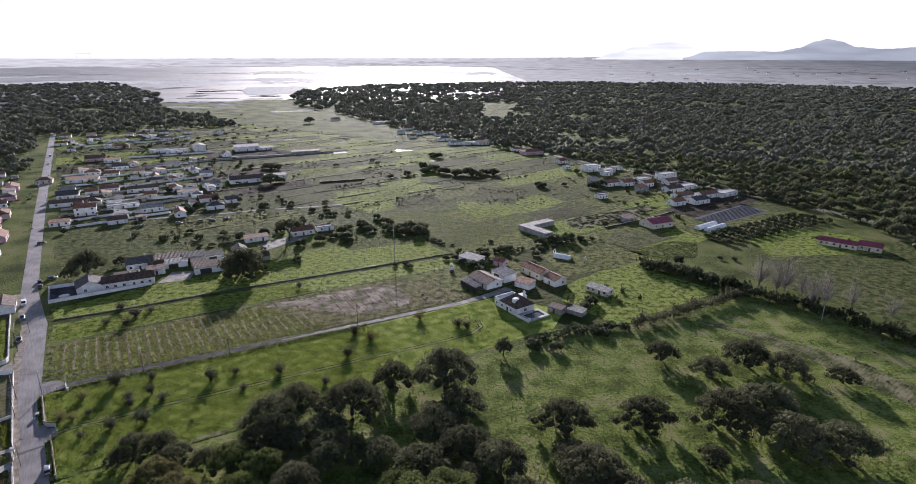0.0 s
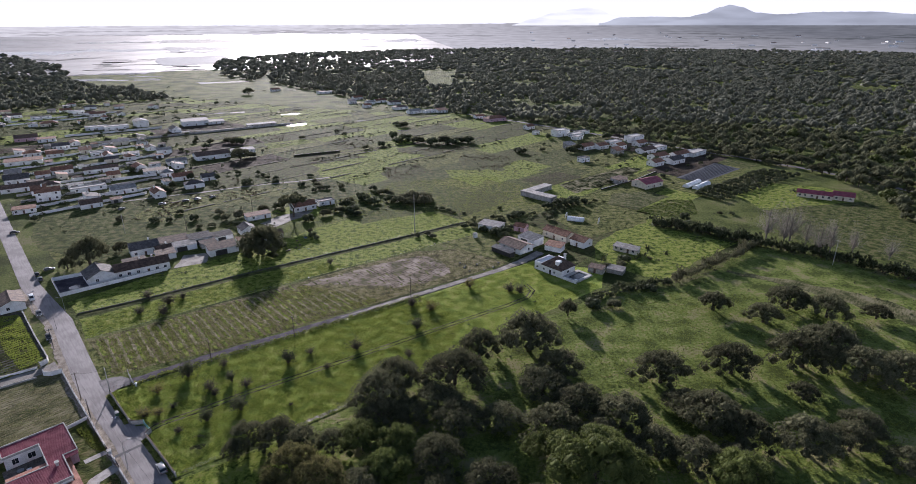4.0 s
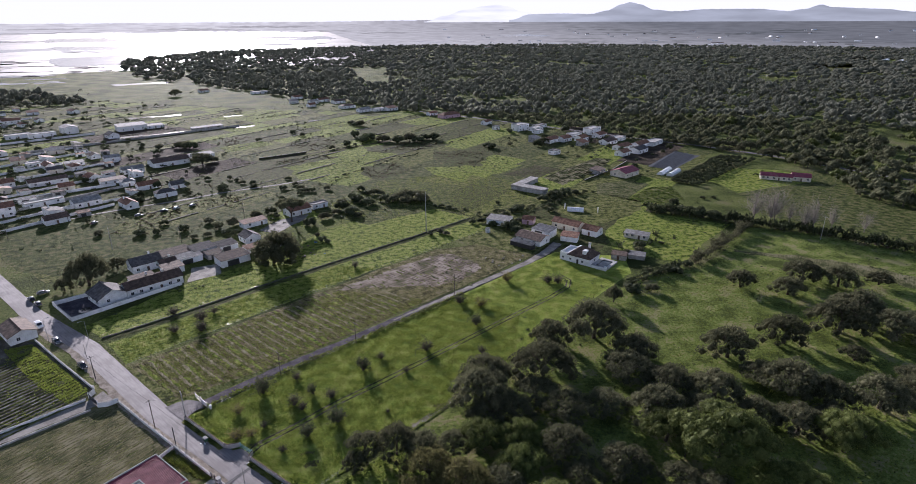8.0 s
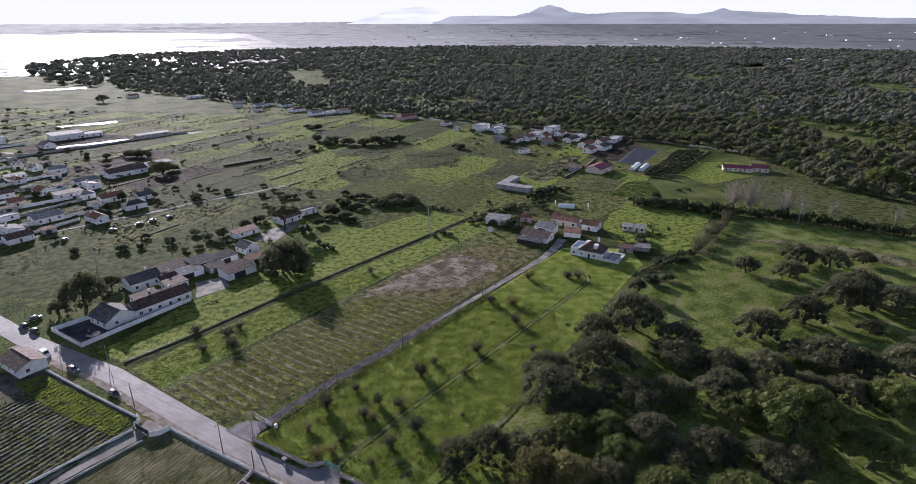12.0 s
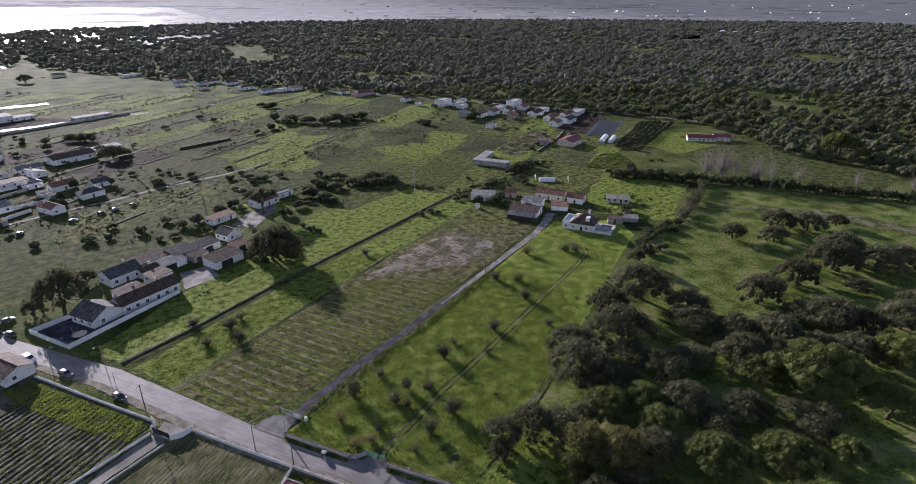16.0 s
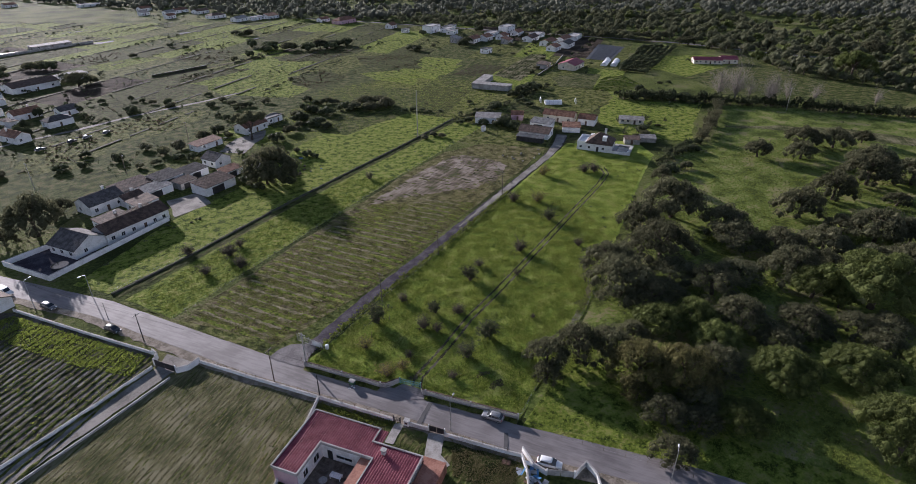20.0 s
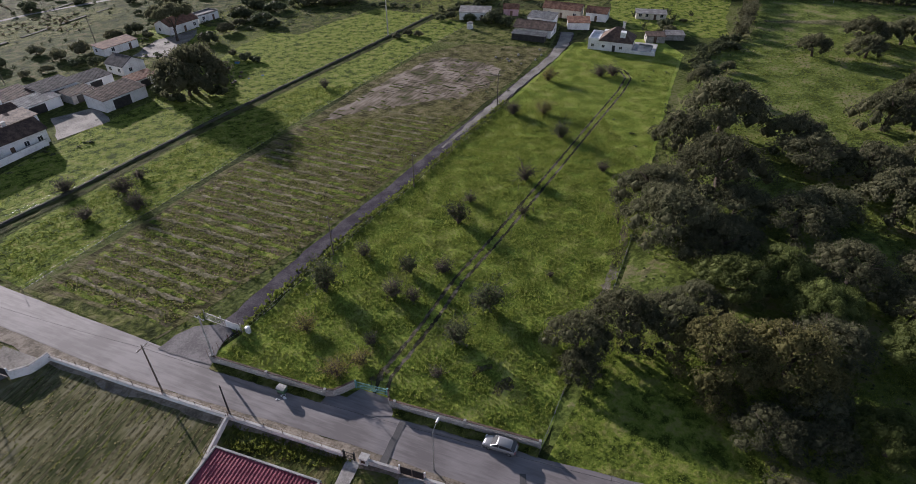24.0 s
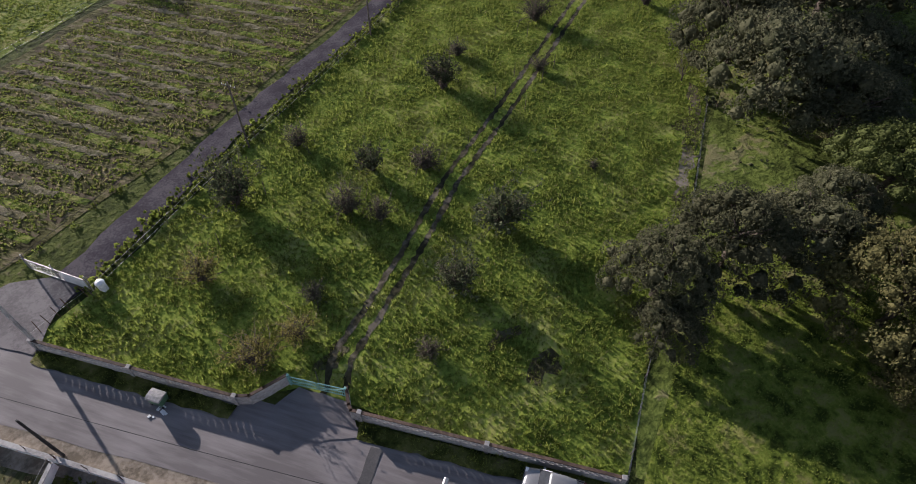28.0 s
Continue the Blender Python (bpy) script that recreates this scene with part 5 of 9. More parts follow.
BRAMBLE = bush_kind(351, 1.3, 1.7, 70, 420, BUSH_LEAF, TWIG, "bramble thicket in a hedge", 0.45, "bramble")
WEED = bush_kind(361, 0.55, 0.7, 20, 110, BLADE, TWIG, "tall green weed clump at the lane edge", 0.28, "weed_clump")
tagged(WEED, "tall green weed clump at the lane edge", "weeds", "", "stuff")


def put(kind, x, y, k=1.0, z=0.05, label="", tall=1.0, group=""):
    rr = random.Random(int(x * 17 + y * 29))
    ob = copy_thing(kind, pose(x, y, z, 0, 0, rr.uniform(0, 360)) @ Matrix.Diagonal((k, k, k * tall * rr.uniform(0.85, 1.15), 1)))
    if label:
        ob["label"] = label
    if group:
        ob["group"] = group
    return ob


def fruit(x, y, r, kind):
    put(kind, x, y, r / 1.5, 0.05, "", 1.0, "orchard bushes")


# fruit bushes of the orchard
fruit(-110.1, 162.4, 1.95, BUSH_DARK[0])
fruit(-100.7, 166.7, 1.38, BUSH_BARE[1])
fruit(-101.8, 154.3, 1.61, BUSH_BARE[0])
fruit(-116.6, 154.9, 1.61, BUSH_OCHRE)
fruit(-90.9, 143.3, 2.18, BUSH_DARK[1])
fruit(-99.0, 139.8, 1.61, BUSH_DARK[0])
fruit(-91.6, 154.8, 1.61, BUSH_BARE[0])
fruit(-80.9, 165.5, 1.84, BUSH_DARK[1])
fruit(-74.6, 170.5, 1.26, BUSH_BARE[0])
fruit(-59.7, 170.9, 1.95, BUSH_BARE[1])
fruit(-39.0, 182.0, 1.72, BUSH_DARK[0])
fruit(-32.7, 195.4, 2.07, BUSH_OCHRE)
fruit(-42.9, 164.2, 1.38, BUSH_BARE[0])
fruit(-15.1, 213.1, 2.07, BUSH_OCHRE)
fruit(0.2, 206.8, 2.18, BUSH_BARE[0])
fruit(3.8, 204.9, 1.95, BUSH_BARE[1])
fruit(-68.5, 161.0, 1.15, BUSH_BARE[0])
fruit(-112.7, 144.1, 1.38, BUSH_OCHRE)
fruit(-105.2, 135.9, 1.03, BUSH_BARE[0])
fruit(-109.8, 146.8, 1.03, BUSH_BARE[1])
fruit(-39.5, 199.8, 1.84, BUSH_BARE[0])
fruit(-96.4, 157.9, 1.38, BUSH_DARK[1])
fruit(-99.7, 151.4, 1.26, BUSH_BARE[0])
fruit(-116.5, 144.0, 1.72, BUSH_OCHRE)
fruit(-77.4, 143.3, 0.57, BUSH_BARE[0])


def row_of(kind, pts, gap, k, wobble=0.6, label="", tall=1.0, seed=1, group=""):
    """Plants set along a line, a little out of true."""
    rr = random.Random(seed)
    for a, b in zip(pts, pts[1:]):
        a, b = Vector(a), Vector(b)
        n = max(1, int((b - a).length / gap))
        for j in range(n):
            p = a.lerp(b, (j + rr.uniform(0.1, 0.9)) / n)
            kk = kind if not isinstance(kind, list) else rr.choice(kind)
            put(kk, p.x + rr.uniform(-wobble, wobble), p.y + rr.uniform(-wobble, wobble), k * rr.uniform(0.75, 1.25), 0.0, label, tall, group)


# giant reed hedge, bramble hedges
row_of(REED, [(69, 204), (90, 217), (109, 225), (130, 240)], 1.9, 1.0, 1.3, "", 1.0, 1, "giant reed hedge")
row_of(BRAMBLE, [(26, 192), (45, 201), (69, 204)], 1.8, 1.4, 1.5, "", 1.0, 2, "bramble hedge")
row_of(BRAMBLE, [(94, 278), (112, 262), (128, 243), (150, 222), (172, 192), (200, 160), (225, 130)], 1.9, 1.9, 1.6, "", 1.5, 3, "bramble hedge")
row_of(BRAMBLE, [(-2, 292), (17, 299), (47, 303), (66, 318), (85, 322)], 2.6, 1.1, 2.0, "", 1.0, 4, "garden hedge")
row_of(SHRUB, [(-60, 139), (-40, 152), (-22, 164), (0, 180)], 4.5, 0.9, 1.2, "", 1.0, 5, "field edge shrubs")
row_of(WEED, [(-126, 160.2), (-104, 171.8), (-84, 181.6), (-36, 207.2)], 0.85, 1.2, 0.5, "", 1.0, 6, "lane side weeds")
row_of(WEED, [(-132, 166.5), (-108, 176), (-90, 185.4)], 2.2, 0.8, 0.5, "", 1.0, 7, "lane side weeds")
row_of(SHRUB, [(50, 234), (62, 226), (78, 240), (60, 250), (84, 232)], 6.5, 1.1, 3, "small fruit tree in grass", 1.4, 14, "garden fruit trees")
for x, y, k in [(-142, 222, 1.3), (-132, 215, 1.6), (-140, 208, 1.1), (-131, 206, 1.2), (-73, 246, 1.0), (-128, 219, 0.9)]:
    put(BUSH_BARE[int(x) % 2], x, y, k, 0.05, "half-bare shrub on the grass strip")
# bushes and trees mapped over the fields
rs_ = random.Random(8)


def bushes(spots, kinds=(0, 0, 1)):
    for x, y, r in spots:
        k = ROUNDS[kinds[int(abs(x * 3 + y)) % len(kinds)]]
        plant(k, x, y, r, 0, 0.0, 0.85 + 0.3 * rs_.random())


# the long hedge in the middle of the fields
bushes([(-23.4, 535.4, 8.5), (-34.0, 549.5, 6), (-13.0, 521.7, 7.5), (-20.8, 610.8, 6), (-27.6, 624.6, 5), (0.2, 513.7, 8), (10.2, 515.1, 8), (17.0, 511.1, 7.5), (33.3, 516.8, 6.5), (-30.3, 524.8, 6), (-45.9, 513.3, 5), (-59.5, 501.9, 4), (-88.6, 590.4, 4), (-80.4, 571.4, 3.3), (-119.0, 557.4, 3.6), (67.6, 470.0, 5.0), (-24.3, 610.8, 5.5), (24, 520, 6.5)])
# by the far village plots
bushes([(-177.2, 543.0, 7), (-171.4, 539.5, 6), (-183.0, 546.5, 6), (-164.5, 498.4, 6.5), (-151.4, 480.9, 5.5), (-182.9, 381.8, 3.0), (-193.8, 395.2, 3.4), (-205, 470, 4), (-218, 438, 4), (-199, 547, 5)])
plant(OAKS[0], -157.9, 476, 10.5, 2, 0.0, 0.9, "broad dark tree beside a village plot")
# over the weedy fields behind the white houses
bushes([(-138.0, 397.2, 4.6), (-149.4, 425.3, 2.7), (-130.3, 415.3, 2.3), (-126.2, 407.6, 2.6), (-119.5, 401.4, 3.3), (-97.1, 409.3, 2.7), (-93.2, 393.0, 3.0), (-90.0, 383.7, 2.9), (-83.3, 374.7, 2.8), (-91.3, 370.5, 2.5), (-101.0, 385.3, 3.6), (-102.0, 363.8, 2.2), (-99.5, 356.1, 2.8), (-108.2, 335.5, 4.0), (-151.2, 319.7, 3.5), (-162.2, 332.8, 3.0), (-171.0, 319.3, 4.0), (-163.9, 319.1, 2.4), (-191, 324.8, 3.4), (-125.1, 305.8, 3.0), (-130.2, 309.1, 3.0)])
bushes([(-74.0, 376.3, 3.2), (-115.8, 328.6, 4.1), (-134.0, 318.1, 3.9), (-127.6, 321.1, 4.4), (-140.0, 328.5, 3.3), (-105.2, 327.8, 2.5), (-87.2, 375, 3.5), (-144.6, 306.1, 2.4), (-138.6, 307.0, 2.4), (-119, 397, 3.4)], (1, 2, 1))
# the thicket by the umbrella pine
bushes([(-53.5, 367.6, 3.4), (-51.7, 359.2, 2.6), (-47.0, 356.5, 4.1), (-43.2, 354.2, 3.3), (-35.5, 342.5, 4.5), (-64.8, 322.2, 6.2), (-68.2, 342.3, 4.0), (-73.2, 324.3, 3.2), (-80.1, 317.5, 4.3), (-62.4, 315.0, 3.2), (-61.3, 349.8, 3.8), (-88.9, 309.5, 4.4), (-69, 334, 5), (-53.9, 337.3, 5.2), (-59.2, 344.2, 5), (-42.9, 340.3, 4.6), (-81.7, 279.4, 2.0), (-86.1, 290.6, 2.0), (-84, 283, 3.0)])
bushes([(-39, 337.7, 5.5), (-31.3, 332.5, 6), (-23.5, 330.8, 6), (-29.8, 342.5, 6.0), (-22.4, 341.6, 6.4), (-21.1, 333.8, 4.5), (-26.4, 277.2, 2.4), (-24.1, 273.1, 2.4), (-31.9, 275.7, 2.2)], (2, 1, 2))
# small trees on the green strip, and round the farm
bushes([(-17.3, 321.0, 1.9), (-14.1, 318.9, 2.1), (-10.5, 315.1, 2.1), (-8.2, 311.5, 1.7), (-2.7, 309.9, 1.6), (19.1, 315.6, 2.0), (24.6, 298.6, 4.1), (14.7, 291.4, 3.4), (7.8, 271.1, 4.6), (11.0, 266.0, 4.4), (6.9, 286.9, 3.4), (-5.9, 286.2, 2.4), (39.1, 278.5, 2.6), (36.8, 270.1, 2.4), (28.3, 302.8, 3.4), (21.7, 297.9, 3.1), (-0.7, 286.6, 2.9), (13.2, 275.4, 3.9), (18, 280, 3.5), (42.2, 292.3, 2.8), (47, 303, 2.5), (3, 279, 3)], (0, 0, 0))
bushes([(56.9, 316.3, 6.2), (64.5, 318.2, 5.5), (47.6, 314.1, 4.2), (71.9, 319.9, 3.0), (57.9, 229.0, 3.8), (47.5, 222.6, 3.0), (54.3, 224, 3.2), (71.1, 230.6, 1.7), (115.4, 281.5, 4.0), (110.9, 268.9, 5.0), (116.2, 262.0, 6.0), (121.4, 255.3, 5.2), (104.4, 267.9, 5.5), (97.5, 272.4, 4.6), (56.6, 199.6, 3.6), (55.4, 203.8, 3.0), (36.3, 187.6, 3.4), (28.3, 188.8, 4.0), (139.9, 287.6, 2.1), (146.7, 286.1, 2.1)])
bushes([(111.1, 461.8, 5.8), (164.5, 518.1, 6.0), (183.6, 472.0, 4.0), (122.8, 411.4, 2.0), (131.2, 406.3, 2.0), (69.2, 464.7, 5.5), (89.5, 471.8, 3.2), (152, 485, 4), (170, 490, 4), (166, 438, 3.5), (146, 440, 3), (205, 470, 5), (222, 450, 6), (236, 448, 5), (148, 372, 3), (95, 355, 2.5), (105, 362, 2.5), (115, 371, 2.2), (128, 383, 2.4)], (0, 0, 1))
# the orange grove in its rows
for i in range(6):
    for j in range(14):
        p = Vector((148.5, 327.5)).lerp(Vector((156, 313)), i / 5).lerp(Vector((229, 378)).lerp(Vector((242, 360)), i / 5), j / 13)
        plant(MIDS[(i + j) % 3], p.x + rs_.uniform(-0.7, 0.7), p.y + rs_.uniform(-0.7, 0.7), rs_.uniform(2.2, 3.0), 0, 0.0, 1.0, "round dark orange tree in a grove row")
# oaks on both sides of the road by the wood
for a, b in zip([(205, 478), (228, 445), (247, 424), (262, 395), (278, 352)], [(228, 445), (247, 424), (262, 395), (278, 352), (292, 310)]):
    for j in range(4):
        p = Vector(a).lerp(Vector(b), (j + rs_.random()) / 4)
        for off in (-9, 9):
            plant(OAKS[rs_.randrange(4)], p.x + off * 0.85 + rs_.uniform(-3, 3), p.y + off * 0.5 + rs_.uniform(-3, 3), rs_.uniform(3.5, 6.0))
# trees further off
for x, y, r in [(-107, 262, 7.0), (-187, 257, 4.5), (-172, 276, 5.0), (-241, 947, 11), (120, 470, 6)]:
    plant(OAKS[int(abs(x)) % 4], x, y, r)
bushes([(-100, 258, 3.2), (-111, 259, 3.0), (-98, 268, 4.0), (-113, 268, 3.5)], (0, 1, 0))
plant(OAKS[1], -105, 263, 12.6, 5, -0.3, 1.25, "large dark oak casting a long shadow over the vineyard")
plant(OAKS[2], -178.8, 259.5, 10.0, 3, 0.0, 1.2, "dark tree behind the roadside wall")
plant(UMBRELLA, -97.6, 317, 8.0, 1, 0.0, 1.0)
plant(PINES[0], 253, 232, 14.4, 1, 0.0, 1.0, "very large round stone pine at the wood's edge")
plant(OAKS[0], 344, 262, 12, 1)
plant(OAKS[3], 300, 270, 9, 1)
# village greenery
for k in range(80):
    p = ro(rs_.uniform(190, 640), rs_.uniform(-60, 170))
    if abs((Vector(p) - O).dot(N)) > 8:
        plant(MIDS[k % 3], p[0], p[1], rs_.uniform(1.6, 4.2))

# trees and shrubs among the hamlet's houses
for k in range(46):
    x, y = rs_.uniform(95, 225), rs_.uniform(400, 540)
    if not any(abs(x - p[0]) < 9 and abs(y - p[1]) < 8 for p in HAMLET) and 0.9 * (x - 100) + (y - 545) > -75 and 0.9 * (x - 100) + (y - 545) < 20:
        plant(MIDS[k % 3], x, y, rs_.uniform(1.6, 4.4), 0, 0.0, 1.0, "dark garden tree between hamlet houses")

# bare poplars
POPLAR = []
for i in range(3):
    t = thing("poplar_tree", 0, 0, -500, 0, "tall bare poplar with pale twigs", "tree")
    fo = Form().tube([(0, 0, -0.1), (0.15, 0.1, 4), (0.1, -0.1, 9), (0, 0, 13)], [0.26, 0.2, 0.12, 0.03], 7)
    rp = random.Random(40 + i)
    for k in range(16):
        z = rp.uniform(2.5, 11)
        a = rp.uniform(0, 6.28)
        r = (13.5 - z) * 0.3
        fo.tube([(0.1, 0, z), (r * 0.6 * math.cos(a), r * 0.6 * math.sin(a), z + r * 0.8), (r * math.cos(a), r * math.sin(a), z + r * 1.7)], [0.08, 0.05, 0.015], 5)
    part("trunk", fo, PALETWIG, t)
    v, f, tips = twig_arrays(71 + i, 640, 13.5, 4.4, 0.032, 0.3)
    v[:, 2] = np.where(v[:, 2] < 2.0, v[:, 2] + 2.5, v[:, 2])
    part("branching", quick_mesh("branching", v, f, PALETWIG), None, t)
    POPLAR.append(t)
for x, y, k in [(140, 247, 1.55), (150, 243, 1.5), (144.5, 240, 1.1), (155, 238, 0.95), (158, 226, 1.1), (151, 225, 1.15), (168, 224, 0.85), (178, 214, 0.8), (197, 192, 0.7), (214, 172, 0.75)]:
    put(POPLAR[int(x) % 3], x, y, k, 0.0, "", 1.0, "bare poplars")
sb = thing("bare_tree", -55.8, 147.9, 0.05, 0, "small crooked bare tree at the orchard edge", "tree")
part("trunk", Form().tube([(0, 0, -0.1), (0.25, 0.1, 0.7), (0.05, 0.25, 1.3), (0.2, 0.3, 2.0)], [0.12, 0.1, 0.08, 0.04], 7), BARK, sb)
v, f, tips = twig_arrays(91, 260, 2.8, 1.5, 0.015, 0.05)
v[:, 2] += 0.7
part("branching", quick_mesh("branching", v, f, TWIG), None, sb)
for k in (*NEAR_OAKS, *OAKS, BROWN_OAK, *PINES, UMBRELLA, *MIDS, *ROUNDS, *BUSH_BARE, *BUSH_DARK, BUSH_OCHRE, *SHRUB, REED, BRAMBLE, WEED, *POPLAR):
    for o in (*k.children_recursive, k):     # the patterns themselves are not part of the place
        bpy.data.objects.remove(o)


def tufts(name, poly, count, material, label, h=(0.12, 0.38), seed=1, blades=5, lumps=0.0, w=0.035):
    """Grass tufts strewn over a piece of ground, thicker in patches."""
    rs = np.random.RandomState(seed)
    P = np.array(poly)
    lo, hi = P.min(0), P.max(0)
    q = rs.uniform(lo, hi, (count * 4, 2))
    inside = np.zeros(len(q), bool)
    j = len(P) - 1
    for i in range(len(P)):
        c = (P[i, 1] > q[:, 1]) != (P[j, 1] > q[:, 1])
        xi = (P[j, 0] - P[i, 0]) * (q[:, 1] - P[i, 1]) / (P[j, 1] - P[i, 1] + 1e-9) + P[i, 0]
        inside ^= c & (q[:, 0] < xi)
        j = i
    dens = 0.5 + 0.25 * np.sin(q[:, 0] * 0.9 + 2 * np.sin(q[:, 1] * 0.37)) + 0.25 * np.sin(q[:, 1] * 1.1 + 2 * np.sin(q[:, 0] * 0.29))
    keep = inside & (rs.uniform(0, 1, len(q)) < dens + 0.25)
    if lumps:                             # only in clumps about a metre apart
        keep &= np.sin(q[:, 0] * 4.1 + 2.2 * np.sin(q[:, 1] * 2.3)) * np.sin(q[:, 1] * 3.7 + 2.2 * np.sin(q[:, 0] * 1.9)) > lumps
    for a, b in zip(RUT, RUT[1:]):        # none in the wheel ruts
        a, b = np.array(a), np.array(b)
        k = np.clip(((q - a) @ (b - a)) / ((b - a) @ (b - a)), 0, 1)[:, None]
        gap = np.linalg.norm(q - a - k * (b - a), axis=1)
        keep &= ~((gap > 0.45) & (gap < 1.15))
    q = q[keep][:count]
    n = len(q)
    hh = rs.uniform(h[0], h[1], (n, 1)) * (0.7 + 0.6 * rs.uniform(0, 1, (n, 1)) ** 2)
    v = np.zeros((n, blades, 3, 3))
    for b in range(blades):
        a = rs.uniform(0, 2 * math.pi, n)
        r = rs.uniform(0.0, 0.12, n)
        lean = rs.uniform(0.15, 0.75, n)
        bx, by = q[:, 0] + r * np.cos(a), q[:, 1] + r * np.sin(a)
        sx, sy = -np.sin(a) * w * 1.6, np.cos(a) * w * 1.6
        v[:, b, 0] = np.stack([bx - sx, by - sy, np.full(n, 0.04)], 1)
        v[:, b, 1] = np.stack([bx + sx, by + sy, np.full(n, 0.04)], 1)
        v[:, b, 2] = np.stack([bx + np.cos(a) * hh[:, 0] * lean, by + np.sin(a) * hh[:, 0] * lean, 0.05 + hh[:, 0]], 1)
    v = v.reshape(-1, 3)
    ob = part(name, quick_mesh(name, v, np.arange(len(v)).reshape(-1, 3), material), None, None)
    return tagged(ob, label, "grass", "", "stuff")


ORCH = [(-130, 157), (-119, 142.3), (-114.5, 140.5), (-112, 136.5), (-113, 134), (-101.5, 118.8), (-93, 123.5), (-74, 133), (-59, 142), (-35, 158), (-21, 185), (-35.5, 206), (-84.5, 180.5), (-104, 170.8), (-125, 159)]
tufts("orchard_grass", ORCH, 110000, BLADE, "thick green tufts of orchard grass", (0.07, 0.26), 2, 3, w=0.032)
tufts("orchard_clumps", ORCH, 34000, BLADE, "taller clumps in the orchard grass", (0.22, 0.48), 21, 4, 0.3, w=0.04)
tufts("orchard_dry_grass", ORCH, 5000, BLADE_DRY, "dry stalks among the orchard grass", (0.08, 0.28), 3, 3, w=0.02)
tufts("vine_grass", [(-134, 168), (-108, 177), (-89, 186), (-50, 206), (-82, 224), (-114, 209), (-147, 188)], 14000, BLADE, "weeds between the vine rows", (0.06, 0.22), 4, 4, w=0.06)
tufts("verge_grass", [(-101, 117.5), (-84, 95), (-60, 60), (-30, 60), (-50, 110), (-75, 130)], 30000, BLADE, "tufts of grass along the road and under the oaks", (0.06, 0.2), 5, 4, w=0.028)
tufts("verge_dry_grass", [(-130.1, 156.0), (-119.5, 141.4), (-120.3, 140.9), (-130.8, 155.4)], 1500, BLADE, "rank grass at the foot of the block wall", (0.12, 0.35), 6, 5, w=0.025)
tufts("verge_dry_grass", [(-112.8, 134.3), (-101.1, 119.0), (-101.9, 118.4), (-113.5, 133.7)], 1500, BLADE, "rank grass at the foot of the block wall", (0.12, 0.35), 7, 5, w=0.025)
tufts("garden_grass", [(-131, 144), (-120.5, 130.5), (-124.5, 132), (-133, 141.5)], 1200, BLADE, "weeds in the strip garden by the road", (0.1, 0.4), 8, 4, w=0.06)
tufts("strip_grass", [(-158, 205), (-151, 191.5), (-114, 214), (-64, 242.5), (-80, 250), (-112, 233)], 9000, BLADE, "tufts on the grass strip", (0.06, 0.22), 9, 4, w=0.07)
tufts("pasture_grass", [(-60, 137), (-22, 162), (40, 200), (70, 198), (125, 180), (120, 120), (40, 80), (-20, 90)], 16000, BLADE, "rough tussocks in the oak pasture", (0.1, 0.3), 10, 4, w=0.09)
tufts("stubble_grass", [(-149, 169), (-132.2, 144.8), (-158, 115.4), (-180, 100), (-195, 146), (-156, 167)], 4500, BLADE_DRY, "dry stubble on the mown plot", (0.05, 0.16), 12, 4, w=0.05)
tufts("plot_grass", [(-184, 214), (-158, 178.5), (-159, 174.4), (-190, 157.5), (-215, 190)], 2500, BLADE, "weeds on the vegetable plot", (0.08, 0.3), 13, 4, w=0.08)
tufts("garden_grass", [(-114.5, 122), (-106.5, 111.5), (-112, 105), (-118.5, 115)], 3500, BLADE_DRY, "thin dry garden grass", (0.05, 0.16), 14, 4, w=0.05)

tufts("furrow_grass", [(-184, 213), (-158.6, 178.6), (-163, 173.5), (-176, 188), (-192, 212)], 7000, BLADE, "rank green weeds at the plot's edge", (0.12, 0.4), 15, 4, w=0.06)
tufts("field_grass", [(-168, 222), (-141, 223), (-80, 256), (-4, 296), (60, 330), (30, 395), (-40, 385), (-90, 330), (-110, 270), (-143, 248)], 26000, BLADE, "tussocky grass on the fields beyond the ditch", (0.07, 0.24), 16, 3, w=0.05)
tufts("meadow_grass", [(-59, 142), (-35, 158), (-21, 185), (-35.5, 206), (18, 235), (38, 206), (14, 191), (-21, 168)], 46000, BLADE, "thick grass at the far end of the orchard", (0.07, 0.26), 17, 3, w=0.03)
tufts("vine_dry_grass", [(-134, 168), (-108, 177), (-89, 186), (-50, 206), (-30, 222), (-60, 216), (-82, 224), (-114, 209), (-147, 188)], 7000, BLADE_DRY, "dry weeds along the vine rows", (0.08, 0.3), 18, 3, w=0.05)


# ---- houses ----
window_cache = {}


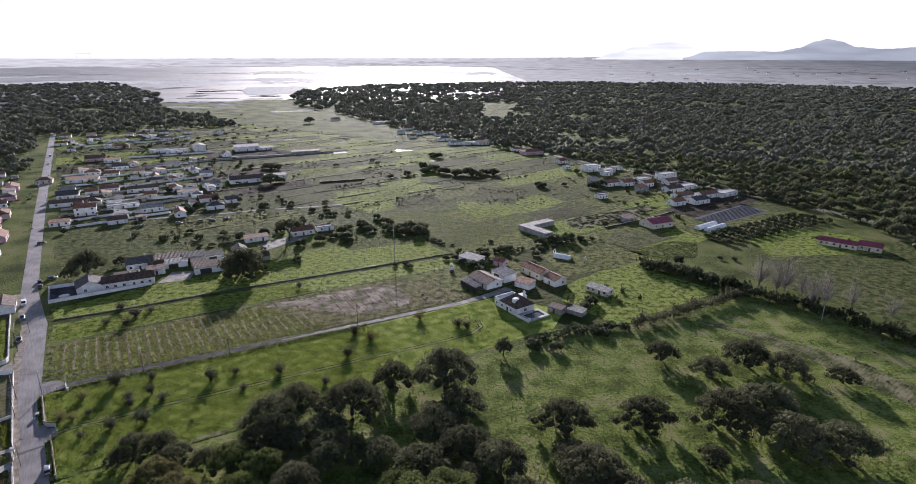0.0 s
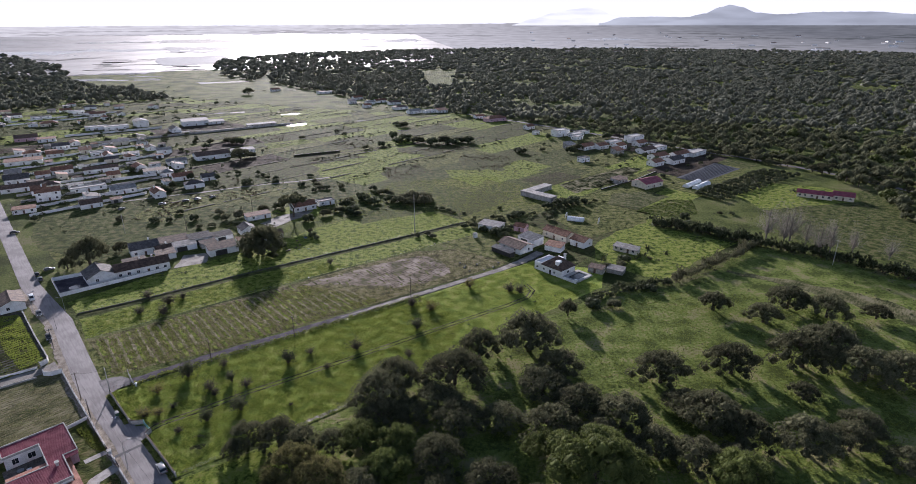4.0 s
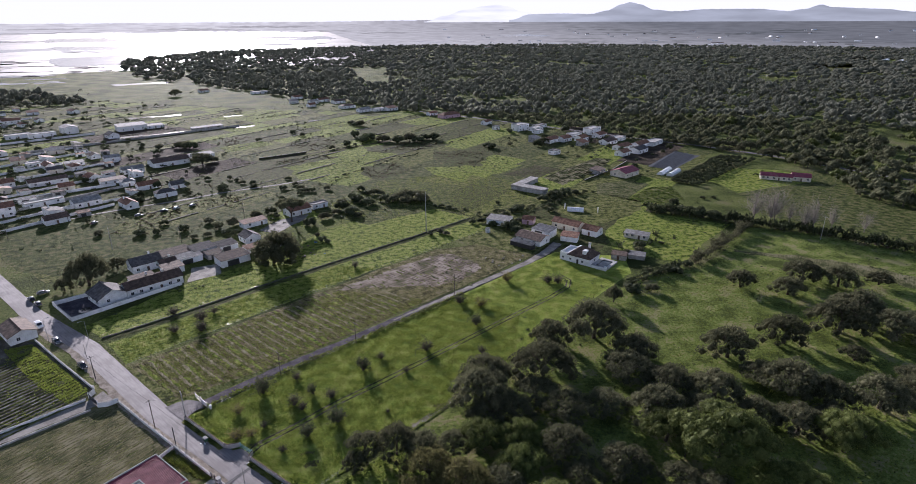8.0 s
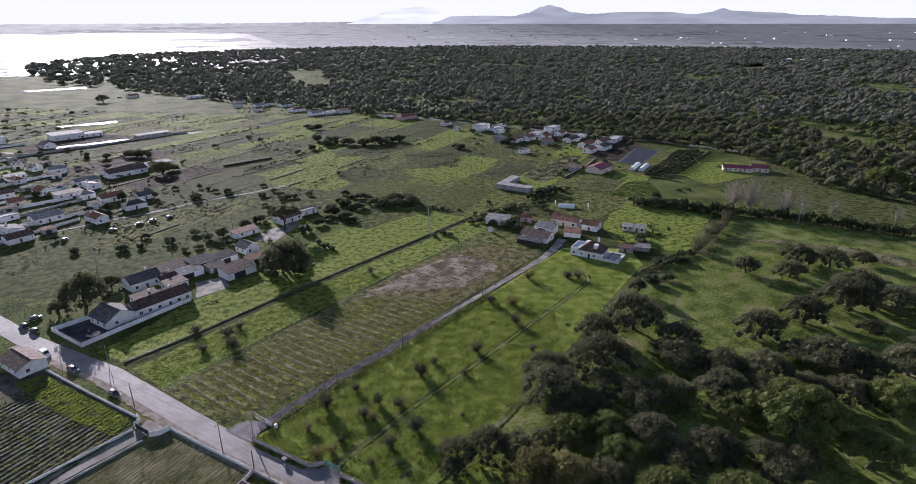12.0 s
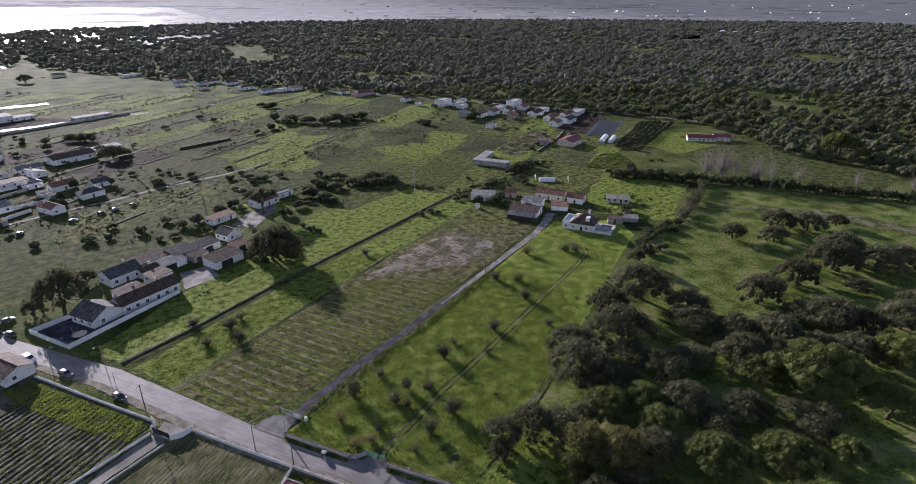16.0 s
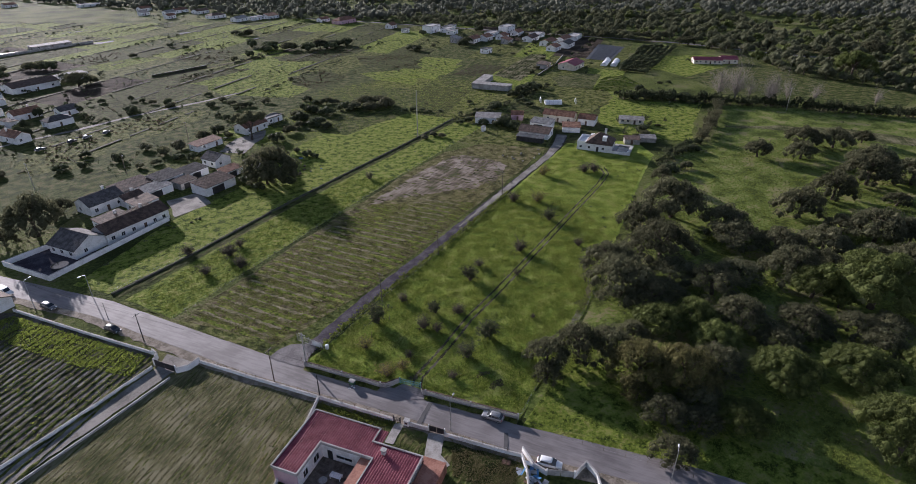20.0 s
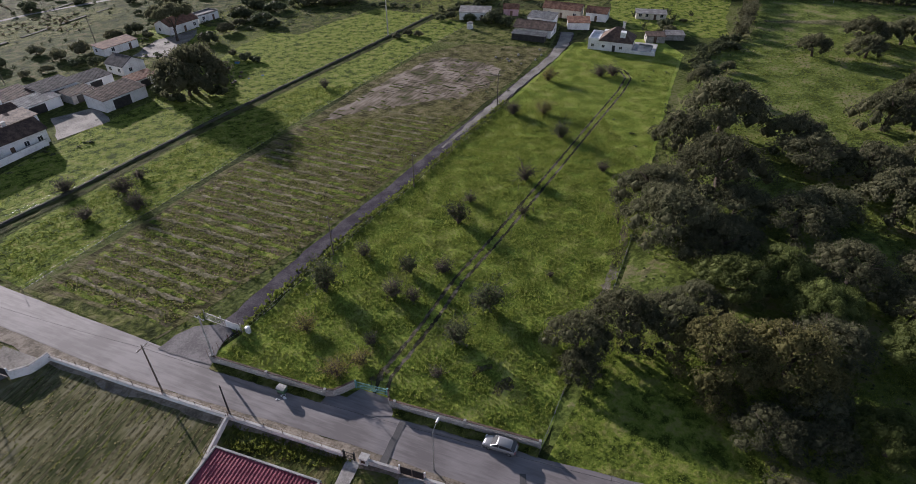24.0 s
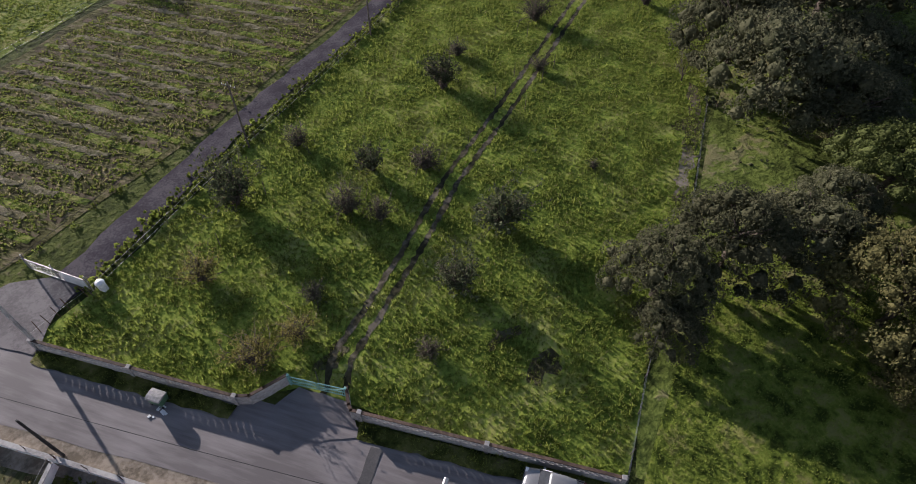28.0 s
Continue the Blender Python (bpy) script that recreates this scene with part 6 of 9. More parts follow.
def window_part(parent, m, w, h, near):
    """A window lying in a wall: frame, pane and sill."""
    key = (w, h)
    if key not in window_cache:
        fr = Form()
        fr.box(-w / 2 - 0.07, -0.05, -0.07, -w / 2, 0.07, h + 0.07).box(w / 2, -0.05, -0.07, w / 2 + 0.07, 0.07, h + 0.07)
        fr.box(-w / 2, -0.05, h, w / 2, 0.07, h + 0.07).box(-w / 2, -0.05, -0.07, w / 2, 0.07, 0).box(-0.03, -0.05, 0, 0.03, 0.05, h)
        fm = fr.mesh("window")
        fix_normals(fm)
        fm.materials.append(WHITE)
        pm = Form().box(-w / 2, -0.05, 0, w / 2, 0.025, h).mesh("pane")
        pm.materials.append(GLASS)
        window_cache[key] = (fm, pm)
    fm, pm = window_cache[key]
    wnd = part("window", fm, None, parent, m=m)
    part("pane", pm, None, wnd)
    return wnd


def roof_form(kind, L, W, h, rh, e):
    """Roof over a box L by W: gable and hip have their ridge along x; thickness 0.16."""
    x, y, t = L / 2 + e, W / 2 + e, 0.16
    k = rh * e / (W / 2)
    fo = Form()
    if kind == "gable":
        for sgn in (-1, 1):
            q = [(-x, sgn * y, h - k), (x, sgn * y, h - k), (x, 0, h + rh), (-x, 0, h + rh)]
            fo.add(q + [(a, b, c + t) for a, b, c in q], [(0, 1, 2, 3), (7, 6, 5, 4), (0, 4, 5, 1), (1, 5, 6, 2), (3, 2, 6, 7), (0, 3, 7, 4)])
    elif kind == "hip":
        r = max(0.3, L / 2 - W / 2)
        b = [(-x, -y, h), (x, -y, h), (x, y, h), (-x, y, h)]
        c = [(p[0], p[1], h + t) for p in b]
        fo.add(b + c + [(-r, 0, h + rh + t), (r, 0, h + rh + t)], [(3, 2, 1, 0), (0, 1, 5, 4), (1, 2, 6, 5), (2, 3, 7, 6), (3, 0, 4, 7), (4, 5, 9, 8), (6, 7, 8, 9), (5, 6, 9), (7, 4, 8)])
    elif kind == "shed":
        q = [(-x, -y, h - 0.1), (x, -y, h - 0.1), (x, y, h + rh), (-x, y, h + rh)]
        fo.add(q + [(a, b, c + t) for a, b, c in q], [(0, 1, 2, 3), (7, 6, 5, 4), (0, 4, 5, 1), (1, 5, 6, 2), (2, 6, 7, 3), (3, 7, 4, 0)])
    else:
        fo.box(-x + e, -y + e, h - 0.12, x - e, y - e, h)
        for a in (((-x, -y), (x, -y + 0.25)), ((-x, y - 0.25), (x, y)), ((-x, -y + 0.25), (-x + 0.25, y - 0.25)), ((x - 0.25, -y + 0.25), (x, y - 0.25))):
            fo.box(a[0][0], a[0][1], h - 0.05, a[1][0], a[1][1], h + 0.4)
    return fo


def house(x, y, turn, L, W, h, kind="gable", rh=1.7, wall=WHITE, tile=TERRA, label="white village house with a clay tile roof", wins=3, door=True, chimney=False, eave=0.35, name="house", group="village houses", gable_wall=None, near=False):
    t = thing(name, x, y, 0, turn, label, "house" if name == "house" else "outbuilding" if name in ("shed", "barn", "garage", "hut") else "building", group)
    fo = Form()
    if kind == "gable":
        fo.side([(-W / 2, 0), (W / 2, 0), (W / 2, h), (0, h + rh), (-W / 2, h)], -L / 2, L / 2)
    elif kind == "shed":
        fo.side([(-W / 2, 0), (W / 2, 0), (W / 2, h + rh - 0.05), (-W / 2, h - 0.05)], -L / 2, L / 2)
    else:
        fo.box(-L / 2, -W / 2, 0, L / 2, W / 2, h - 0.13)
    part("wall", fo, wall, t)
    part("roof", roof_form(kind, L, W, h, rh, eave if kind != "flat" else 0.05), tile, t)
    if kind == "gable":
        part("ridge", Form().tube([(-L / 2 - eave, 0, h + rh + 0.12), (L / 2 + eave, 0, h + rh + 0.12)], [0.14, 0.14], 6), tile, t)
    rr = random.Random(int(x * 7 + y * 3))
    for side in (-1, 1):
        for i in range(wins):
            px = (i + 0.5) / wins * L - L / 2 + rr.uniform(-0.3, 0.3)
            if door and side == -1 and i == wins // 2:
                part("door", Form().box(px - 0.48, -W / 2 - 0.06, 0, px + 0.48, -W / 2 + 0.02, 2.05), DOOR, t)
                continue
            m = pose(px, side * W / 2, 1.05, 0, 0, 0 if side == 1 else 180)
            window_part(t, m, 1.1, 1.15, near)
            if h > 5:
                window_part(t, pose(px, side * W / 2, 3.9, 0, 0, 0 if side == 1 else 180), 1.1, 1.15, near)
    if wins:
        for side in (-1, 1):
            window_part(t, pose(side * L / 2, W * 0.18, 1.05, 0, 0, -90 * side), 1.0, 1.1, near)
    if chimney:
        c = part("chimney", Form().box(L * 0.22 - 0.35, W * 0.15 - 0.35, h, L * 0.22 + 0.35, W * 0.15 + 0.35, h + rh + 0.9), WHITE, t)
        part("cap", Form().box(L * 0.22 - 0.45, W * 0.15 - 0.45, h + rh + 0.9, L * 0.22 + 0.45, W * 0.15 + 0.45, h + rh + 1.02), CONCRETE, c)
    return t


def fibre_shed(x, y, turn, L, W, h, rh=0.5, tile=FIBRE, wall=GREYWALL, label="low shed with a fibre-cement roof", group="sheds"):
    """A lean-to with a ribbed sheet roof and a dark panel that paints one open bay's shade."""
    t = thing("shed", x, y, 0, turn, label, "shed", group)
    part("wall", Form().side([(-W / 2, 0), (W / 2, 0), (W / 2, h + rh - 0.08), (-W / 2, h - 0.08)], -L / 2, L / 2), wall, t)
    part("roof", corrugated(-L / 2 - 0.3, L / 2 + 0.3, -W / 2 - 0.3, W / 2 + 0.3, h, h + rh, 0.6, 0.05), tile, t)
    # dark panel on the solid wall stands in for the shade inside
    part("doorway", Form().box(-L * 0.3, -W / 2 - 0.04, 0, L * 0.1, -W / 2 + 0.02, h * 0.8), IRON, t, "flat dark panel for the shade in an open doorway")
    return t


def corrugated(x0, x1, y0, y1, z0, z1, period=0.45, amp=0.045):
    """A ribbed sheet whose ribs run along y."""
    n = int((x1 - x0) / period)
    xs, hs = [], []
    for i in range(n):
        b = x0 + i * (x1 - x0) / n
        w = (x1 - x0) / n
        xs += [b, b + w * 0.35, b + w * 0.5, b + w * 0.85]
        hs += [0, 0, amp * 2, amp * 2]
    xs.append(x1)
    hs.append(0)
    v = [(x, y0, z0 + h) for x, h in zip(xs, hs)] + [(x, y1, z1 + h) for x, h in zip(xs, hs)]
    k = len(xs)
    v += [(x, y0, z0 - 0.05) for x in xs] + [(x, y1, z1 - 0.05) for x in xs]
    f = [(i, i + 1, k + i + 1, k + i) for i in range(k - 1)] + [(2 * k + i, 3 * k + i, 3 * k + i + 1, 2 * k + i + 1) for i in range(k - 1)]
    f += [(i, 2 * k + i, 2 * k + i + 1, i + 1) for i in range(k - 1)] + [(k + i, k + i + 1, 3 * k + i + 1, 3 * k + i) for i in range(k - 1)]
    return Form().add(v, f)


def garden_wall(pts, h, w, mat, label, name="garden_wall", cap=None, kind="structure"):
    """A wall along a line, with a coping a little wider than itself."""
    fo, co = Form(), Form()
    for a, b in zip(pts, pts[1:]):
        a3, b3 = Vector((*a, h / 2)), Vector((*b, h / 2))
        d = (b3 - a3).normalized() * w / 2
        fo.beam(a3 - d, b3 + d, w, h)
        co.beam(a3 - d + Vector((0, 0, h / 2 + 0.03)), b3 + d + Vector((0, 0, h / 2 + 0.03)), w + 0.08, 0.06)
    ob = part(name, fo, mat, None)
    tagged(ob, label, "wall", "", kind)
    part("coping", co, cap or CONCRETE, ob)
    return ob


# -- the courtyard house with a red steel roof, beside the road --
ch = thing("courtyard_house", -133.8, 139.0, 0, -53.3, "pink and white single-storey courtyard house with a red ribbed steel roof", "house")
part("wall", Form().box(0.15, -13.6, 0, 4.95, -0.15, 3.55).box(5.0, -6.2, 0, 13.6, -0.15, 3.5), PINK, ch, "pink painted outer wall")
part("wall", Form().box(15.35, -14.5, 0, 23.2, -3.2, 3.6).box(4.9, -13.55, 0, 5.02, -6.25, 3.5).box(5.02, -6.3, 0, 13.0, -6.18, 3.5), WHITE, ch, "white courtyard wall")
part("roof", corrugated(0.1, 15.4, -6.3, -0.1, 3.6, 3.75), REDROOF, ch)
part("roof", corrugated(0.1, 5.0, -13.7, -6.3, 3.62, 3.6), REDROOF, ch)
part("roof", corrugated(15.45, 23.3, -14.5, -3.1, 3.85, 3.7), REDROOF, ch)
for x0, y0, x1, y1 in [(-0.05, -0.12, 13.7, 0.1), (-0.1, -13.8, 0.12, -0.12), (0.12, -13.85, 5.1, -13.65), (4.95, -13.65, 5.2, -6.2), (5.2, -6.5, 15.5, -6.28), (13.6, -3.2, 13.85, 0.1), (13.85, -3.2, 23.4, -2.95), (23.2, -14.6, 23.45, -3.2), (15.3, -14.6, 15.5, -6.5)]:
    part("parapet", Form().box(x0, y0, 3.35, x1, y1, 3.98), CONCRETE, ch, "pale concrete roof edge")
part("terrace", Form().box(13.1, -14.4, 0, 15.28, -6.55, 3.3), TERRACE, ch, "red tiled terrace strip")
part("terrace", Form().box(23.5, -13.0, 0, 27.2, -2.4, 2.7).box(13.9, -2.9, 0, 27.2, -1.9, 2.6), TERRACE, ch, "red tiled terrace by the gate")
part("courtyard_floor", Form().box(5.05, -14.5, 0.02, 13.0, -6.35, 0.12), WOOD, ch, "dark boarded courtyard floor")
chm = part("chimney", Form().box(16.4, -5.1, 3.6, 17.1, -4.5, 4.7), CONCRETE, ch)
part("cap", Form().box(16.25, -5.25, 4.75, 17.25, -4.35, 4.85).box(16.35, -5.15, 4.7, 16.45, -5.05, 4.76), CONCRETE, chm)
for px, py, rot, w in [(5.06, -8.2, -90, 1.5), (5.06, -11.5, -90, 1.2), (9.6, -6.34, 180, 3.2)]:
    window_part(ch, pose(px, py, 1.0, 0, 0, rot), w, 1.5 if w < 2 else 0.7, True)
part("door", Form().box(6.2, -6.36, 0.1, 7.2, -6.28, 2.2), IRON, ch)
part("solar_tank", Form().tube([(24.2, -9.6, 3.1), (26.2, -9.6, 3.1)], [0.32, 0.32], 12), STEEL, ch, "steel solar water tank on the terrace")
part("solar_panel", Form().add([(24.2, -9.9, 2.75), (26.2, -9.9, 2.75), (26.2, -11.8, 2.72), (24.2, -11.8, 2.72), (24.2, -9.9, 3.1), (26.2, -9.9, 3.1), (26.2, -11.8, 2.8), (24.2, -11.8, 2.8)], [(0, 1, 2, 3), (7, 6, 5, 4), (0, 4, 5, 1), (1, 5, 6, 2), (2, 6, 7, 3), (3, 7, 4, 0)]), GLASS, ch)
tb = thing("patio_table", -133.8 + 0.597 * 9.8 - 0.802 * 9.6, 139.0 - 0.802 * 9.8 - 0.597 * 9.6, 0.12, -53.3, "white patio table in the courtyard", "table")
part("tabletop", Form().box(-1.1, -0.55, 0.7, 1.1, 0.55, 0.76), WHITE, tb, bevel=0.02)
for a in (-0.95, 0.95):
    for b in (-0.42, 0.42):
        part("leg", Form().box(a - 0.04, b - 0.04, 0, a + 0.04, b + 0.04, 0.7), WHITE, tb)
rt = thing("round_table", -133.8 + 0.597 * 8.2 - 0.802 * 11.2, 139.0 - 0.802 * 8.2 - 0.597 * 11.2, 0.12, 0, "dark round patio table", "table")
part("tabletop", Form().tube([(0, 0, 0.68), (0, 0, 0.75)], [0.75, 0.75], 20), GREYWALL, rt)
part("pedestal", Form().tube([(0, 0, 0), (0, 0, 0.06), (0, 0, 0.1), (0, 0, 0.68)], [0.35, 0.35, 0.08, 0.06], 10), IRON, rt)
for pts, mat in [([(-120.6, 130.6), (-124.6, 127.4)], PAVING), ([(-116.0, 124.6), (-119.4, 120.4), (-119.2, 117.0)], PAVING)]:
    ob = part("garden_path", strip_mesh("garden_path", pts, 1.7 if len(pts) == 2 else 3.0, mat, 0.11, 0.05, 1.0, 5), None, None)
    tagged(ob, "pale paved garden path to the house", "path", "", "structure")

# -- the white farmhouse with a pool at the end of the lane --
ph = thing("farmhouse", 16.2, 228.0, 0, -55.9, "white farmhouse with a steep brown hipped roof and flat terrace", "house")
part("wall", Form().box(0, 0, 0, 14.4, 9.8, 3.2).box(3.6, 9.8, 0, 7.0, 12.2, 3.9), WHITE, ph)
part("terrace_parapet", Form().box(0, 0, 3.2, 3.6, 0.25, 3.9).box(0, 9.55, 3.2, 3.6, 9.8, 3.9).box(0, 0.25, 3.2, 0.25, 9.55, 3.9), WHITE, ph)
rfm = Form()
x0, x1, y0, y1, zr = 3.5, 14.8, -0.4, 10.2, 3.25
rfm.add([(x0, y0, zr), (x1, y0, zr), (x1, y1, zr), (x0, y1, zr), (x0, y0, zr + 0.18), (x1, y0, zr + 0.18), (x1, y1, zr + 0.18), (x0, y1, zr + 0.18), (8.3, 4.9, zr + 3.9), (9.6, 4.9, zr + 3.9)], [(3, 2, 1, 0), (0, 1, 5, 4), (1, 2, 6, 5), (2, 3, 7, 6), (3, 0, 4, 7), (4, 5, 9, 8), (6, 7, 8, 9), (5, 6, 9), (7, 4, 8)])
part("roof", rfm, BROWNROOF, ph, "steep brown tiled roof")
part("dormer", Form().box(10.2, 1.2, 4.0, 11.9, 3.6, 6.3), WHITE, ph)
pc = part("chimney", Form().box(9.9, 7.2, 4.6, 10.7, 8.0, 7.9), WHITE, ph)
part("cap", Form().box(9.75, 7.05, 7.9, 10.85, 8.15, 8.05), CONCRETE, pc)
for px in (1.6, 5.2, 11.0):
    window_part(ph, pose(px, 0, 1.1, 0, 0, 180), 0.9, 0.9, True)
part("door", Form().box(8.2, -0.06, 0, 9.2, 0.02, 2.1), IRON, ph)
window_part(ph, pose(14.4, 5.0, 1.1, 0, 0, -90), 1.4, 1.2, True)
dk = part("pool_deck", Form().box(14.5, 0.3, 0, 22.2, 2.2, 0.7).box(14.5, 2.2, 0, 16.2, 11.8, 0.7).box(20.9, 2.2, 0, 22.2, 11.8, 0.7).box(16.2, 10.4, 0, 20.9, 11.8, 0.7), CONCRETE, ph, "pale raised pool deck")
part("front_wall", Form().box(14.4, 0, 0, 22.4, 0.25, 1.2), WHITE, ph)
part("pool_lining", Form().box(16.2, 2.2, 0, 20.9, 10.4, 0.12), BLUEPLASTIC, dk, "blue pool lining")
part("pool_water", Form().box(16.2, 2.2, 0.12, 20.9, 10.4, 0.42), WATER, dk, "still dark pool water")
part("pool_house", Form().box(21.0, 0.6, 0.7, 22.0, 1.5, 1.6), WHITE, ph, "small white pump box")
# farm barns round the lane's end
house(13.5, 252.0, -55.9, 13.5, 9.0, 3.0, "gable", 1.5, WHITE, BROWNROOF, "farm barn with a sagging brown tiled roof", 2, True, False, 0.6, "barn", "farm barns")
fibre_shed(22.5, 258.5, -55.9, 10, 7.5, 3.6, 0.6, FIBRE, WHITE, "farm shed with a patched grey sheet roof", "farm barns")
# closed walls in dark iron colour imitate the shade under an open front
fibre_shed(6.2, 247.2, -55.9, 12, 3.0, 2.2, 0.5, FIBRE, IRON, "lean-to with a pale sheet roof, dark walls for its shaded open front", "farm barns")
house(38.5, 264.0, -57.0, 15, 7.0, 3.4, "gable", 1.6, CREAM, TERRA, "long farm building with an orange tiled roof", 3, True, False, 0.4, "barn", "farm barns")
house(46.2, 252.6, -57.0, 8, 7.0, 3.2, "gable", 1.4, WHITE, TERRA, "white farm shed with a red tiled roof", 1, True, False, 0.4, "barn", "farm barns")
house(31.6, 248.4, -40.0, 8, 5.5, 2.6, "shed", 0.8, WHITE, TERRA, "white open shelter with a clay tile roof", 0, True, False, 0.3, "garage", "farm barns")
house(7.5, 281.5, -40.0, 12, 7, 3.0, "shed", 0.6, WHITE, FIBRE, "small white house with a grey sheet roof", 2, True, False, 0.3, "house", "farm barns")
house(22.5, 277.5, -40.0, 6, 5, 2.8, "gable", 1.2, PINK, TERRA, "little hut with a red tiled roof", 1, True, False, 0.3, "hut", "farm barns")
house(41.8, 220.5, -40.0, 6.5, 4, 2.4, "shed", 0.4, STONE, BROWNROOF, "low stone hut beside the pool", 1, True, False, 0.2, "hut", "farm barns")
house(50.0, 219.0, -40.0, 7, 4.5, 1.9, "shed", 0.3, STONE, FIBRE, "low round-ended stone pen", 0, False, False, 0.2, "hut", "farm barns")
house(64.5, 241.5, -46.0, 11.5, 4.5, 2.3, "shed", 0.5, CREAM, FIBRE, "long low pigsty with a sheet roof", 4, True, False, 0.3, "hut", "farm barns")
house(-3.0, 270.5, 20.0, 1.8, 1.6, 2.0, "flat", 0, WHITE, CONCRETE, "small white pump hut by the fence", 0, True, False, 0.1, "hut", "farm barns")

# -- the long white house with its walled yard, by the road --
house(-168.3, 243.6, 124.1, 11, 10.5, 3.0, "gable", 2.6, WHITE, SLATE, "white house with a dark grey gabled roof and cream gable", 3, True, False, 0.45, near=True)
house(-153.4, 249.4, 28.0, 21, 7.5, 3.5, "gable", 1.9, WHITE, BROWNROOF, "long low white house with a brown tiled roof", 6, True, True, 0.4, near=True)
house(-158.5, 255.5, 28.0, 9, 6, 2.7, "shed", 0.5, WHITE, BROWNROOF, "low annexe with a brown roof", 2, True, True, 0.3)
house(-160.5, 272.5, 28.0, 12, 8.5, 3.5, "gable", 2.2, WHITE, SLATE, "tall white gabled house with a dark roof", 3, True, True, 0.35)
house(-148.5, 264.5, 28.0, 8, 6, 2.8, "shed", 0.4, WHITE, BROWNROOF, "garage with a dark open door", 1, True, False, 0.3, "garage")
fibre_shed(-150.0, 281.5, 28.0, 13, 8, 3.0, 0.6, BROWNROOF, GREYWALL, "shed with a weathered brown roof", "yard sheds")
fibre_shed(-138.5, 283.5, 28.0, 10, 8, 3.3, 0.5, SLATE, WHITE, "shed with a grey sheet roof", "yard sheds")
fibre_shed(-128.5, 286.0, 28.0, 9, 7, 2.9, 0.5, SLATE, WHITE, "shed with a pale sheet roof", "yard sheds")
fibre_shed(-124.5, 268.5, 28.0, 13, 8, 3.2, 0.8, BROWNROOF, WHITE, "open yard shed with a mixed sheet roof", "yard sheds")
house(-118.0, 294.0, 118.0, 8, 7.5, 3.0, "gable", 2.0, WHITE, SLATE, "small white gabled house with a slate roof", 2, True, False, 0.3)
house(-104.0, 285.0, 28.0, 9, 6, 2.5, "gable", 1.2, GREYWALL, BROWNROOF, "ramshackle hut with a tiled roof", 1, True, False, 0.3, "hut")
fibre_shed(-150.5, 256.8, 28.0, 9, 4.5, 2.6, 0.4, BROWNROOF, WHITE, "low lean-to with a brown sheet roof", "yard sheds")
fibre_shed(-143.6, 274.6, 28.0, 11, 6, 2.8, 0.5, FIBRE, WHITE, "low shed with a mottled grey sheet roof", "yard sheds")
fibre_shed(-133.0, 277.0, 28.0, 7, 5, 2.5, 0.4, BROWNROOF, GREYWALL, "small open shed with a rusty brown roof", "yard sheds")
fibre_shed(-116.0, 279.5, 28.0, 8, 5, 2.5, 0.4, TERRA, WHITE, "small shed with a clay tile roof", "yard sheds")
house(-151.5, 271.0, 28.0, 7, 5.5, 2.7, "gable", 1.2, WHITE, BROWNROOF, "small white annexe with a brown roof", 1, True, True, 0.3)
sheet("yard", [(-141, 250.5), (-128.5, 255.5), (-130, 268), (-141, 266)], GRAVEL_PALE, 0.09, "pale paved farmyard", 0.3, 3, "yard")
sheet("front_yard", [(-186, 243), (-176.3, 228.3), (-163, 237), (-173.6, 250)], GRAVEL, 0.09, "paved front yard behind the white wall", 0.1, 3, "yard")
garden_wall([(-174.5, 249.0), (-187.0, 243.4), (-176.2, 227.2), (-143.0, 249.0)], 1.6, 0.25, WHITE, "white rendered garden wall round a yard", "garden_wall")
pl = thing("paddling_pool", -173.5, 233.5, 0.09, 0, "round dark above-ground pool in the yard", "pool")
part("rim", Form().tube([(0, 0, 0), (0, 0, 0.9), (0, 0, 0.95)], [2.3, 2.3, 2.35], 24), IRON, pl)
part("water_surface", Form().tube([(0, 0, 0.955), (0, 0, 0.97)], [2.15, 2.15], 24), GLASS, pl)
house(-117.0, 318.0, 28.0, 13, 5.5, 2.6, "shed", 0.5, WHITE, TERRA, "white garage row with a red roof", 2, True, False, 0.3, "garage")
house(-94.0, 331.5, 28.0, 13, 8, 3.2, "gable", 1.8, WHITE, TERRA, "white house under a large umbrella pine", 3, True, True, 0.35)
house(-82.0, 339.5, 28.0, 10, 5, 2.8, "flat", 0, WHITE, FIBRE, "white flat-roofed annexe beside a house", 2, True, False, 0.3)
house(-190.5, 221.0, 124.0, 12, 8, 3.0, "gable", 1.6, WHITE, BROWNROOF, "white roadside house with a brown tiled roof", 3, True, False, 0.4)
sheet("yard", [(-106, 300), (-92, 318), (-88, 328), (-104, 322), (-114, 308)], GRAVEL_PALE, 0.10, "pale dusty farmyard", 0.6, 4, "yard")

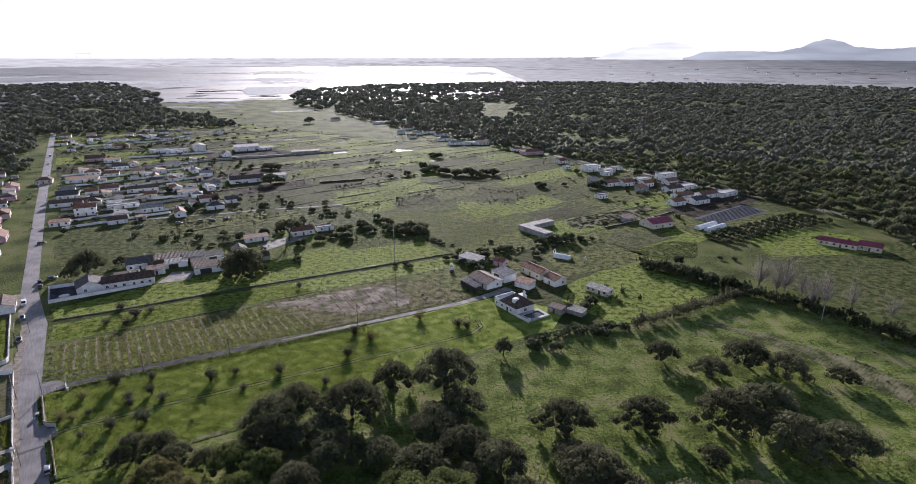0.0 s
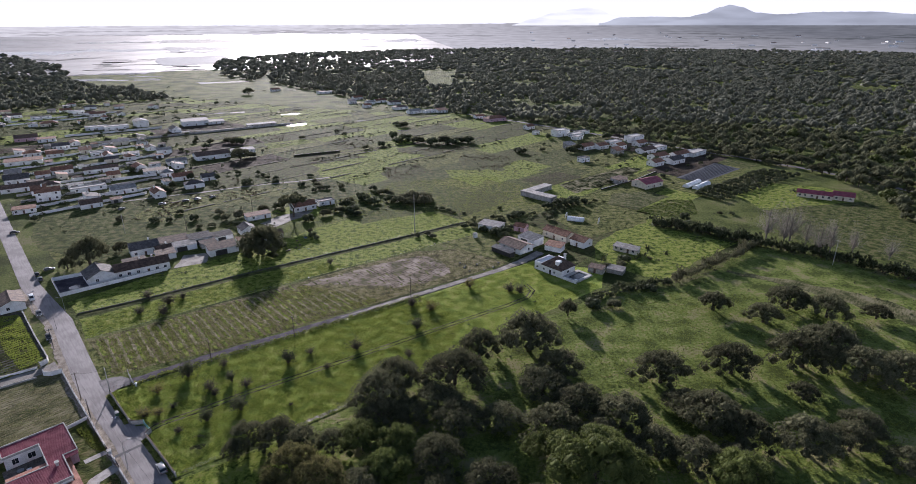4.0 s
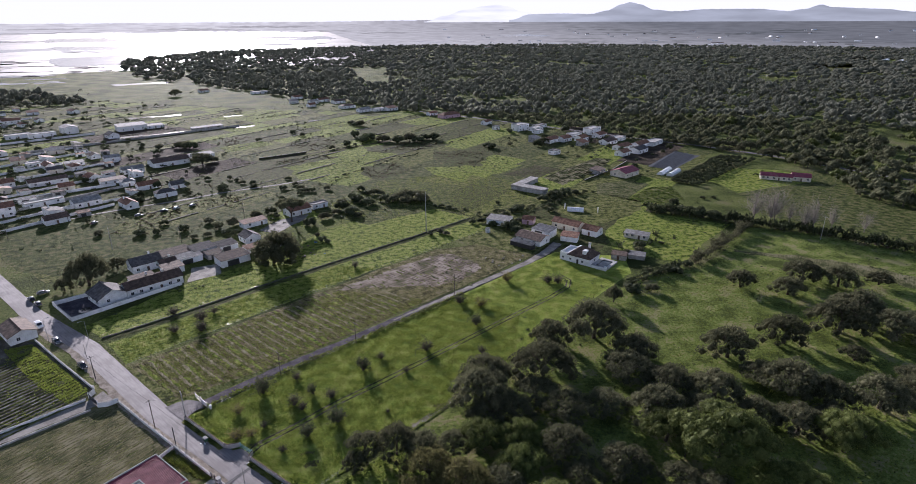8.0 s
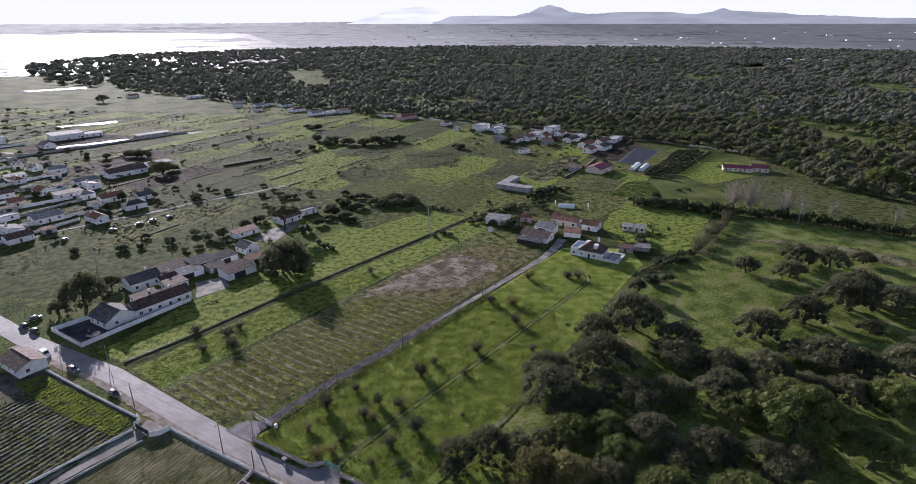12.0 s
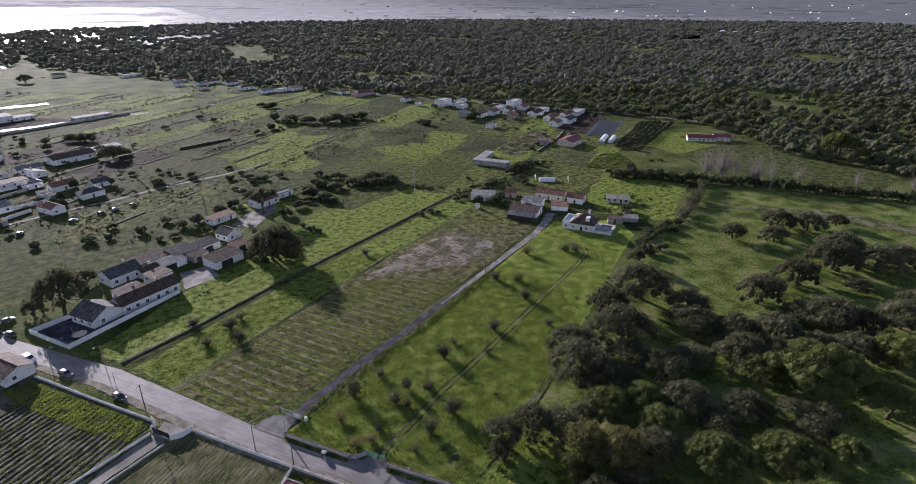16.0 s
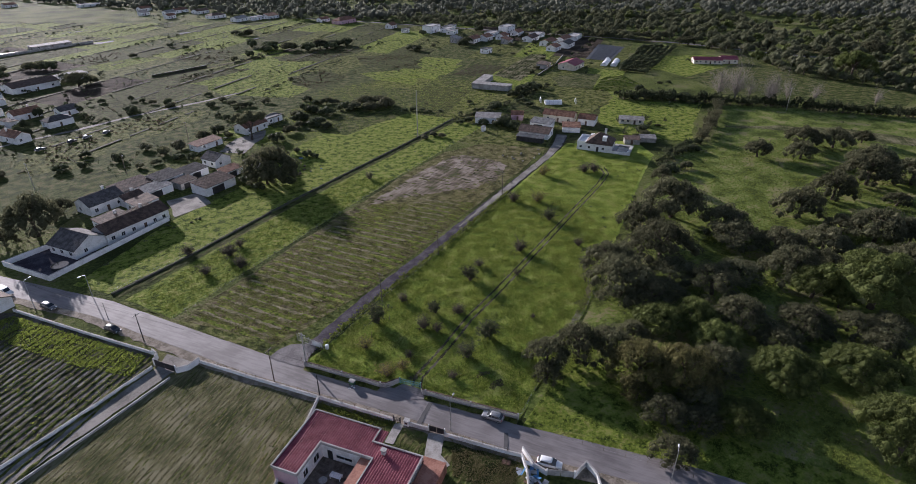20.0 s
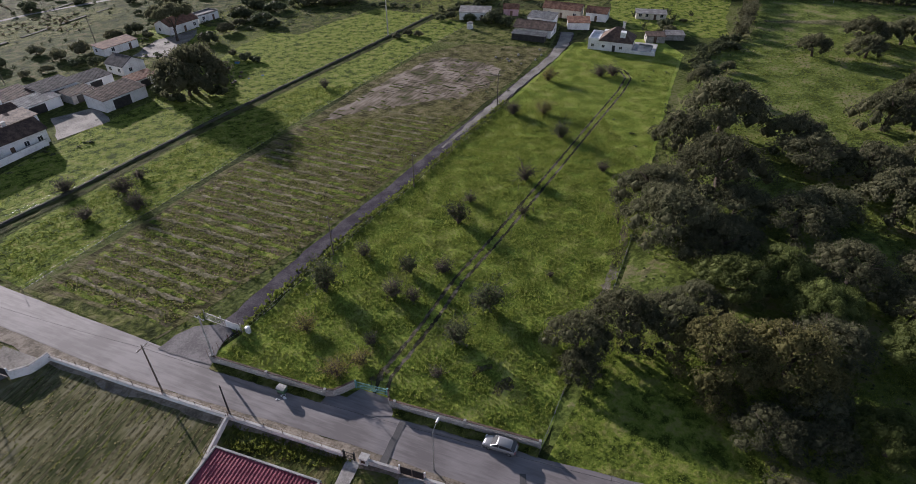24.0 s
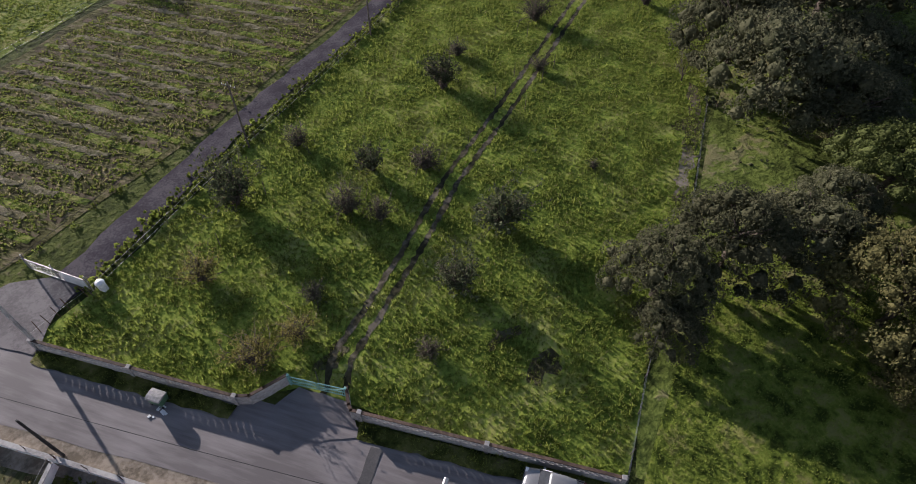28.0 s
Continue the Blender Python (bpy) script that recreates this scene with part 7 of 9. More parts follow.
# ---- village and hamlet houses ----
house(-251, 375, 28, 13, 9, 5.6, "gable", 1.8, WHITE, TERRA, "two-storey white house with a tiled roof", 3, True, True)
house(-251, 348, 25, 11, 6, 2.8, "shed", 0.5, WHITE, TERRA, "white village house with a clay tile roof", 3, True, False)
house(-277, 400, 28, 26, 8, 3, "gable", 1.6, WHITE, BROWNROOF, "white village house with a weathered brown tile roof", 3, True, False)
house(-212, 385, 32, 14, 9, 3.2, "gable", 1.8, WHITE, FIBRE, "white hall with a pale gabled roof", 3, True, False)
house(-236, 393, 32, 20, 6, 2.8, "flat", 0, WHITE, CONCRETE, "white village house with a flat concrete roof", 3, True, False)
house(-293, 421, 28, 14, 10, 3.4, "gable", 2.6, WHITE, SLATE, "white village house with a dark grey roof", 3, True, False)
house(-276, 446, 28, 13, 9, 3.2, "gable", 1.8, WHITE, TERRA, "white village house with a clay tile roof", 3, True, True)
house(-250, 446, 28, 22, 8, 3.1, "gable", 1.3, WHITE, BROWNROOF, "white village house with a weathered brown tile roof", 3, True, False)
house(-209, 435, 28, 15, 7, 2.9, "shed", 0.5, WHITE, BROWNROOF, "white village house with a weathered brown tile roof", 3, True, False)
house(-224, 447, 128, 9, 8, 3.2, "gable", 2.0, WHITE, TERRA, "white village house with a clay tile roof", 3, True, False)
house(-203, 464, 25, 14, 8, 3.1, "gable", 1.6, WHITE, FIBRE, "white village house with a pale sheet roof", 3, True, False)
house(-182, 484, 28, 26, 14, 3.6, "gable", 2.0, WHITE, BROWNROOF, "large farm hall with a brown roof", 3, True, False)
house(-161, 500, 28, 18, 8, 3, "shed", 0.6, WHITE, FIBRE, "white village house with a pale sheet roof", 3, True, False)
house(-320, 482, 25, 24, 10, 3.2, "shed", 0.8, WHITE, TERRA, "white village house with a clay tile roof", 3, True, False)
house(-309, 506, 25, 12, 8, 3.2, "gable", 1.8, WHITE, TERRA, "white village house with a clay tile roof", 3, True, False)
house(-329, 511, 28, 12, 8, 3.2, "hip", 1.8, WHITE, TERRA, "white village house with a clay tile roof", 3, True, False)
house(-276, 508, 28, 14, 7, 2.9, "flat", 0, WHITE, CONCRETE, "white village house with a flat concrete roof", 3, True, False)
house(-249, 500, 25, 12, 6, 2.8, "shed", 0.5, WHITE, FIBRE, "white village house with a pale sheet roof", 3, True, False)
house(-321, 541, 28, 13, 9, 3.2, "gable", 1.8, WHITE, SLATE, "white village house with a dark grey roof", 3, True, False)
house(-371, 585, 28, 18, 11, 3.4, "gable", 2.4, PINK, BROWNROOF, "pink village house with a weathered brown tile roof", 3, True, False)
house(-350, 578, 25, 14, 8, 3, "shed", 0.6, WHITE, TERRA, "white village house with a clay tile roof", 3, True, False)
house(-296, 657, 121, 17, 12, 6, "gable", 1.6, WHITE, FIBRE, "tall white warehouse with a pale roof", 3, True, False)
house(-314, 640, 28, 22, 9, 3.8, "flat", 0, WHITE, CONCRETE, "white village house with a flat concrete roof", 3, True, False)
house(-333, 640, 28, 20, 9, 3.6, "flat", 0, WHITE, CONCRETE, "white village house with a flat concrete roof", 3, True, False)
house(-242, 658, 25, 26, 14, 5, "shed", 1.0, WHITE, FIBRE, "white warehouse with a bright sheet roof", 3, True, False)
house(-250, 617, 121, 12, 9, 3.2, "gable", 2.4, WHITE, SLATE, "white village house with a dark grey roof", 3, True, False)
house(-222, 664, 25, 16, 9, 3, "shed", 0.6, WHITE, FIBRE, "white village house with a pale sheet roof", 3, True, False)
house(-393, 672, 28, 16, 9, 3.2, "hip", 2.2, CREAM, TERRA, "cream village house with a clay tile roof", 3, True, False)
house(-516, 760, 25, 13, 9, 3.2, "gable", 1.8, WHITE, TERRA, "white village house with a clay tile roof", 3, True, False)
house(-465, 740, 32, 18, 9, 3.2, "gable", 1.6, WHITE, BROWNROOF, "white village house with a weathered brown tile roof", 3, True, False)
house(-429, 729, 28, 20, 7, 2.6, "flat", 0, WHITE, FIBRE, "white village house with a pale sheet roof", 3, True, False)
house(-406, 763, 28, 16, 9, 4, "flat", 0, WHITE, CONCRETE, "white village house with a flat concrete roof", 3, True, False)
house(-374, 742, 28, 16, 9, 3.2, "gable", 1.7, WHITE, TERRA, "white village house with a clay tile roof", 3, True, False)
house(-332, 803, 128, 14, 9, 3.2, "gable", 1.8, WHITE, TERRA, "white village house with a clay tile roof", 3, True, False)
house(-170, 640, 25, 30, 7, 2.6, "shed", 0.4, GREYWALL, FIBRE, "long low grey poultry shed", 3, True, False)
house(-257, 548, 28, 9, 4, 2.6, "flat", 0, WHITE, FIBRE, "white village house with a pale sheet roof", 3, True, False)
house(-356, 449, 124, 15, 9, 3.2, "gable", 1.9, PINK, TERRA, "pink village house with a clay tile roof", 3, True, True)
house(-334, 416, 124, 12, 9, 3.2, "hip", 1.9, PINK, BROWNROOF, "pink village house with a weathered brown tile roof", 3, True, True)
house(-324, 393, 32, 10, 9, 3.2, "gable", 1.9, WHITE, TERRA, "white village house with a clay tile roof", 3, True, True)
house(-302, 367, 124, 15, 9, 3.2, "hip", 1.9, CREAM, TERRA, "cream village house with a clay tile roof", 3, True, True)
house(-280, 330, 121, 15, 8, 3.2, "gable", 1.9, CREAM, TERRA, "cream village house with a clay tile roof", 3, True, True)
house(-297, 351, 25, 10, 9, 3.2, "gable", 1.9, PINK, TERRA, "pink village house with a clay tile roof", 3, True, True)
house(-249, 287, 28, 10, 8, 3.2, "hip", 1.9, WHITE, BROWNROOF, "white village house with a weathered brown tile roof", 3, True, True)
house(-232, 261, 25, 12, 8, 3.2, "gable", 1.9, CREAM, TERRA, "cream village house with a clay tile roof", 3, True, True)
house(-266, 317, 121, 15, 8, 3.2, "gable", 1.9, PINK, TERRA, "pink village house with a clay tile roof", 3, True, True)
house(-348, 475, 25, 12, 8, 3.2, "hip", 1.9, CREAM, TERRA, "cream village house with a clay tile roof", 3, True, True)
house(-74, 860, 28, 14, 9, 3.2, "gable", 1.8, WHITE, TERRA, "white village house with a clay tile roof", 3, True, False)
house(-56, 803, 32, 12, 8, 3.2, "gable", 1.8, WHITE, FIBRE, "white village house with a pale sheet roof", 3, True, False)
house(-42, 820, 25, 16, 9, 3.2, "gable", 1.8, WHITE, TERRA, "white village house with a clay tile roof", 3, True, False)
house(-24, 798, 28, 16, 10, 3.2, "gable", 1.8, WHITE, BROWNROOF, "white village house with a weathered brown tile roof", 3, True, False)
house(-18, 749, 25, 18, 11, 3.2, "hip", 1.8, WHITE, BROWNROOF, "white village house with a weathered brown tile roof", 3, True, False)
house(-3, 710, 32, 16, 9, 3.2, "gable", 1.8, WHITE, FIBRE, "white village house with a pale sheet roof", 3, True, False)
house(15, 711, 28, 15, 8, 3.2, "flat", 0, WHITE, CONCRETE, "white village house with a flat concrete roof", 3, True, False)
house(31, 712, 25, 14, 8, 3.2, "shed", 1.8, WHITE, TERRA, "white village house with a clay tile roof", 3, True, False)
house(-103, 947, 28, 18, 9, 3.2, "flat", 0, WHITE, CONCRETE, "white village house with a flat concrete roof", 3, True, False)
house(-126, 944, 25, 24, 9, 3.2, "flat", 0, WHITE, CONCRETE, "white village house with a flat concrete roof", 3, True, False)
house(-208, 990, 28, 14, 9, 3.2, "gable", 1.8, WHITE, TERRA, "white village house with a clay tile roof", 3, True, False)
house(-60, 772, 32, 10, 7, 3.2, "gable", 1.8, WHITE, TERRA, "white village house with a clay tile roof", 3, True, False)
house(-80, 815, 28, 10, 7, 3.2, "shed", 1.8, WHITE, FIBRE, "white village house with a pale sheet roof", 3, True, False)
house(82, 637, 25, 24, 11, 3.6, "hip", 2.6, PINK, TERRA, "pink house with a broad hipped tile roof", 3, True, False)
house(68, 658, 25, 12, 7, 3, "gable", 1.5, WHITE, TERRA, "white village house with a clay tile roof", 3, True, False)
house(126, 538, 25, 15, 10, 6, "flat", 0, WHITE, CONCRETE, "modern white two-storey cube house", 3, True, False)
house(140, 532, 28, 14, 8, 3.2, "flat", 0, WHITE, CONCRETE, "modern white flat-roofed wing", 3, True, False)
house(106, 580, 32, 10, 7, 3.2, "gable", 1.7, WHITE, TERRA, "white village house with a clay tile roof", 3, True, False)
house(105, 549, 28, 6, 5, 3, "flat", 0, WHITE, CONCRETE, "white village house with a flat concrete roof", 3, True, False)
house(150, 545, 32, 16, 7, 3, "flat", 0, WHITE, FIBRE, "white village house with a pale sheet roof", 3, True, False)
house(129, 474, 28, 14, 9, 3.3, "gable", 1.8, WHITE, TERRA, "white village house with a clay tile roof", 3, True, False)
house(142, 475, 28, 12, 9, 3.3, "gable", 1.8, WHITE, TERRA, "white village house with a clay tile roof", 3, True, False)
house(158, 472, 28, 10, 8, 3.3, "gable", 1.8, WHITE, TERRA, "white village house with a clay tile roof", 3, True, False)
house(160, 490, 28, 14, 8, 3.3, "flat", 0, WHITE, CONCRETE, "white village house with a flat concrete roof", 3, True, False)
house(173, 452, 28, 16, 9, 3.3, "gable", 1.8, WHITE, BROWNROOF, "white village house with a weathered brown tile roof", 3, True, False)
house(188, 462, 28, 16, 8, 3.3, "flat", 0, WHITE, CONCRETE, "white village house with a flat concrete roof", 3, True, False)
house(172, 428, 28, 16, 9, 3.3, "gable", 1.8, WHITE, TERRA, "white village house with a clay tile roof", 3, True, False)
house(178, 414, 28, 15, 10, 3.3, "gable", 1.8, WHITE, SLATE, "white village house with a dark grey roof", 3, True, False)
house(209, 438, 32, 20, 9, 3.3, "flat", 0, WHITE, CONCRETE, "white village house with a flat concrete roof", 3, True, False)
house(192, 432, 28, 18, 8, 3.3, "gable", 1.8, WHITE, TERRA, "white village house with a clay tile roof", 3, True, False)
house(110, 428, 25, 8, 6, 3.3, "flat", 0, WHITE, FIBRE, "white village house with a pale sheet roof", 3, True, False)
house(116, 480, 28, 9, 7, 3.3, "shed", 1.8, GREYWALL, FIBRE, "grey village house with a pale sheet roof", 3, True, False)
house(148, 452, 28, 9, 7, 3.3, "shed", 1.8, GREYWALL, TERRA, "grey village house with a clay tile roof", 3, True, False)
house(127, 352, 25, 17, 12, 3.4, "gable", 2.0, CREAM, REDROOF, "low house with a bright red roof", 3, True, False)
house(112, 363, 32, 10, 7, 2.8, "shed", 0.6, GREYWALL, BROWNROOF, "grey village house with a weathered brown tile roof", 3, True, False)
house(217.5, 311.5, -40, 19, 7.5, 2.8, "gable", 1.4, CREAM, REDROOF, "long white house with a dark red roof", 6, True, False)
house(231.5, 304.5, -40, 11, 9, 3.0, "gable", 1.6, CREAM, REDROOF, "house wing with a dark red roof", 3, True, False)
house(184, 500, 28, 17, 9, 5.6, "flat", 0, WHITE, CONCRETE, "two-storey white flat-roofed house by the wood", 3, True, False)
house(181, 481, 28, 12, 8, 3.3, "gable", 1.8, WHITE, TERRA, "white village house with a clay tile roof", 3, True, False)
house(136, 518, 28, 9, 7, 3.2, "flat", 0, WHITE, CONCRETE, "modern white flat-roofed wing", 2, True, False)
house(160, 408, 28, 11, 8, 3.2, "gable", 1.6, WHITE, TERRA, "white village house with a clay tile roof", 2, True, False)
# grey L-shaped storage shed in the fields
gs = thing("storage_shed", 47.5, 334, 0, -53, "long low grey concrete storage shed, L-shaped", "shed")
part("wall", Form().box(-11.5, -3, 0, 11.5, 3, 3.0).box(-11.5, 3, 0, -6, 22, 3.0), GREYWALL, gs)
part("roof", Form().box(-11.8, -3.3, 3.0, 11.8, 3.3, 3.2).box(-11.8, 3.3, 3.0, -5.7, 22.3, 3.2), FIBRE, gs)
# plastic tunnels and mulched beds
def tunnel(x, y, turn, L, r, label):
    t = thing("plastic_tunnel", x, y, 0, turn, label, "greenhouse", "plastic tunnels")
    prof = [(r * math.cos(a), r * 1.05 * math.sin(a)) for a in np.linspace(0, math.pi, 13)]
    part("cover", Form().side(prof, -L / 2, L / 2), PLASTIC, t)
    for k in range(5):
        px = -L / 2 + k * L / 4
        part("hoop", Form().tube([(px, 1.02 * p[0], 1.02 * p[1]) for p in prof], [0.04] * 13, 5), STEEL, t)
    return t


def bare_hoop(x, y, turn):
    t = thing("tunnel_hoop", x, y, 0, turn, "bare white tunnel hoop standing in a garden", "hoop", "bare tunnel hoops")
    part("hoop", Form().tube([(0, 1.9 * math.cos(a), 2.6 * math.sin(a)) for a in np.linspace(0, math.pi, 13)], [0.2] * 13, 6), PLASTIC, t)


tunnel(56.0, 289.0, -30, 9, 2.0, "short white plastic tunnel in a kitchen garden")
bare_hoop(53.0, 296.0, -30)
bare_hoop(67.0, 283.5, -30)
tunnel(158.0, 350.0, 36, 20, 2.1, "long white plastic tunnel beside the farm")
tunnel(162.0, 345.0, 36, 19, 2.1, "long white plastic tunnel beside the farm")
sheet("mulched_bed", [(157, 369), (166, 353), (217, 387), (209, 408)], BLACKFILM, 0.1, "bed covered with dark shining mulch film", 0.3, 4)
mf = Form()
for k in range(9):
    a, b = Vector((164.5, 355.5)).lerp(Vector((158.5, 366.5)), k / 8), Vector((214, 388.5)).lerp(Vector((208.5, 405)), k / 8)
    mf.beam((a.x, a.y, 0.2), (b.x, b.y, 0.2), 0.7, 0.25)
part("film_row", mf, BLACKFILM, bpy.data.objects["mulched_bed"])
garden_wall([(93.1, 346), (126.8, 367.0), (150, 386)], 0.9, 0.4, DARKSTONE, "dark plot wall between gardens")
garden_wall([(-117, 478.5), (-81, 492)], 1.3, 0.4, DARKSTONE, "dark overgrown field wall")
garden_wall([(-262, 402), (-206, 428)], 1.8, 0.25, WHITE, "long white plot wall")
garden_wall([(-232, 372), (-190, 392)], 1.6, 0.25, WHITE, "long white plot wall")
garden_wall([(-300, 560), (-140, 645)], 1.8, 0.25, GREYWALL, "long grey plot wall")
garden_wall([(-345, 600), (-270, 640)], 1.8, 0.25, WHITE, "long white plot wall")

# smaller houses, sheds and walls filling the village plots
rv = random.Random(23)
built = [(o.location.x, o.location.y) for o in scene.objects if o.get("group") in ("village houses", "sheds", "yard sheds")]
for zone, count in (((200, 330, 10, 115), 26), ((330, 430, 10, 130), 18), ((560, 650, 10, 150), 12), ((215, 430, -40, -14), 10), ((600, 760, 20, 170), 8)):
    made = 0
    for k in range(400):
        s_, d_ = rv.uniform(zone[0], zone[1]), rv.uniform(zone[2], zone[3])
        x, y = ro(s_, d_)
        if made >= count or any(math.hypot(x - p[0], y - p[1]) < 13 for p in built):
            continue
        built.append((x, y))
        made += 1
        if rv.random() < 0.55:
            house(x, y, rv.choice([28, 28, 124]) + rv.uniform(-4, 4), rv.uniform(8, 13), rv.uniform(6, 8), rv.uniform(2.8, 3.3), rv.choice(["gable", "gable", "hip", "shed"]), rv.uniform(1.3, 1.9), rv.choice([WHITE, WHITE, WHITE, CREAM]), rv.choice([TERRA, BROWNROOF, TERRA, FIBRE, SLATE]), "small village house with a tiled roof", 1, True, rv.random() < 0.4)
        else:
            fibre_shed(x, y, rv.choice([28, 124]), rv.uniform(5, 10), rv.uniform(4, 6), rv.uniform(2.3, 2.8), 0.4, rv.choice([FIBRE, TERRA, BROWNROOF]), rv.choice([WHITE, GREYWALL]), "low yard shed with a sheet roof", "village sheds")
for s_, d0, d1 in [(205, 8, 70), (222, 10, 60), (240, 8, 90), (258, 8, 60), (276, 10, 100), (296, 8, 80), (318, 10, 120), (345, 8, 90), (372, 8, 110), (400, 10, 120), (590, 20, 140), (615, 30, 150)]:
    garden_wall([ro(s_ + 0.1 * d0, d0), ro(s_ + 0.1 * d1, d1)], 1.5, 0.22, rv.choice([WHITE, GREYWALL, WHITE]), "long plot wall in the village")
# beyond the wood: clumps of trees, bright fields and pale buildings of the far plain
clumps = []
rk = random.Random(17)
for k in range(420):
    a, r = radians(rk.uniform(8, 72)), rk.uniform(2000, 2590)
    x, y = r * math.sin(a), r * math.cos(a)
    if noise.noise((x * 0.0022, y * 0.0022, 1.5)) > -0.05 and not in_wood(x, y):
        clumps.append((x, y, rk.uniform(10, 20), rk.uniform(0.4, 0.7)))
for k in range(500):
    a, r = radians(rk.uniform(24, 72)), rk.uniform(1000, 2300)
    x, y = r * math.sin(a), r * math.cos(a)
    clumps.append((x, y, rk.uniform(8, 18), rk.uniform(0.4, 0.7)))
scatter("far_woodland", clumps, far_k, HAZED_LEAF, "scattered tree clumps on the far plain")
for k in range(46):
    a, r = radians(rk.uniform(20, 66)), rk.uniform(1500, 2540)
    x, y = r * math.sin(a), r * math.cos(a)
    w, h = rk.uniform(60, 190), rk.uniform(25, 70)
    sheet("far_field", [(x - w, y - h + w * 0.3), (x + w, y - h - w * 0.3), (x + w, y + h - w * 0.3), (x - w, y + h + w * 0.3)], rk.choice([GRASS_BRIGHT, GRASS, GRASS_DULL, STUBBLE]), 0.4, "far field on the plain", 6, 40)
for x, y, w, h in [(1684, 989, 110, 30), (1520, 1090, 150, 26), (741, 533, 26, 12), (900, 900, 60, 18), (560, 1020, 70, 16), (330, 1180, 80, 16), (20, 1010, 60, 20), (120, 900, 50, 14)]:
    sheet("far_field", [(x - w, y - h + w * 0.3), (x + w, y - h - w * 0.3), (x + w, y + h - w * 0.3), (x - w, y + h + w * 0.3)], GRASS_BRIGHT, 0.3, "bright clearing in the far wood", 6, 20)
FARH = []
for k in range(120):
    x, y, z = far_at(rk.uniform(14, 66), rk.uniform(12, 44))
    L_, W_, H_ = rk.uniform(10, 34), rk.uniform(8, 14), rk.uniform(3, 6)
    t = thing("far_building", x, y, z - 0.5, rk.uniform(0, 180), "pale building far off on the plain", "building", "far buildings")
    part("wall", Form().box(-L_ / 2, -W_ / 2, 0, L_ / 2, W_ / 2, H_), WHITE, t)
    part("roof", roof_form("gable", L_, W_, H_, 2.0, 0.5), rk.choice([TERRA, FIBRE, PLASTIC, BROWNROOF]), t)
for k in range(12):
    x, y = 1450 + rk.uniform(-60, 350), 1180 + rk.uniform(-120, 160)
    t = thing("far_greenhouse", x, y, 0, 28, "long pale greenhouse far off on the plain", "greenhouse", "far greenhouses")
    part("cover", Form().box(-30, -6, 0, 30, 6, 3.0), PLASTIC, t)
    part("roof", roof_form("gable", 60, 12, 3.0, 1.5, 0.2), PLASTIC, t)

# low weeds and bramble clumps strewn over the fields
weed_k = [crown_arrays(231 + i, 2, 8, 0.8, lobe=(0.5, 0.7), core=4) for i in range(3)]
spots = []
for k in range(5200):
    s_, d_ = rk.uniform(60, 620), rk.uniform(12, 460)
    x, y = ro(s_ + 0.1 * d_, d_)
    if d_ < wood_edge(s_) and noise.noise((x * 0.02, y * 0.02, 4.0)) > -0.02:
        r = rk.uniform(0.35, 1.0) * (1.5 if rk.random() < 0.12 else 1)
        spots.append((x, y, r, rk.uniform(0.4, 0.9)))
for k in range(1500):
    x, y = rk.uniform(-60, 240), rk.uniform(120, 330)
    if noise.noise((x * 0.03, y * 0.03, 9.0)) > 0.05 and (y > 150 + 0.62 * x or x > 60) and not (10 < x < 60 and 205 < y < 290):
        spots.append((x, y, rk.uniform(0.3, 0.8), rk.uniform(0.35, 0.8)))
tuft_k = [crown_arrays(251 + i, 1, 7, 0.9, lobe=(0.5, 0.7), core=4, reach=0.1) for i in range(3)]
small = []
for k in range(9000):
    s_, d_ = rk.uniform(60, 620), rk.uniform(12, 460)
    x, y = ro(s_ + 0.1 * d_, d_)
    if d_ < wood_edge(s_) and noise.noise((x * 0.035, y * 0.035, 14.0)) > -0.12:
        small.append((x, y, rk.uniform(0.2, 0.55), rk.uniform(0.4, 0.8)))
for k in range(3600):                     # tussocks of the oak pasture
    x, y = rk.uniform(-75, 150), rk.uniform(85, 215)
    if y < 116 + 0.62 * (x + 101) - 3 and noise.noise((x * 0.05, y * 0.05, 11.0)) > -0.15:
        small.append((x, y, rk.uniform(0.18, 0.42), rk.uniform(0.5, 0.9)))
scatter("field_tussocks", small, tuft_k, BUSH_LEAF, "small dark tussocks strewn over fields and pasture", "weeds")
scatter("field_weeds", spots, weed_k, BUSH_LEAF, "low weed clumps strewn over the fields", "weeds")
brown = []
for q in BROWN:
    xs, ys = [p[0] for p in q], [p[1] for p in q]
    for k in range(int((max(xs) - min(xs)) * (max(ys) - min(ys)) * 0.11)):
        x, y = rk.uniform(min(xs), max(xs)), rk.uniform(min(ys), max(ys))
        odd = sum((a[1] > y) != (b[1] > y) and x < (b[0] - a[0]) * (y - a[1]) / (b[1] - a[1]) + a[0] for a, b in zip(q, q[1:] + q[:1])) % 2
        if odd and noise.noise((x * 0.05, y * 0.05, 2.0)) > -0.15:
            brown.append((x, y, rk.uniform(0.4, 1.1), rk.uniform(0.35, 0.75)))
scatter("brown_weeds", brown, weed_k, BROWN_WEED, "brown dead weeds thick over fallow ground", "weeds")

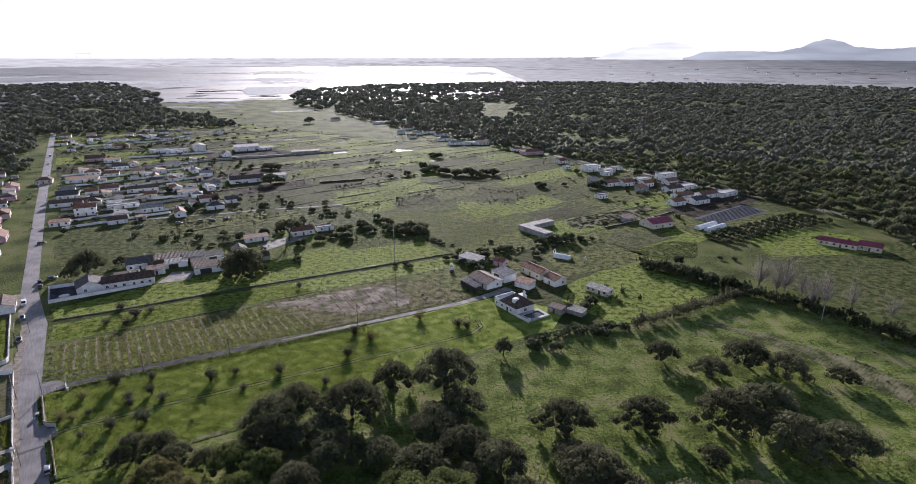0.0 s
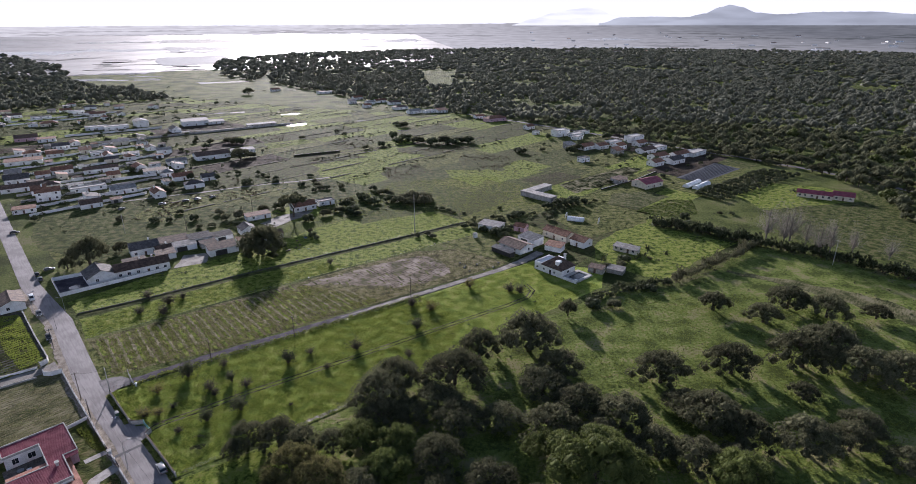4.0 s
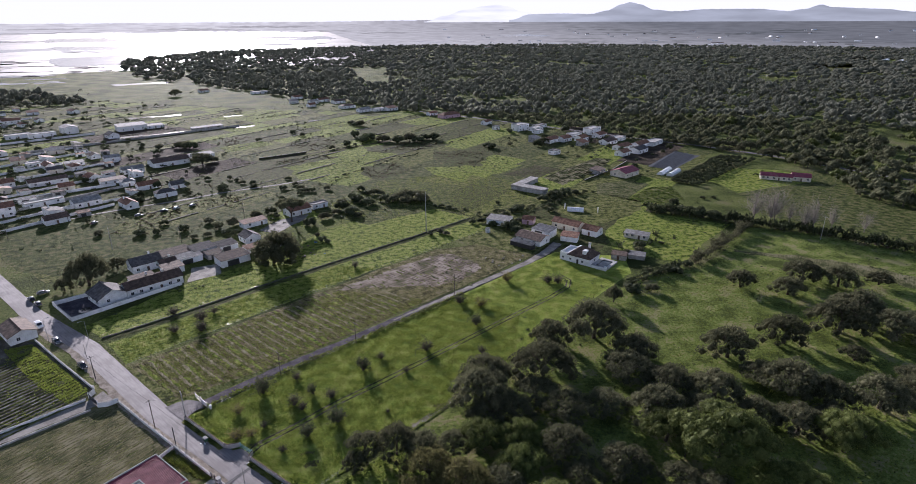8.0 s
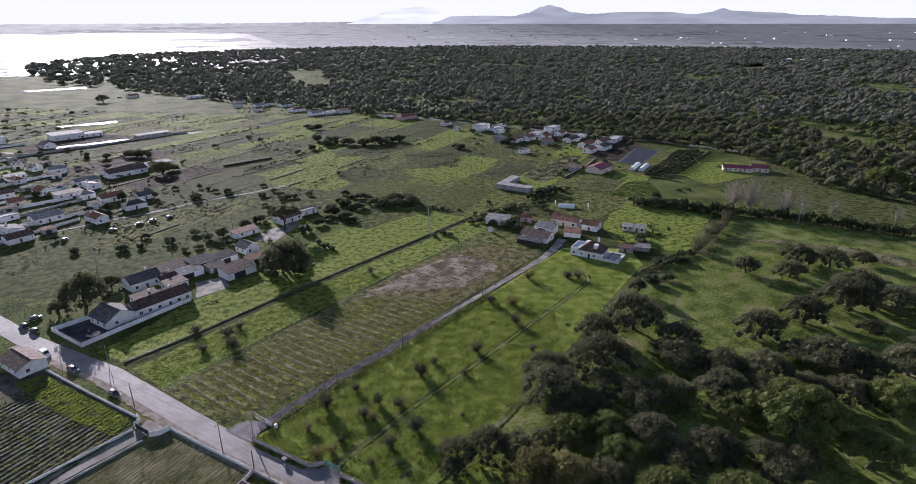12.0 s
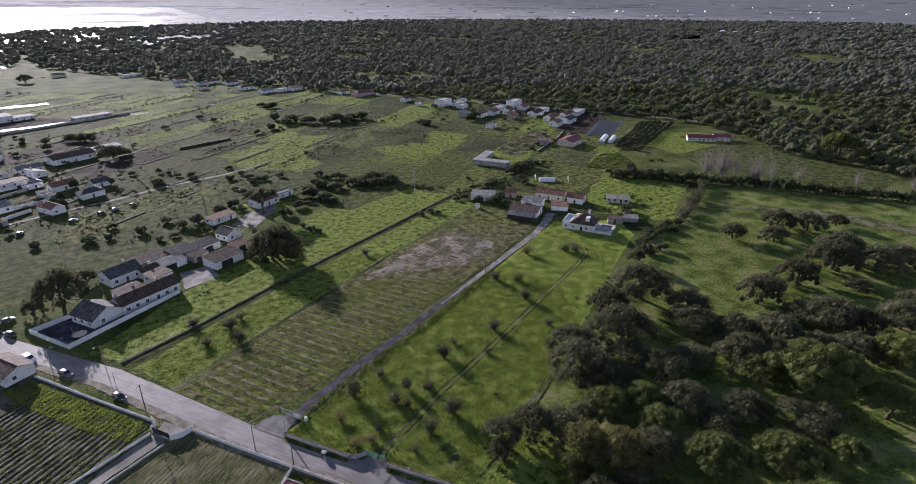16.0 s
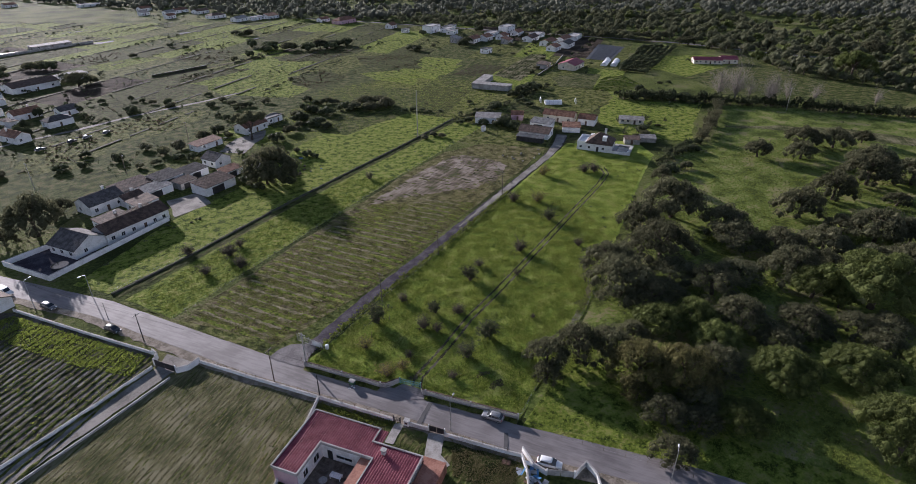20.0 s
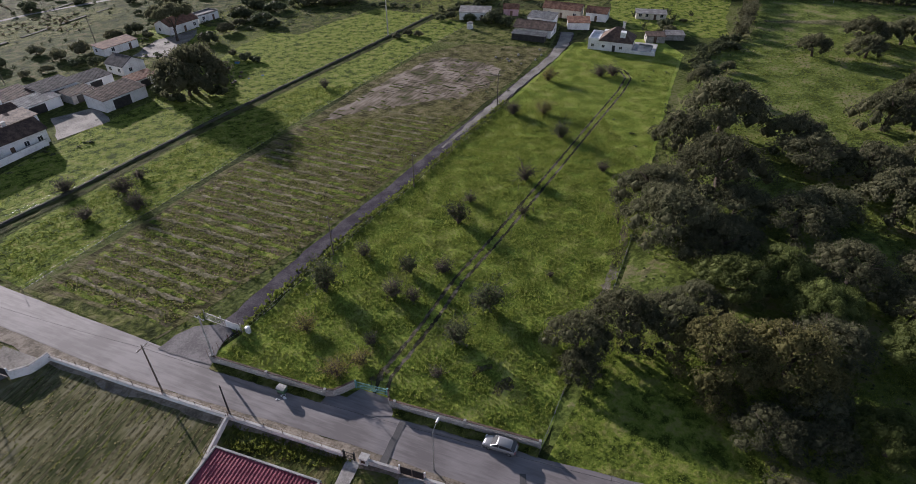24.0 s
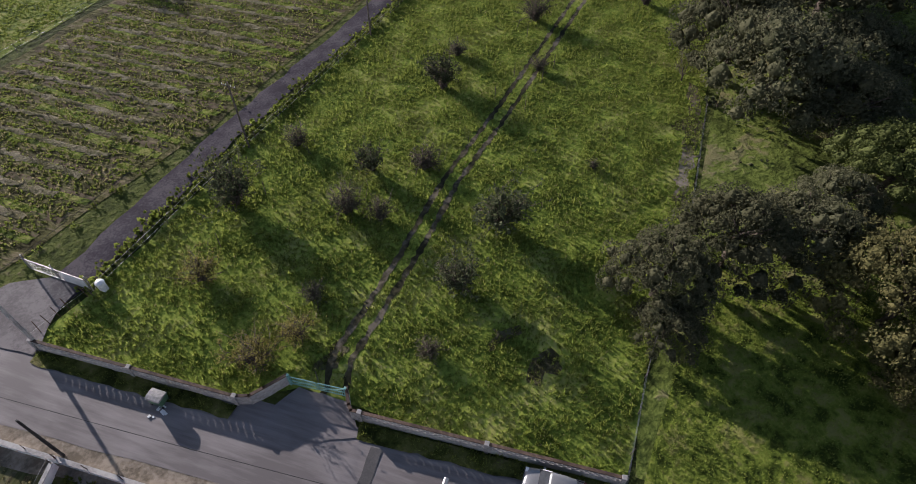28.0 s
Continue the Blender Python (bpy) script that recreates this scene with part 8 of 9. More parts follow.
# garden shrubs and hedges between the village houses
shrub_k = [crown_arrays(241 + i, 5, 60, 0.26, core=4) for i in range(4)]
homes = [(o.location.x, o.location.y) for o in scene.objects if o.get("category") in ("house", "outbuilding", "building") and o.location.y < 1000]
green = []
for k in range(2600):
    if rk.random() < 0.8:
        hx, hy = rk.choice(homes)
        a, r = rk.uniform(0, 6.28), rk.uniform(9, 24)
        x, y = hx + r * math.cos(a), hy + r * math.sin(a)
    else:
        x, y = ro(rk.uniform(190, 640), rk.uniform(12, 150))
    s_, d_ = (x - O.x) * U.x + (y - O.y) * U.y, (x - O.x) * N.x + (y - O.y) * N.y
    if y < 290 or (abs(d_) < 7) or x > 235 or any(abs(x - p[0]) < 8 and abs(y - p[1]) < 8 for p in homes):
        continue
    green.append((x, y, rk.uniform(0.8, 2.6), rk.uniform(0.7, 1.3)))
scatter("garden_shrubs", green[:620], shrub_k, BUSH_LEAF, "garden shrubs and small trees between the village houses", "shrubs")
# hedges and lone trees along the further field edges
lines = []
for s_ in (500, 545, 590, 640, 690, 740, 800, 860):
    d_ = rk.uniform(40, 90)
    while d_ < wood_edge(s_) - 10:
        x, y = ro(s_ + 0.1 * d_ + rk.uniform(-4, 4), d_)
        if noise.noise((x * 0.012, y * 0.012, 6.0)) > -0.1:
            lines.append((x, y, rk.uniform(2.0, 5.5), rk.uniform(0.7, 1.1)))
        d_ += rk.uniform(5, 22)
for s_ in (140, 205, 262, 330, 398, 452):
    d_ = rk.uniform(150, 180)
    while d_ < wood_edge(s_) - 20:
        x, y = ro(s_ + 0.1 * d_ + rk.uniform(-2, 2), d_)
        if noise.noise((x * 0.015, y * 0.015, 8.0)) > 0.02:
            lines.append((x, y, rk.uniform(1.0, 2.8), rk.uniform(0.6, 1.0)))
        d_ += rk.uniform(3, 9)
scatter("field_hedges", lines, shrub_k, BUSH_LEAF, "broken hedges of shrubs along far field edges", "hedge")


# ---- walls, gates and fences along the road ----
garden_wall([(-184, 215.5), (-170.5, 196.5), (-157.3, 178.6)], 0.75, 0.25, WHITE, "low white roadside wall of the vegetable plot")
garden_wall([(-157.3, 178.6), (-156.6, 176.6), (-157.6, 174.6)], 1.6, 0.22, WHITE, "white wall sweeping in to the plot gate", "gate_wall")
garden_wall([(-154.0, 169.2), (-151.6, 168.8), (-149.2, 170.0)], 1.5, 0.22, WHITE, "white wall sweeping in to the plot gate", "gate_wall")
garden_wall([(-149.2, 170.0), (-140.3, 157.6), (-131.2, 145.3)], 0.8, 0.25, WHITE, "low white roadside wall of the mown plot")
garden_wall([(-131.2, 145.3), (-121.4, 131.9)], 0.8, 0.25, WHITE, "low white roadside wall of the house")
garden_wall([(-119.9, 129.9), (-117.0, 126.2)], 0.9, 0.25, WHITE, "low white roadside wall of the house")
garden_wall([(-115.0, 123.3), (-107.6, 113.6), (-105.9, 111.6)], 0.8, 0.25, WHITE, "low white roadside wall of the garden")
garden_wall([(-131.5, 145.0), (-145.5, 129.0), (-158, 115)], 0.9, 0.22, WHITE, "white plot wall beside the courtyard house")
garden_wall([(-158.2, 173.6), (-172, 166), (-196, 153)], 0.7, 0.22, WHITE, "low white wall along a field drive")
garden_wall([(-155.6, 168.0), (-170, 160.0), (-195, 147)], 0.5, 0.2, CONCRETE, "low concrete kerb wall along a field drive")
garden_wall([(-106.1, 111.4), (-107.4, 108.3), (-110.5, 104.0)], 1.2, 0.22, WHITE, "white wall of the scrap yard")
garden_wall([(-105.0, 112.6), (-105.6, 108.8), (-104.8, 106.4)], 1.2, 0.22, WHITE, "white wall sweeping in to the drive")
garden_wall([(-101.0, 103.2), (-99.4, 103.6), (-97.6, 104.0)], 1.2, 0.22, WHITE, "white wall sweeping in to the drive")
garden_wall([(-97.6, 104.0), (-97.9, 101.0), (-101, 96)], 1.3, 0.22, WHITE, "white garden wall")
fd = part("field_drive", strip_mesh("field_drive", [(-152.5, 174.0), (-156.5, 171.2), (-171, 163.2), (-196, 150)], [7.5, 4.2, 4.0, 4.0], GRAVEL_PALE, 0.10, 0.2, 2, 6), None, None)
tagged(fd, "pale gravel field drive through the gate", "drive", "", "structure")


def iron_gate(x, y, turn, L, h, mat, label, bars=14, solid=False, leaves=2):
    t = thing("gate", x, y, 0.1, turn, label, "gate")
    for k in range(leaves):
        x0, x1 = L * k / leaves + 0.04, L * (k + 1) / leaves - 0.04
        if solid:
            part("panel", Form().box(x0, -0.03, 0.08, x1, 0.03, h), mat, t, bevel=0.01)
            continue
        lf = part("gate_frame", Form().box(x0, -0.03, 0.08, x0 + 0.06, 0.03, h).box(x1 - 0.06, -0.03, 0.08, x1, 0.03, h).box(x0, -0.03, 0.08, x1, 0.03, 0.14).box(x0, -0.03, h - 0.06, x1, 0.03, h).box(x0, -0.03, h * 0.5, x1, 0.03, h * 0.5 + 0.05), mat, t)
        n = max(4, int(bars / leaves))
        for j in range(n):
            px = x0 + (j + 0.5) / n * (x1 - x0)
            part("bar", Form().box(px - 0.015, -0.015, 0.1, px + 0.015, 0.015, h - 0.03), mat, lf)
        part("brace", Form().beam((x0, 0, 0.15), (x1, 0, h - 0.1), 0.03, 0.05), mat, lf)
    for px in (-0.05, L + 0.05):
        part("post", Form().box(px - 0.09, -0.09, -0.1, px + 0.09, 0.09, h + 0.25), mat if not solid else WHITE, t)
    return t


iron_gate(-115.3, 140.5, math.degrees(math.atan2(-3.7, 2.9)), 4.6, 1.25, GREENPAINT, "pale green wrought-iron farm gate", 26)
iron_gate(-157.5, 174.3, math.degrees(math.atan2(-5.0, 3.5)), 6.0, 1.7, IRON, "dark sheet-metal double gate", solid=True)
iron_gate(-121.3, 131.6, -53, 1.3, 1.3, IRON, "small dark garden gate", 6, leaves=1)
iron_gate(-116.8, 126.0, -53, 3.1, 1.4, IRON, "dark sheet-metal drive gate", solid=True)
iron_gate(-104.7, 106.2, math.degrees(math.atan2(-3.0, 3.6)), 4.6, 1.5, GREYWALL, "grey sheet-metal drive gate", solid=True)
# mailbox pillar
mp = thing("mailbox_pillar", -119.6, 129.6, 0, -53, "white gate pillar with a letter box and red lid", "pillar")
part("pillar", Form().box(-0.5, -0.4, 0, 0.5, 0.4, 1.25), WHITE, mp, bevel=0.03)
part("coping", Form().box(-0.58, -0.48, 1.25, 0.58, 0.48, 1.35), CONCRETE, mp)
part("letter_box", Form().box(-0.25, -0.46, 0.6, 0.25, -0.4, 1.0), RUST, mp)


def post_fence(pts, gap, h, mat, label, wires=2, name="fence", r=0.035, group="", top=0.75):
    t = thing(name, pts[0][0], pts[0][1], 0, 0, label, "fence", group)
    o = Vector(pts[0])
    rr = random.Random(int(abs(pts[0][0] * 5)))
    me = Form().tube([(0, 0, -0.1), (0, 0, h)], [r, r * 0.9], 6).mesh("post")
    me.materials.append(mat)
    for a, b in zip(pts, pts[1:]):
        a, b = Vector(a) - o, Vector(b) - o
        n = max(1, int((b - a).length / gap))
        for j in range(n + 1):
            p = a.lerp(b, j / n)
            part("post", me, None, t, m=pose(p.x, p.y, 0, rr.uniform(-4, 4), rr.uniform(-4, 4), 0))
        for k in range(wires):
            z = h * (0.45 + 0.5 * k / max(1, wires - 1))
            part("wire", Form().beam((a.x, a.y, z), (b.x, b.y, z), 0.012, 0.012), STEEL, t)
    return t


post_fence([(-149.2, 170.0), (-140.3, 157.6), (-131.2, 145.3)], 2.4, 1.6, RUST, "rusty posts and wire on the white wall")
post_fence([(-131.2, 145.3), (-121.4, 131.9)], 2.4, 1.7, RUST, "rusty posts and wire on the white wall")
post_fence([(-115.0, 123.3), (-107.6, 113.6)], 2.4, 1.6, RUST, "rusty posts and wire on the white wall")
post_fence([(-131.5, 145.0), (-145.5, 129.0)], 2.6, 1.7, RUST, "rusty posts and wire on the plot wall")
post_fence(ORCH_R[:4], 3.2, 1.3, WOOD, "old wooden post and wire fence at the orchard edge", 3)
post_fence(FENCE2, 3.6, 1.3, WOOD, "wooden post and wire fence beside the vineyard", 2)
post_fence([(p[0] + 1.9 * -0.47 * 1.0, p[1] + 1.9 * 0.883) for p in DITCH], 4.0, 1.3, WOOD, "post and wire fence along the bank", 2)
post_fence([(-125, 159.2), (-104, 170.6), (-84.5, 180.4), (-36, 206.2)], 4.2, 1.2, WOOD, "thin post and wire fence along the lane", 2)
post_fence([(-130.4, 157.6), (-127.0, 158.9), (-125.4, 159.4)], 0.9, 1.7, RUST, "row of thin rusty iron posts", 1)
post_fence([(-97, 111), (-84, 92), (-70, 70)], 3.4, 1.2, WOOD, "leaning post and wire fence under the oaks", 2)
for x, y in [(-77.5, 159.5), (-72.1, 161.9), (-75.9, 155.8), (-70.2, 158.7), (-64.0, 168.1), (-66.6, 160.2), (-86.3, 154.0), (-107.2, 161.5), (-113.8, 157.6), (-113.6, 139.2)]:
    t = thing("stake", x, y, 0.05, 0, "thin dark wooden stake in the orchard", "stake", "orchard stakes")
    part("shaft", Form().tube([(0, 0, -0.1), (0.05, 0.03, 1.9)], [0.045, 0.035], 6), WOOD, t)
    part("tip", Form().tube([(0.05, 0.03, 1.9), (0.053, 0.032, 2.0)], [0.03, 0.005], 6), WOOD, t)

# vine rows: low pale ridges with stakes and stumps
for k in range(26):
    f0 = 0.05 + k * 0.034
    a = Vector((-137.5, 167.5)).lerp(Vector((-47, 210.5)), f0)
    b = Vector((-149.5, 188.5)).lerp(Vector((-66, 236.0)), f0)
    a, b = a.lerp(b, 0.04), a.lerp(b, 0.95)
    if k > 16:
        b = a.lerp(b, 0.55)
    t = thing("vine_row", a.x, a.y, 0, 0, "pale row of dry vine stumps and stakes", "vine row", "vineyard rows")
    d = b - a
    pts = [(d.x * q / 6, d.y * q / 6) for q in range(7)]
    part("ridge", strip_mesh("ridge", pts, 0.8, ROWSOIL, 0.075, 0.3, 0.8, 50 + k, 0.14), None, t, "pale trodden ridge")
    n = int(d.length / 4)
    sm = bpy.data.meshes.get("vine_stake")
    if not sm:
        sm = Form().tube([(0, 0, -0.05), (0.02, 0, 1.2)], [0.035, 0.03], 5).tube([(0.15, 0, 0), (0.18, 0.05, 0.35), (0.1, 0.1, 0.6)], [0.05, 0.04, 0.02], 5).mesh("vine_stake")
        sm.materials.append(WOOD)
    for j in range(n if k % 2 == 0 else 0):
        part("stake", sm, None, t, m=pose(d.x * (j + 0.5) / n, d.y * (j + 0.5) / n, 0.05, 0, 0, 40 * j))

VINE = [(-135.5, 167), (-108, 176.5), (-89, 186), (-55, 203), (-82, 222), (-88, 225), (-114, 210), (-149, 188)]
drill_rows("vine_weeds", VINE, 122, 3.0, 0.9, BROWN_SOIL, 0.05, "brown weedy strips between vine rows", 0.85, 31, 0.25, 0.03, 3.5)
drill_rows("vine_grass_rows", VINE, 122, 3.0, 1.1, GRASS_BRIGHT, 0.055, "lush grass strips between vine rows", 0.6, 32, 0.2, 0.04, 2.4)
# furrows of the ploughed plot
for k in range(24):
    a = Vector(ro(22.5, -11)).lerp(Vector(ro(62, -14)), k / 23) if k < 24 else None
    c = a + Vector((-0.763, -0.646)) * 62
    part("furrow", strip_mesh("furrow", [tuple(a), tuple(c)], 0.75, GRASS if k < 5 or k % 4 == 0 else WEEDS, 0.07, 0.22, 1.1, 80 + k, 0.22), None, bpy.data.objects["ploughed_plot"])
    w0, rw2 = 8 + 3 * math.sin(k * 0.9), random.Random(300 + k)
    while k > 1 and w0 < 58:
        w1 = w0 + rw2.uniform(3, 12)
        way = Vector((-0.763, -0.646))
        part("wet_furrow", strip_mesh("wet_furrow", [tuple(a + Vector((0.55, -0.75)) + way * w0), tuple(a + Vector((0.55, -0.75)) + way * w1)], 0.5, FURROW_WET, 0.085, 0.22, 0.8, 180 + k), None, bpy.data.objects["ploughed_plot"])
        w0 = w1 + rw2.uniform(0.5, 5)

# ---- the pierced block wall by the road ----
def block_wall(pts, label):
    t = thing("block_wall", pts[0][0], pts[0][1], 0, 0, label, "wall")
    o = Vector(pts[0])
    base, cope = Form(), Form()
    bm_ = Form().box(-0.15, -0.08, 0, 0.15, 0.08, 0.2).mesh("block")
    bm_.materials.append(CONCRETE)
    pier = Form().box(-0.17, -0.17, 0, 0.17, 0.17, 1.5).mesh("pier")
    pier.materials.append(GREYWALL)
    for a, b in zip(pts, pts[1:]):
        a, b = Vector(a) - o, Vector(b) - o
        d = b - a
        turn = math.degrees(math.atan2(d.y, d.x))
        e = d.normalized() * 0.09
        pierced = d.length > 6
        base.beam((*(a - e), 0.33 if pierced else 0.65), (*(b + e), 0.33 if pierced else 0.65), 0.18, 0.76 if pierced else 1.4)
        cope.beam((*(a - e), 1.39), (*(b + e), 1.39), 0.24, 0.1)
        if pierced:
            n = int(d.length / 0.62)
            for row in range(3):
                for j in range(n):
                    p = a + d * ((j + 0.5 + 0.5 * (row % 2)) / n)
                    if (p - a).length > d.length - 0.2:
                        continue
                    part("block", bm_, None, t, m=pose(p.x, p.y, 0.715 + row * 0.208, 0, 0, turn))
            for j in range(int(d.length / 8.4) + 1):
                p = a + d * (j / int(d.length / 8.4))
                q = part("pier", pier, None, t, m=pose(p.x, p.y, 0, 0, 0, turn))
    part("base", base, CONCRETE, t, "grey rendered wall foot")
    part("coping", cope, BROWNROOF, t, "worn brick coping")
    return t


block_wall([(-130.1, 156.4), (-119.3, 141.6), (-118.4, 140.9), (-117.2, 140.8), (-115.4, 140.7)], "grey wall of pierced concrete blocks with brick piers")
block_wall([(-112.3, 136.9), (-112.9, 135.6), (-113.0, 135.1), (-112.6, 134.6), (-100.9, 119.2)], "grey wall of pierced concrete blocks with brick piers")

# lane gate with a white hoarding, meter box
hg = thing("lane_gate", -128.6, 165.9, 0.1, math.degrees(math.atan2(-6.3, 3.8)), "sliding lane gate of mesh with a white sheet panel", "gate")
part("gate_frame", Form().box(0, -0.03, 0.1, 7.1, 0.03, 0.17).box(0, -0.03, 1.53, 7.1, 0.03, 1.6).box(0, -0.03, 0.1, 0.07, 0.03, 1.6).box(4.2, -0.03, 0.1, 4.27, 0.03, 1.6).box(7.03, -0.03, 0.1, 7.1, 0.03, 1.6), STEEL, hg)
part("panel", Form().box(4.27, -0.02, 0.19, 7.0, 0.02, 1.52), PLASTIC, hg, "grimy white sheet panel")
net = Form()
for k in range(36):
    net.box(0.112 * k + 0.1, -0.006, 0.17, 0.112 * k + 0.112, 0.006, 1.53)
for k in range(9):
    net.box(0.07, -0.005, 0.28 + 0.14 * k, 4.2, 0.005, 0.29 + 0.14 * k)
part("wire_mesh", net, STEEL, hg, "grey welded wire mesh")
for px in (0.0, 3.4, 7.2):
    part("post", Form().tube([(px, 0.1, -0.1), (px, 0.1, 1.9)], [0.06, 0.06], 8), STEEL, hg)
mb = thing("meter_box", -124.0, 159.3, 0.05, -60, "small white concrete meter box with a domed lid", "meter box")
part("body", Form().box(-0.35, -0.25, 0, 0.35, 0.25, 1.0), WHITE, mb, bevel=0.03)
part("lid", Form().tube([(0, 0, 1.0), (0, 0, 1.12), (0, 0, 1.2)], [0.42, 0.36, 0.1], 14), PLASTIC, mb, "pale domed lid")

# rubbish container
bn = thing("rubbish_container", -123.9, 145.4, 0.12, ROAD_TURN, "dull green wheeled rubbish container with a pale lid", "container")
part("body", Form().add([(-0.5, -0.4, 0.2), (0.5, -0.4, 0.2), (0.5, 0.4, 0.2), (-0.5, 0.4, 0.2), (-0.6, -0.48, 1.0), (0.6, -0.48, 1.0), (0.6, 0.48, 1.0), (-0.6, 0.48, 1.0)], [(3, 2, 1, 0), (4, 5, 6, 7), (0, 1, 5, 4), (1, 2, 6, 5), (2, 3, 7, 6), (3, 0, 4, 7)]), BINGREEN, bn, bevel=0.04)
lid = Form().side([(-0.5, 1.0), (0.5, 1.0), (0.44, 1.16), (0.15, 1.22), (-0.2, 1.2), (-0.48, 1.1)], -0.62, 0.62)
part("lid", lid, GREYWALL, bn, "pale worn lid")
for a in (-0.5, 0.5):
    for b in (-0.4, 0.4):
        part("wheel", Form().tube([(a, b - 0.04, 0.1), (a, b + 0.04, 0.1)], [0.1, 0.1], 10), RUBBER, bn)
rbm = Form()
rr_ = random.Random(6)
for k in range(11):
    a, b = rr_.uniform(-1.0, 1.0), rr_.uniform(-1.0, 0.5)
    rbm.box(a, b, 0, a + rr_.uniform(0.08, 0.3), b + rr_.uniform(0.08, 0.25), rr_.uniform(0.03, 0.14))
lt = thing("litter", -124.6, 144.6, 0.15, 20, "scattered pale litter on the road edge", "litter")
part("scraps", rbm, PLASTIC, lt)
# scrap heap in the yard
sc = thing("scrap_heap", -107.3, 107.4, 0.05, 0, "heap of pale sheets and scrap in a yard", "scrap")
rr_ = random.Random(12)
for k in range(22):
    L_, W_ = rr_.uniform(0.5, 2.2), rr_.uniform(0.3, 1.0)
    part("scrap_sheet", Form().box(-L_ / 2, -W_ / 2, 0, L_ / 2, W_ / 2, 0.05), rr_.choice([PLASTIC, STEEL, BLUEPLASTIC, CONCRETE, RUST]), sc, m=pose(rr_.uniform(-1.6, 1.4), rr_.uniform(-3.0, 2.2), rr_.uniform(0.05, 0.7), rr_.uniform(-25, 25), rr_.uniform(-20, 20), rr_.uniform(0, 180)))
sp = thing("pallet", -109.0, 112.2, 0.05, -50, "rusty orange barrow and pallet on dry grass", "pallet")
for k in range(5):
    part("slat", Form().box(-0.8, -0.5 + k * 0.22, 0.1, 0.8, -0.36 + k * 0.22, 0.13), RUST, sp)
for k in (-0.7, 0.7):
    part("runner", Form().box(k - 0.05, -0.5, 0, k + 0.05, 0.52, 0.1), WOOD, sp)


# ---- poles, lamps and wires ----
def pole(x, y, h, label="grey wooden utility pole with a crossbar", arm=True, lamp=False, turn=0, mat=WOOD, r=0.13):
    t = thing("street_lamp" if lamp else "utility_pole", x, y, 0, turn, label, "street lamp" if lamp else "pole", "street lamps" if lamp else "utility poles")
    part("shaft", Form().tube([(0, 0, -0.2), (0, 0, h * 0.5), (0, 0, h)], [r, r * 0.85, r * 0.6], 9), mat, t)
    if arm:
        part("crossbar", Form().box(-0.9, -0.05, h - 0.55, 0.9, 0.05, h - 0.45), mat, t)
        for k in (-0.8, -0.3, 0.3, 0.8):
            part("insulator", Form().tube([(k, 0, h - 0.45), (k, 0, h - 0.28)], [0.04, 0.03], 7), PLASTIC, t)
    if lamp:
        part("bracket", Form().tube([(0, 0, h - 0.1), (0.4, 0, h + 0.15), (1.3, 0, h + 0.25)], [0.04, 0.035, 0.03], 6), STEEL, t)
        hd = part("lamp_head", Form().side([(-0.12, h + 0.18), (0.12, h + 0.18), (0.14, h + 0.26), (0.05, h + 0.34), (-0.05, h + 0.34), (-0.14, h + 0.26)], 1.15, 1.85), STEEL, t)
        part("lens", Form().box(1.25, -0.09, h + 0.15, 1.75, 0.09, h + 0.178), PLASTIC, hd)
    return t


def cable(a, b, sag, label="thin sagging overhead wire"):
    t = thing("overhead_wire", a[0], a[1], 0, 0, label, "wire", "overhead wires")
    n = 14
    pts = [((b[0] - a[0]) * k / n, (b[1] - a[1]) * k / n, a[2] + (b[2] - a[2]) * k / n - sag * 4 * (k / n) * (1 - k / n)) for k in range(n + 1)]
    part("wire", Form().tube(pts, [0.02] * (n + 1), 4), IRON, t)


across = ROAD_TURN - 90
for x, y, h in [(-158.4, 184.6, 8.0), (-137.3, 155.0, 9.0), (-130.9, 145.7, 6.0)]:
    pole(x, y, h, turn=across, arm=h > 7, mat=IRON if h < 9 else WOOD)
pole(-129.9, 156.3, 9.0, "tall grey concrete utility pole at the wall's end", True, False, LANE_TURN + 90, CONCRETE, 0.16)
for x, y, h in [(-105.2, 169.8, 8.5), (-81.0, 182.1, 8.0), (-39.5, 206.8, 9.0)]:
    pole(x, y, h, turn=LANE_TURN + 90)
pole(-113.3, 124.0, 7.5, "grey steel street lamp on the kerb", False, True, across, STEEL, 0.09)
pole(-88.2, 93.4, 7.5, "grey steel street lamp on the verge", False, True, across, STEEL, 0.09)
pole(-179.6, 214.3, 8.0, "concrete street lamp by the wall", False, True, across, CONCRETE, 0.11)
pole(-167.0, 211.4, 7.0, "steel street lamp at the ditch", False, True, across + 180, STEEL, 0.09)
pole(-164.6, 199.4, 4.5, "short iron pole on the road edge", False, False, 0, IRON, 0.07)
mast = pole(-32.6, 280.6, 21.0, "very tall pale mast between the fields", False, False, 0, CONCRETE, 0.22)
mast["group"] = "tall masts"
for x, y, h in [(-179.7, 301.0, 11), (-232, 330, 9), (-212, 352, 9), (-122, 330, 9), (-150, 302, 8), (148.5, 212.5, 12), (-250, 336, 8.5), (-340, 470, 8.5), (-296, 402, 8.5), (-385, 540, 8.5), (-436, 622, 8.5)]:
    pole(x, y, h, turn=LANE_TURN + 90, mat=CONCRETE if h > 10 else WOOD)
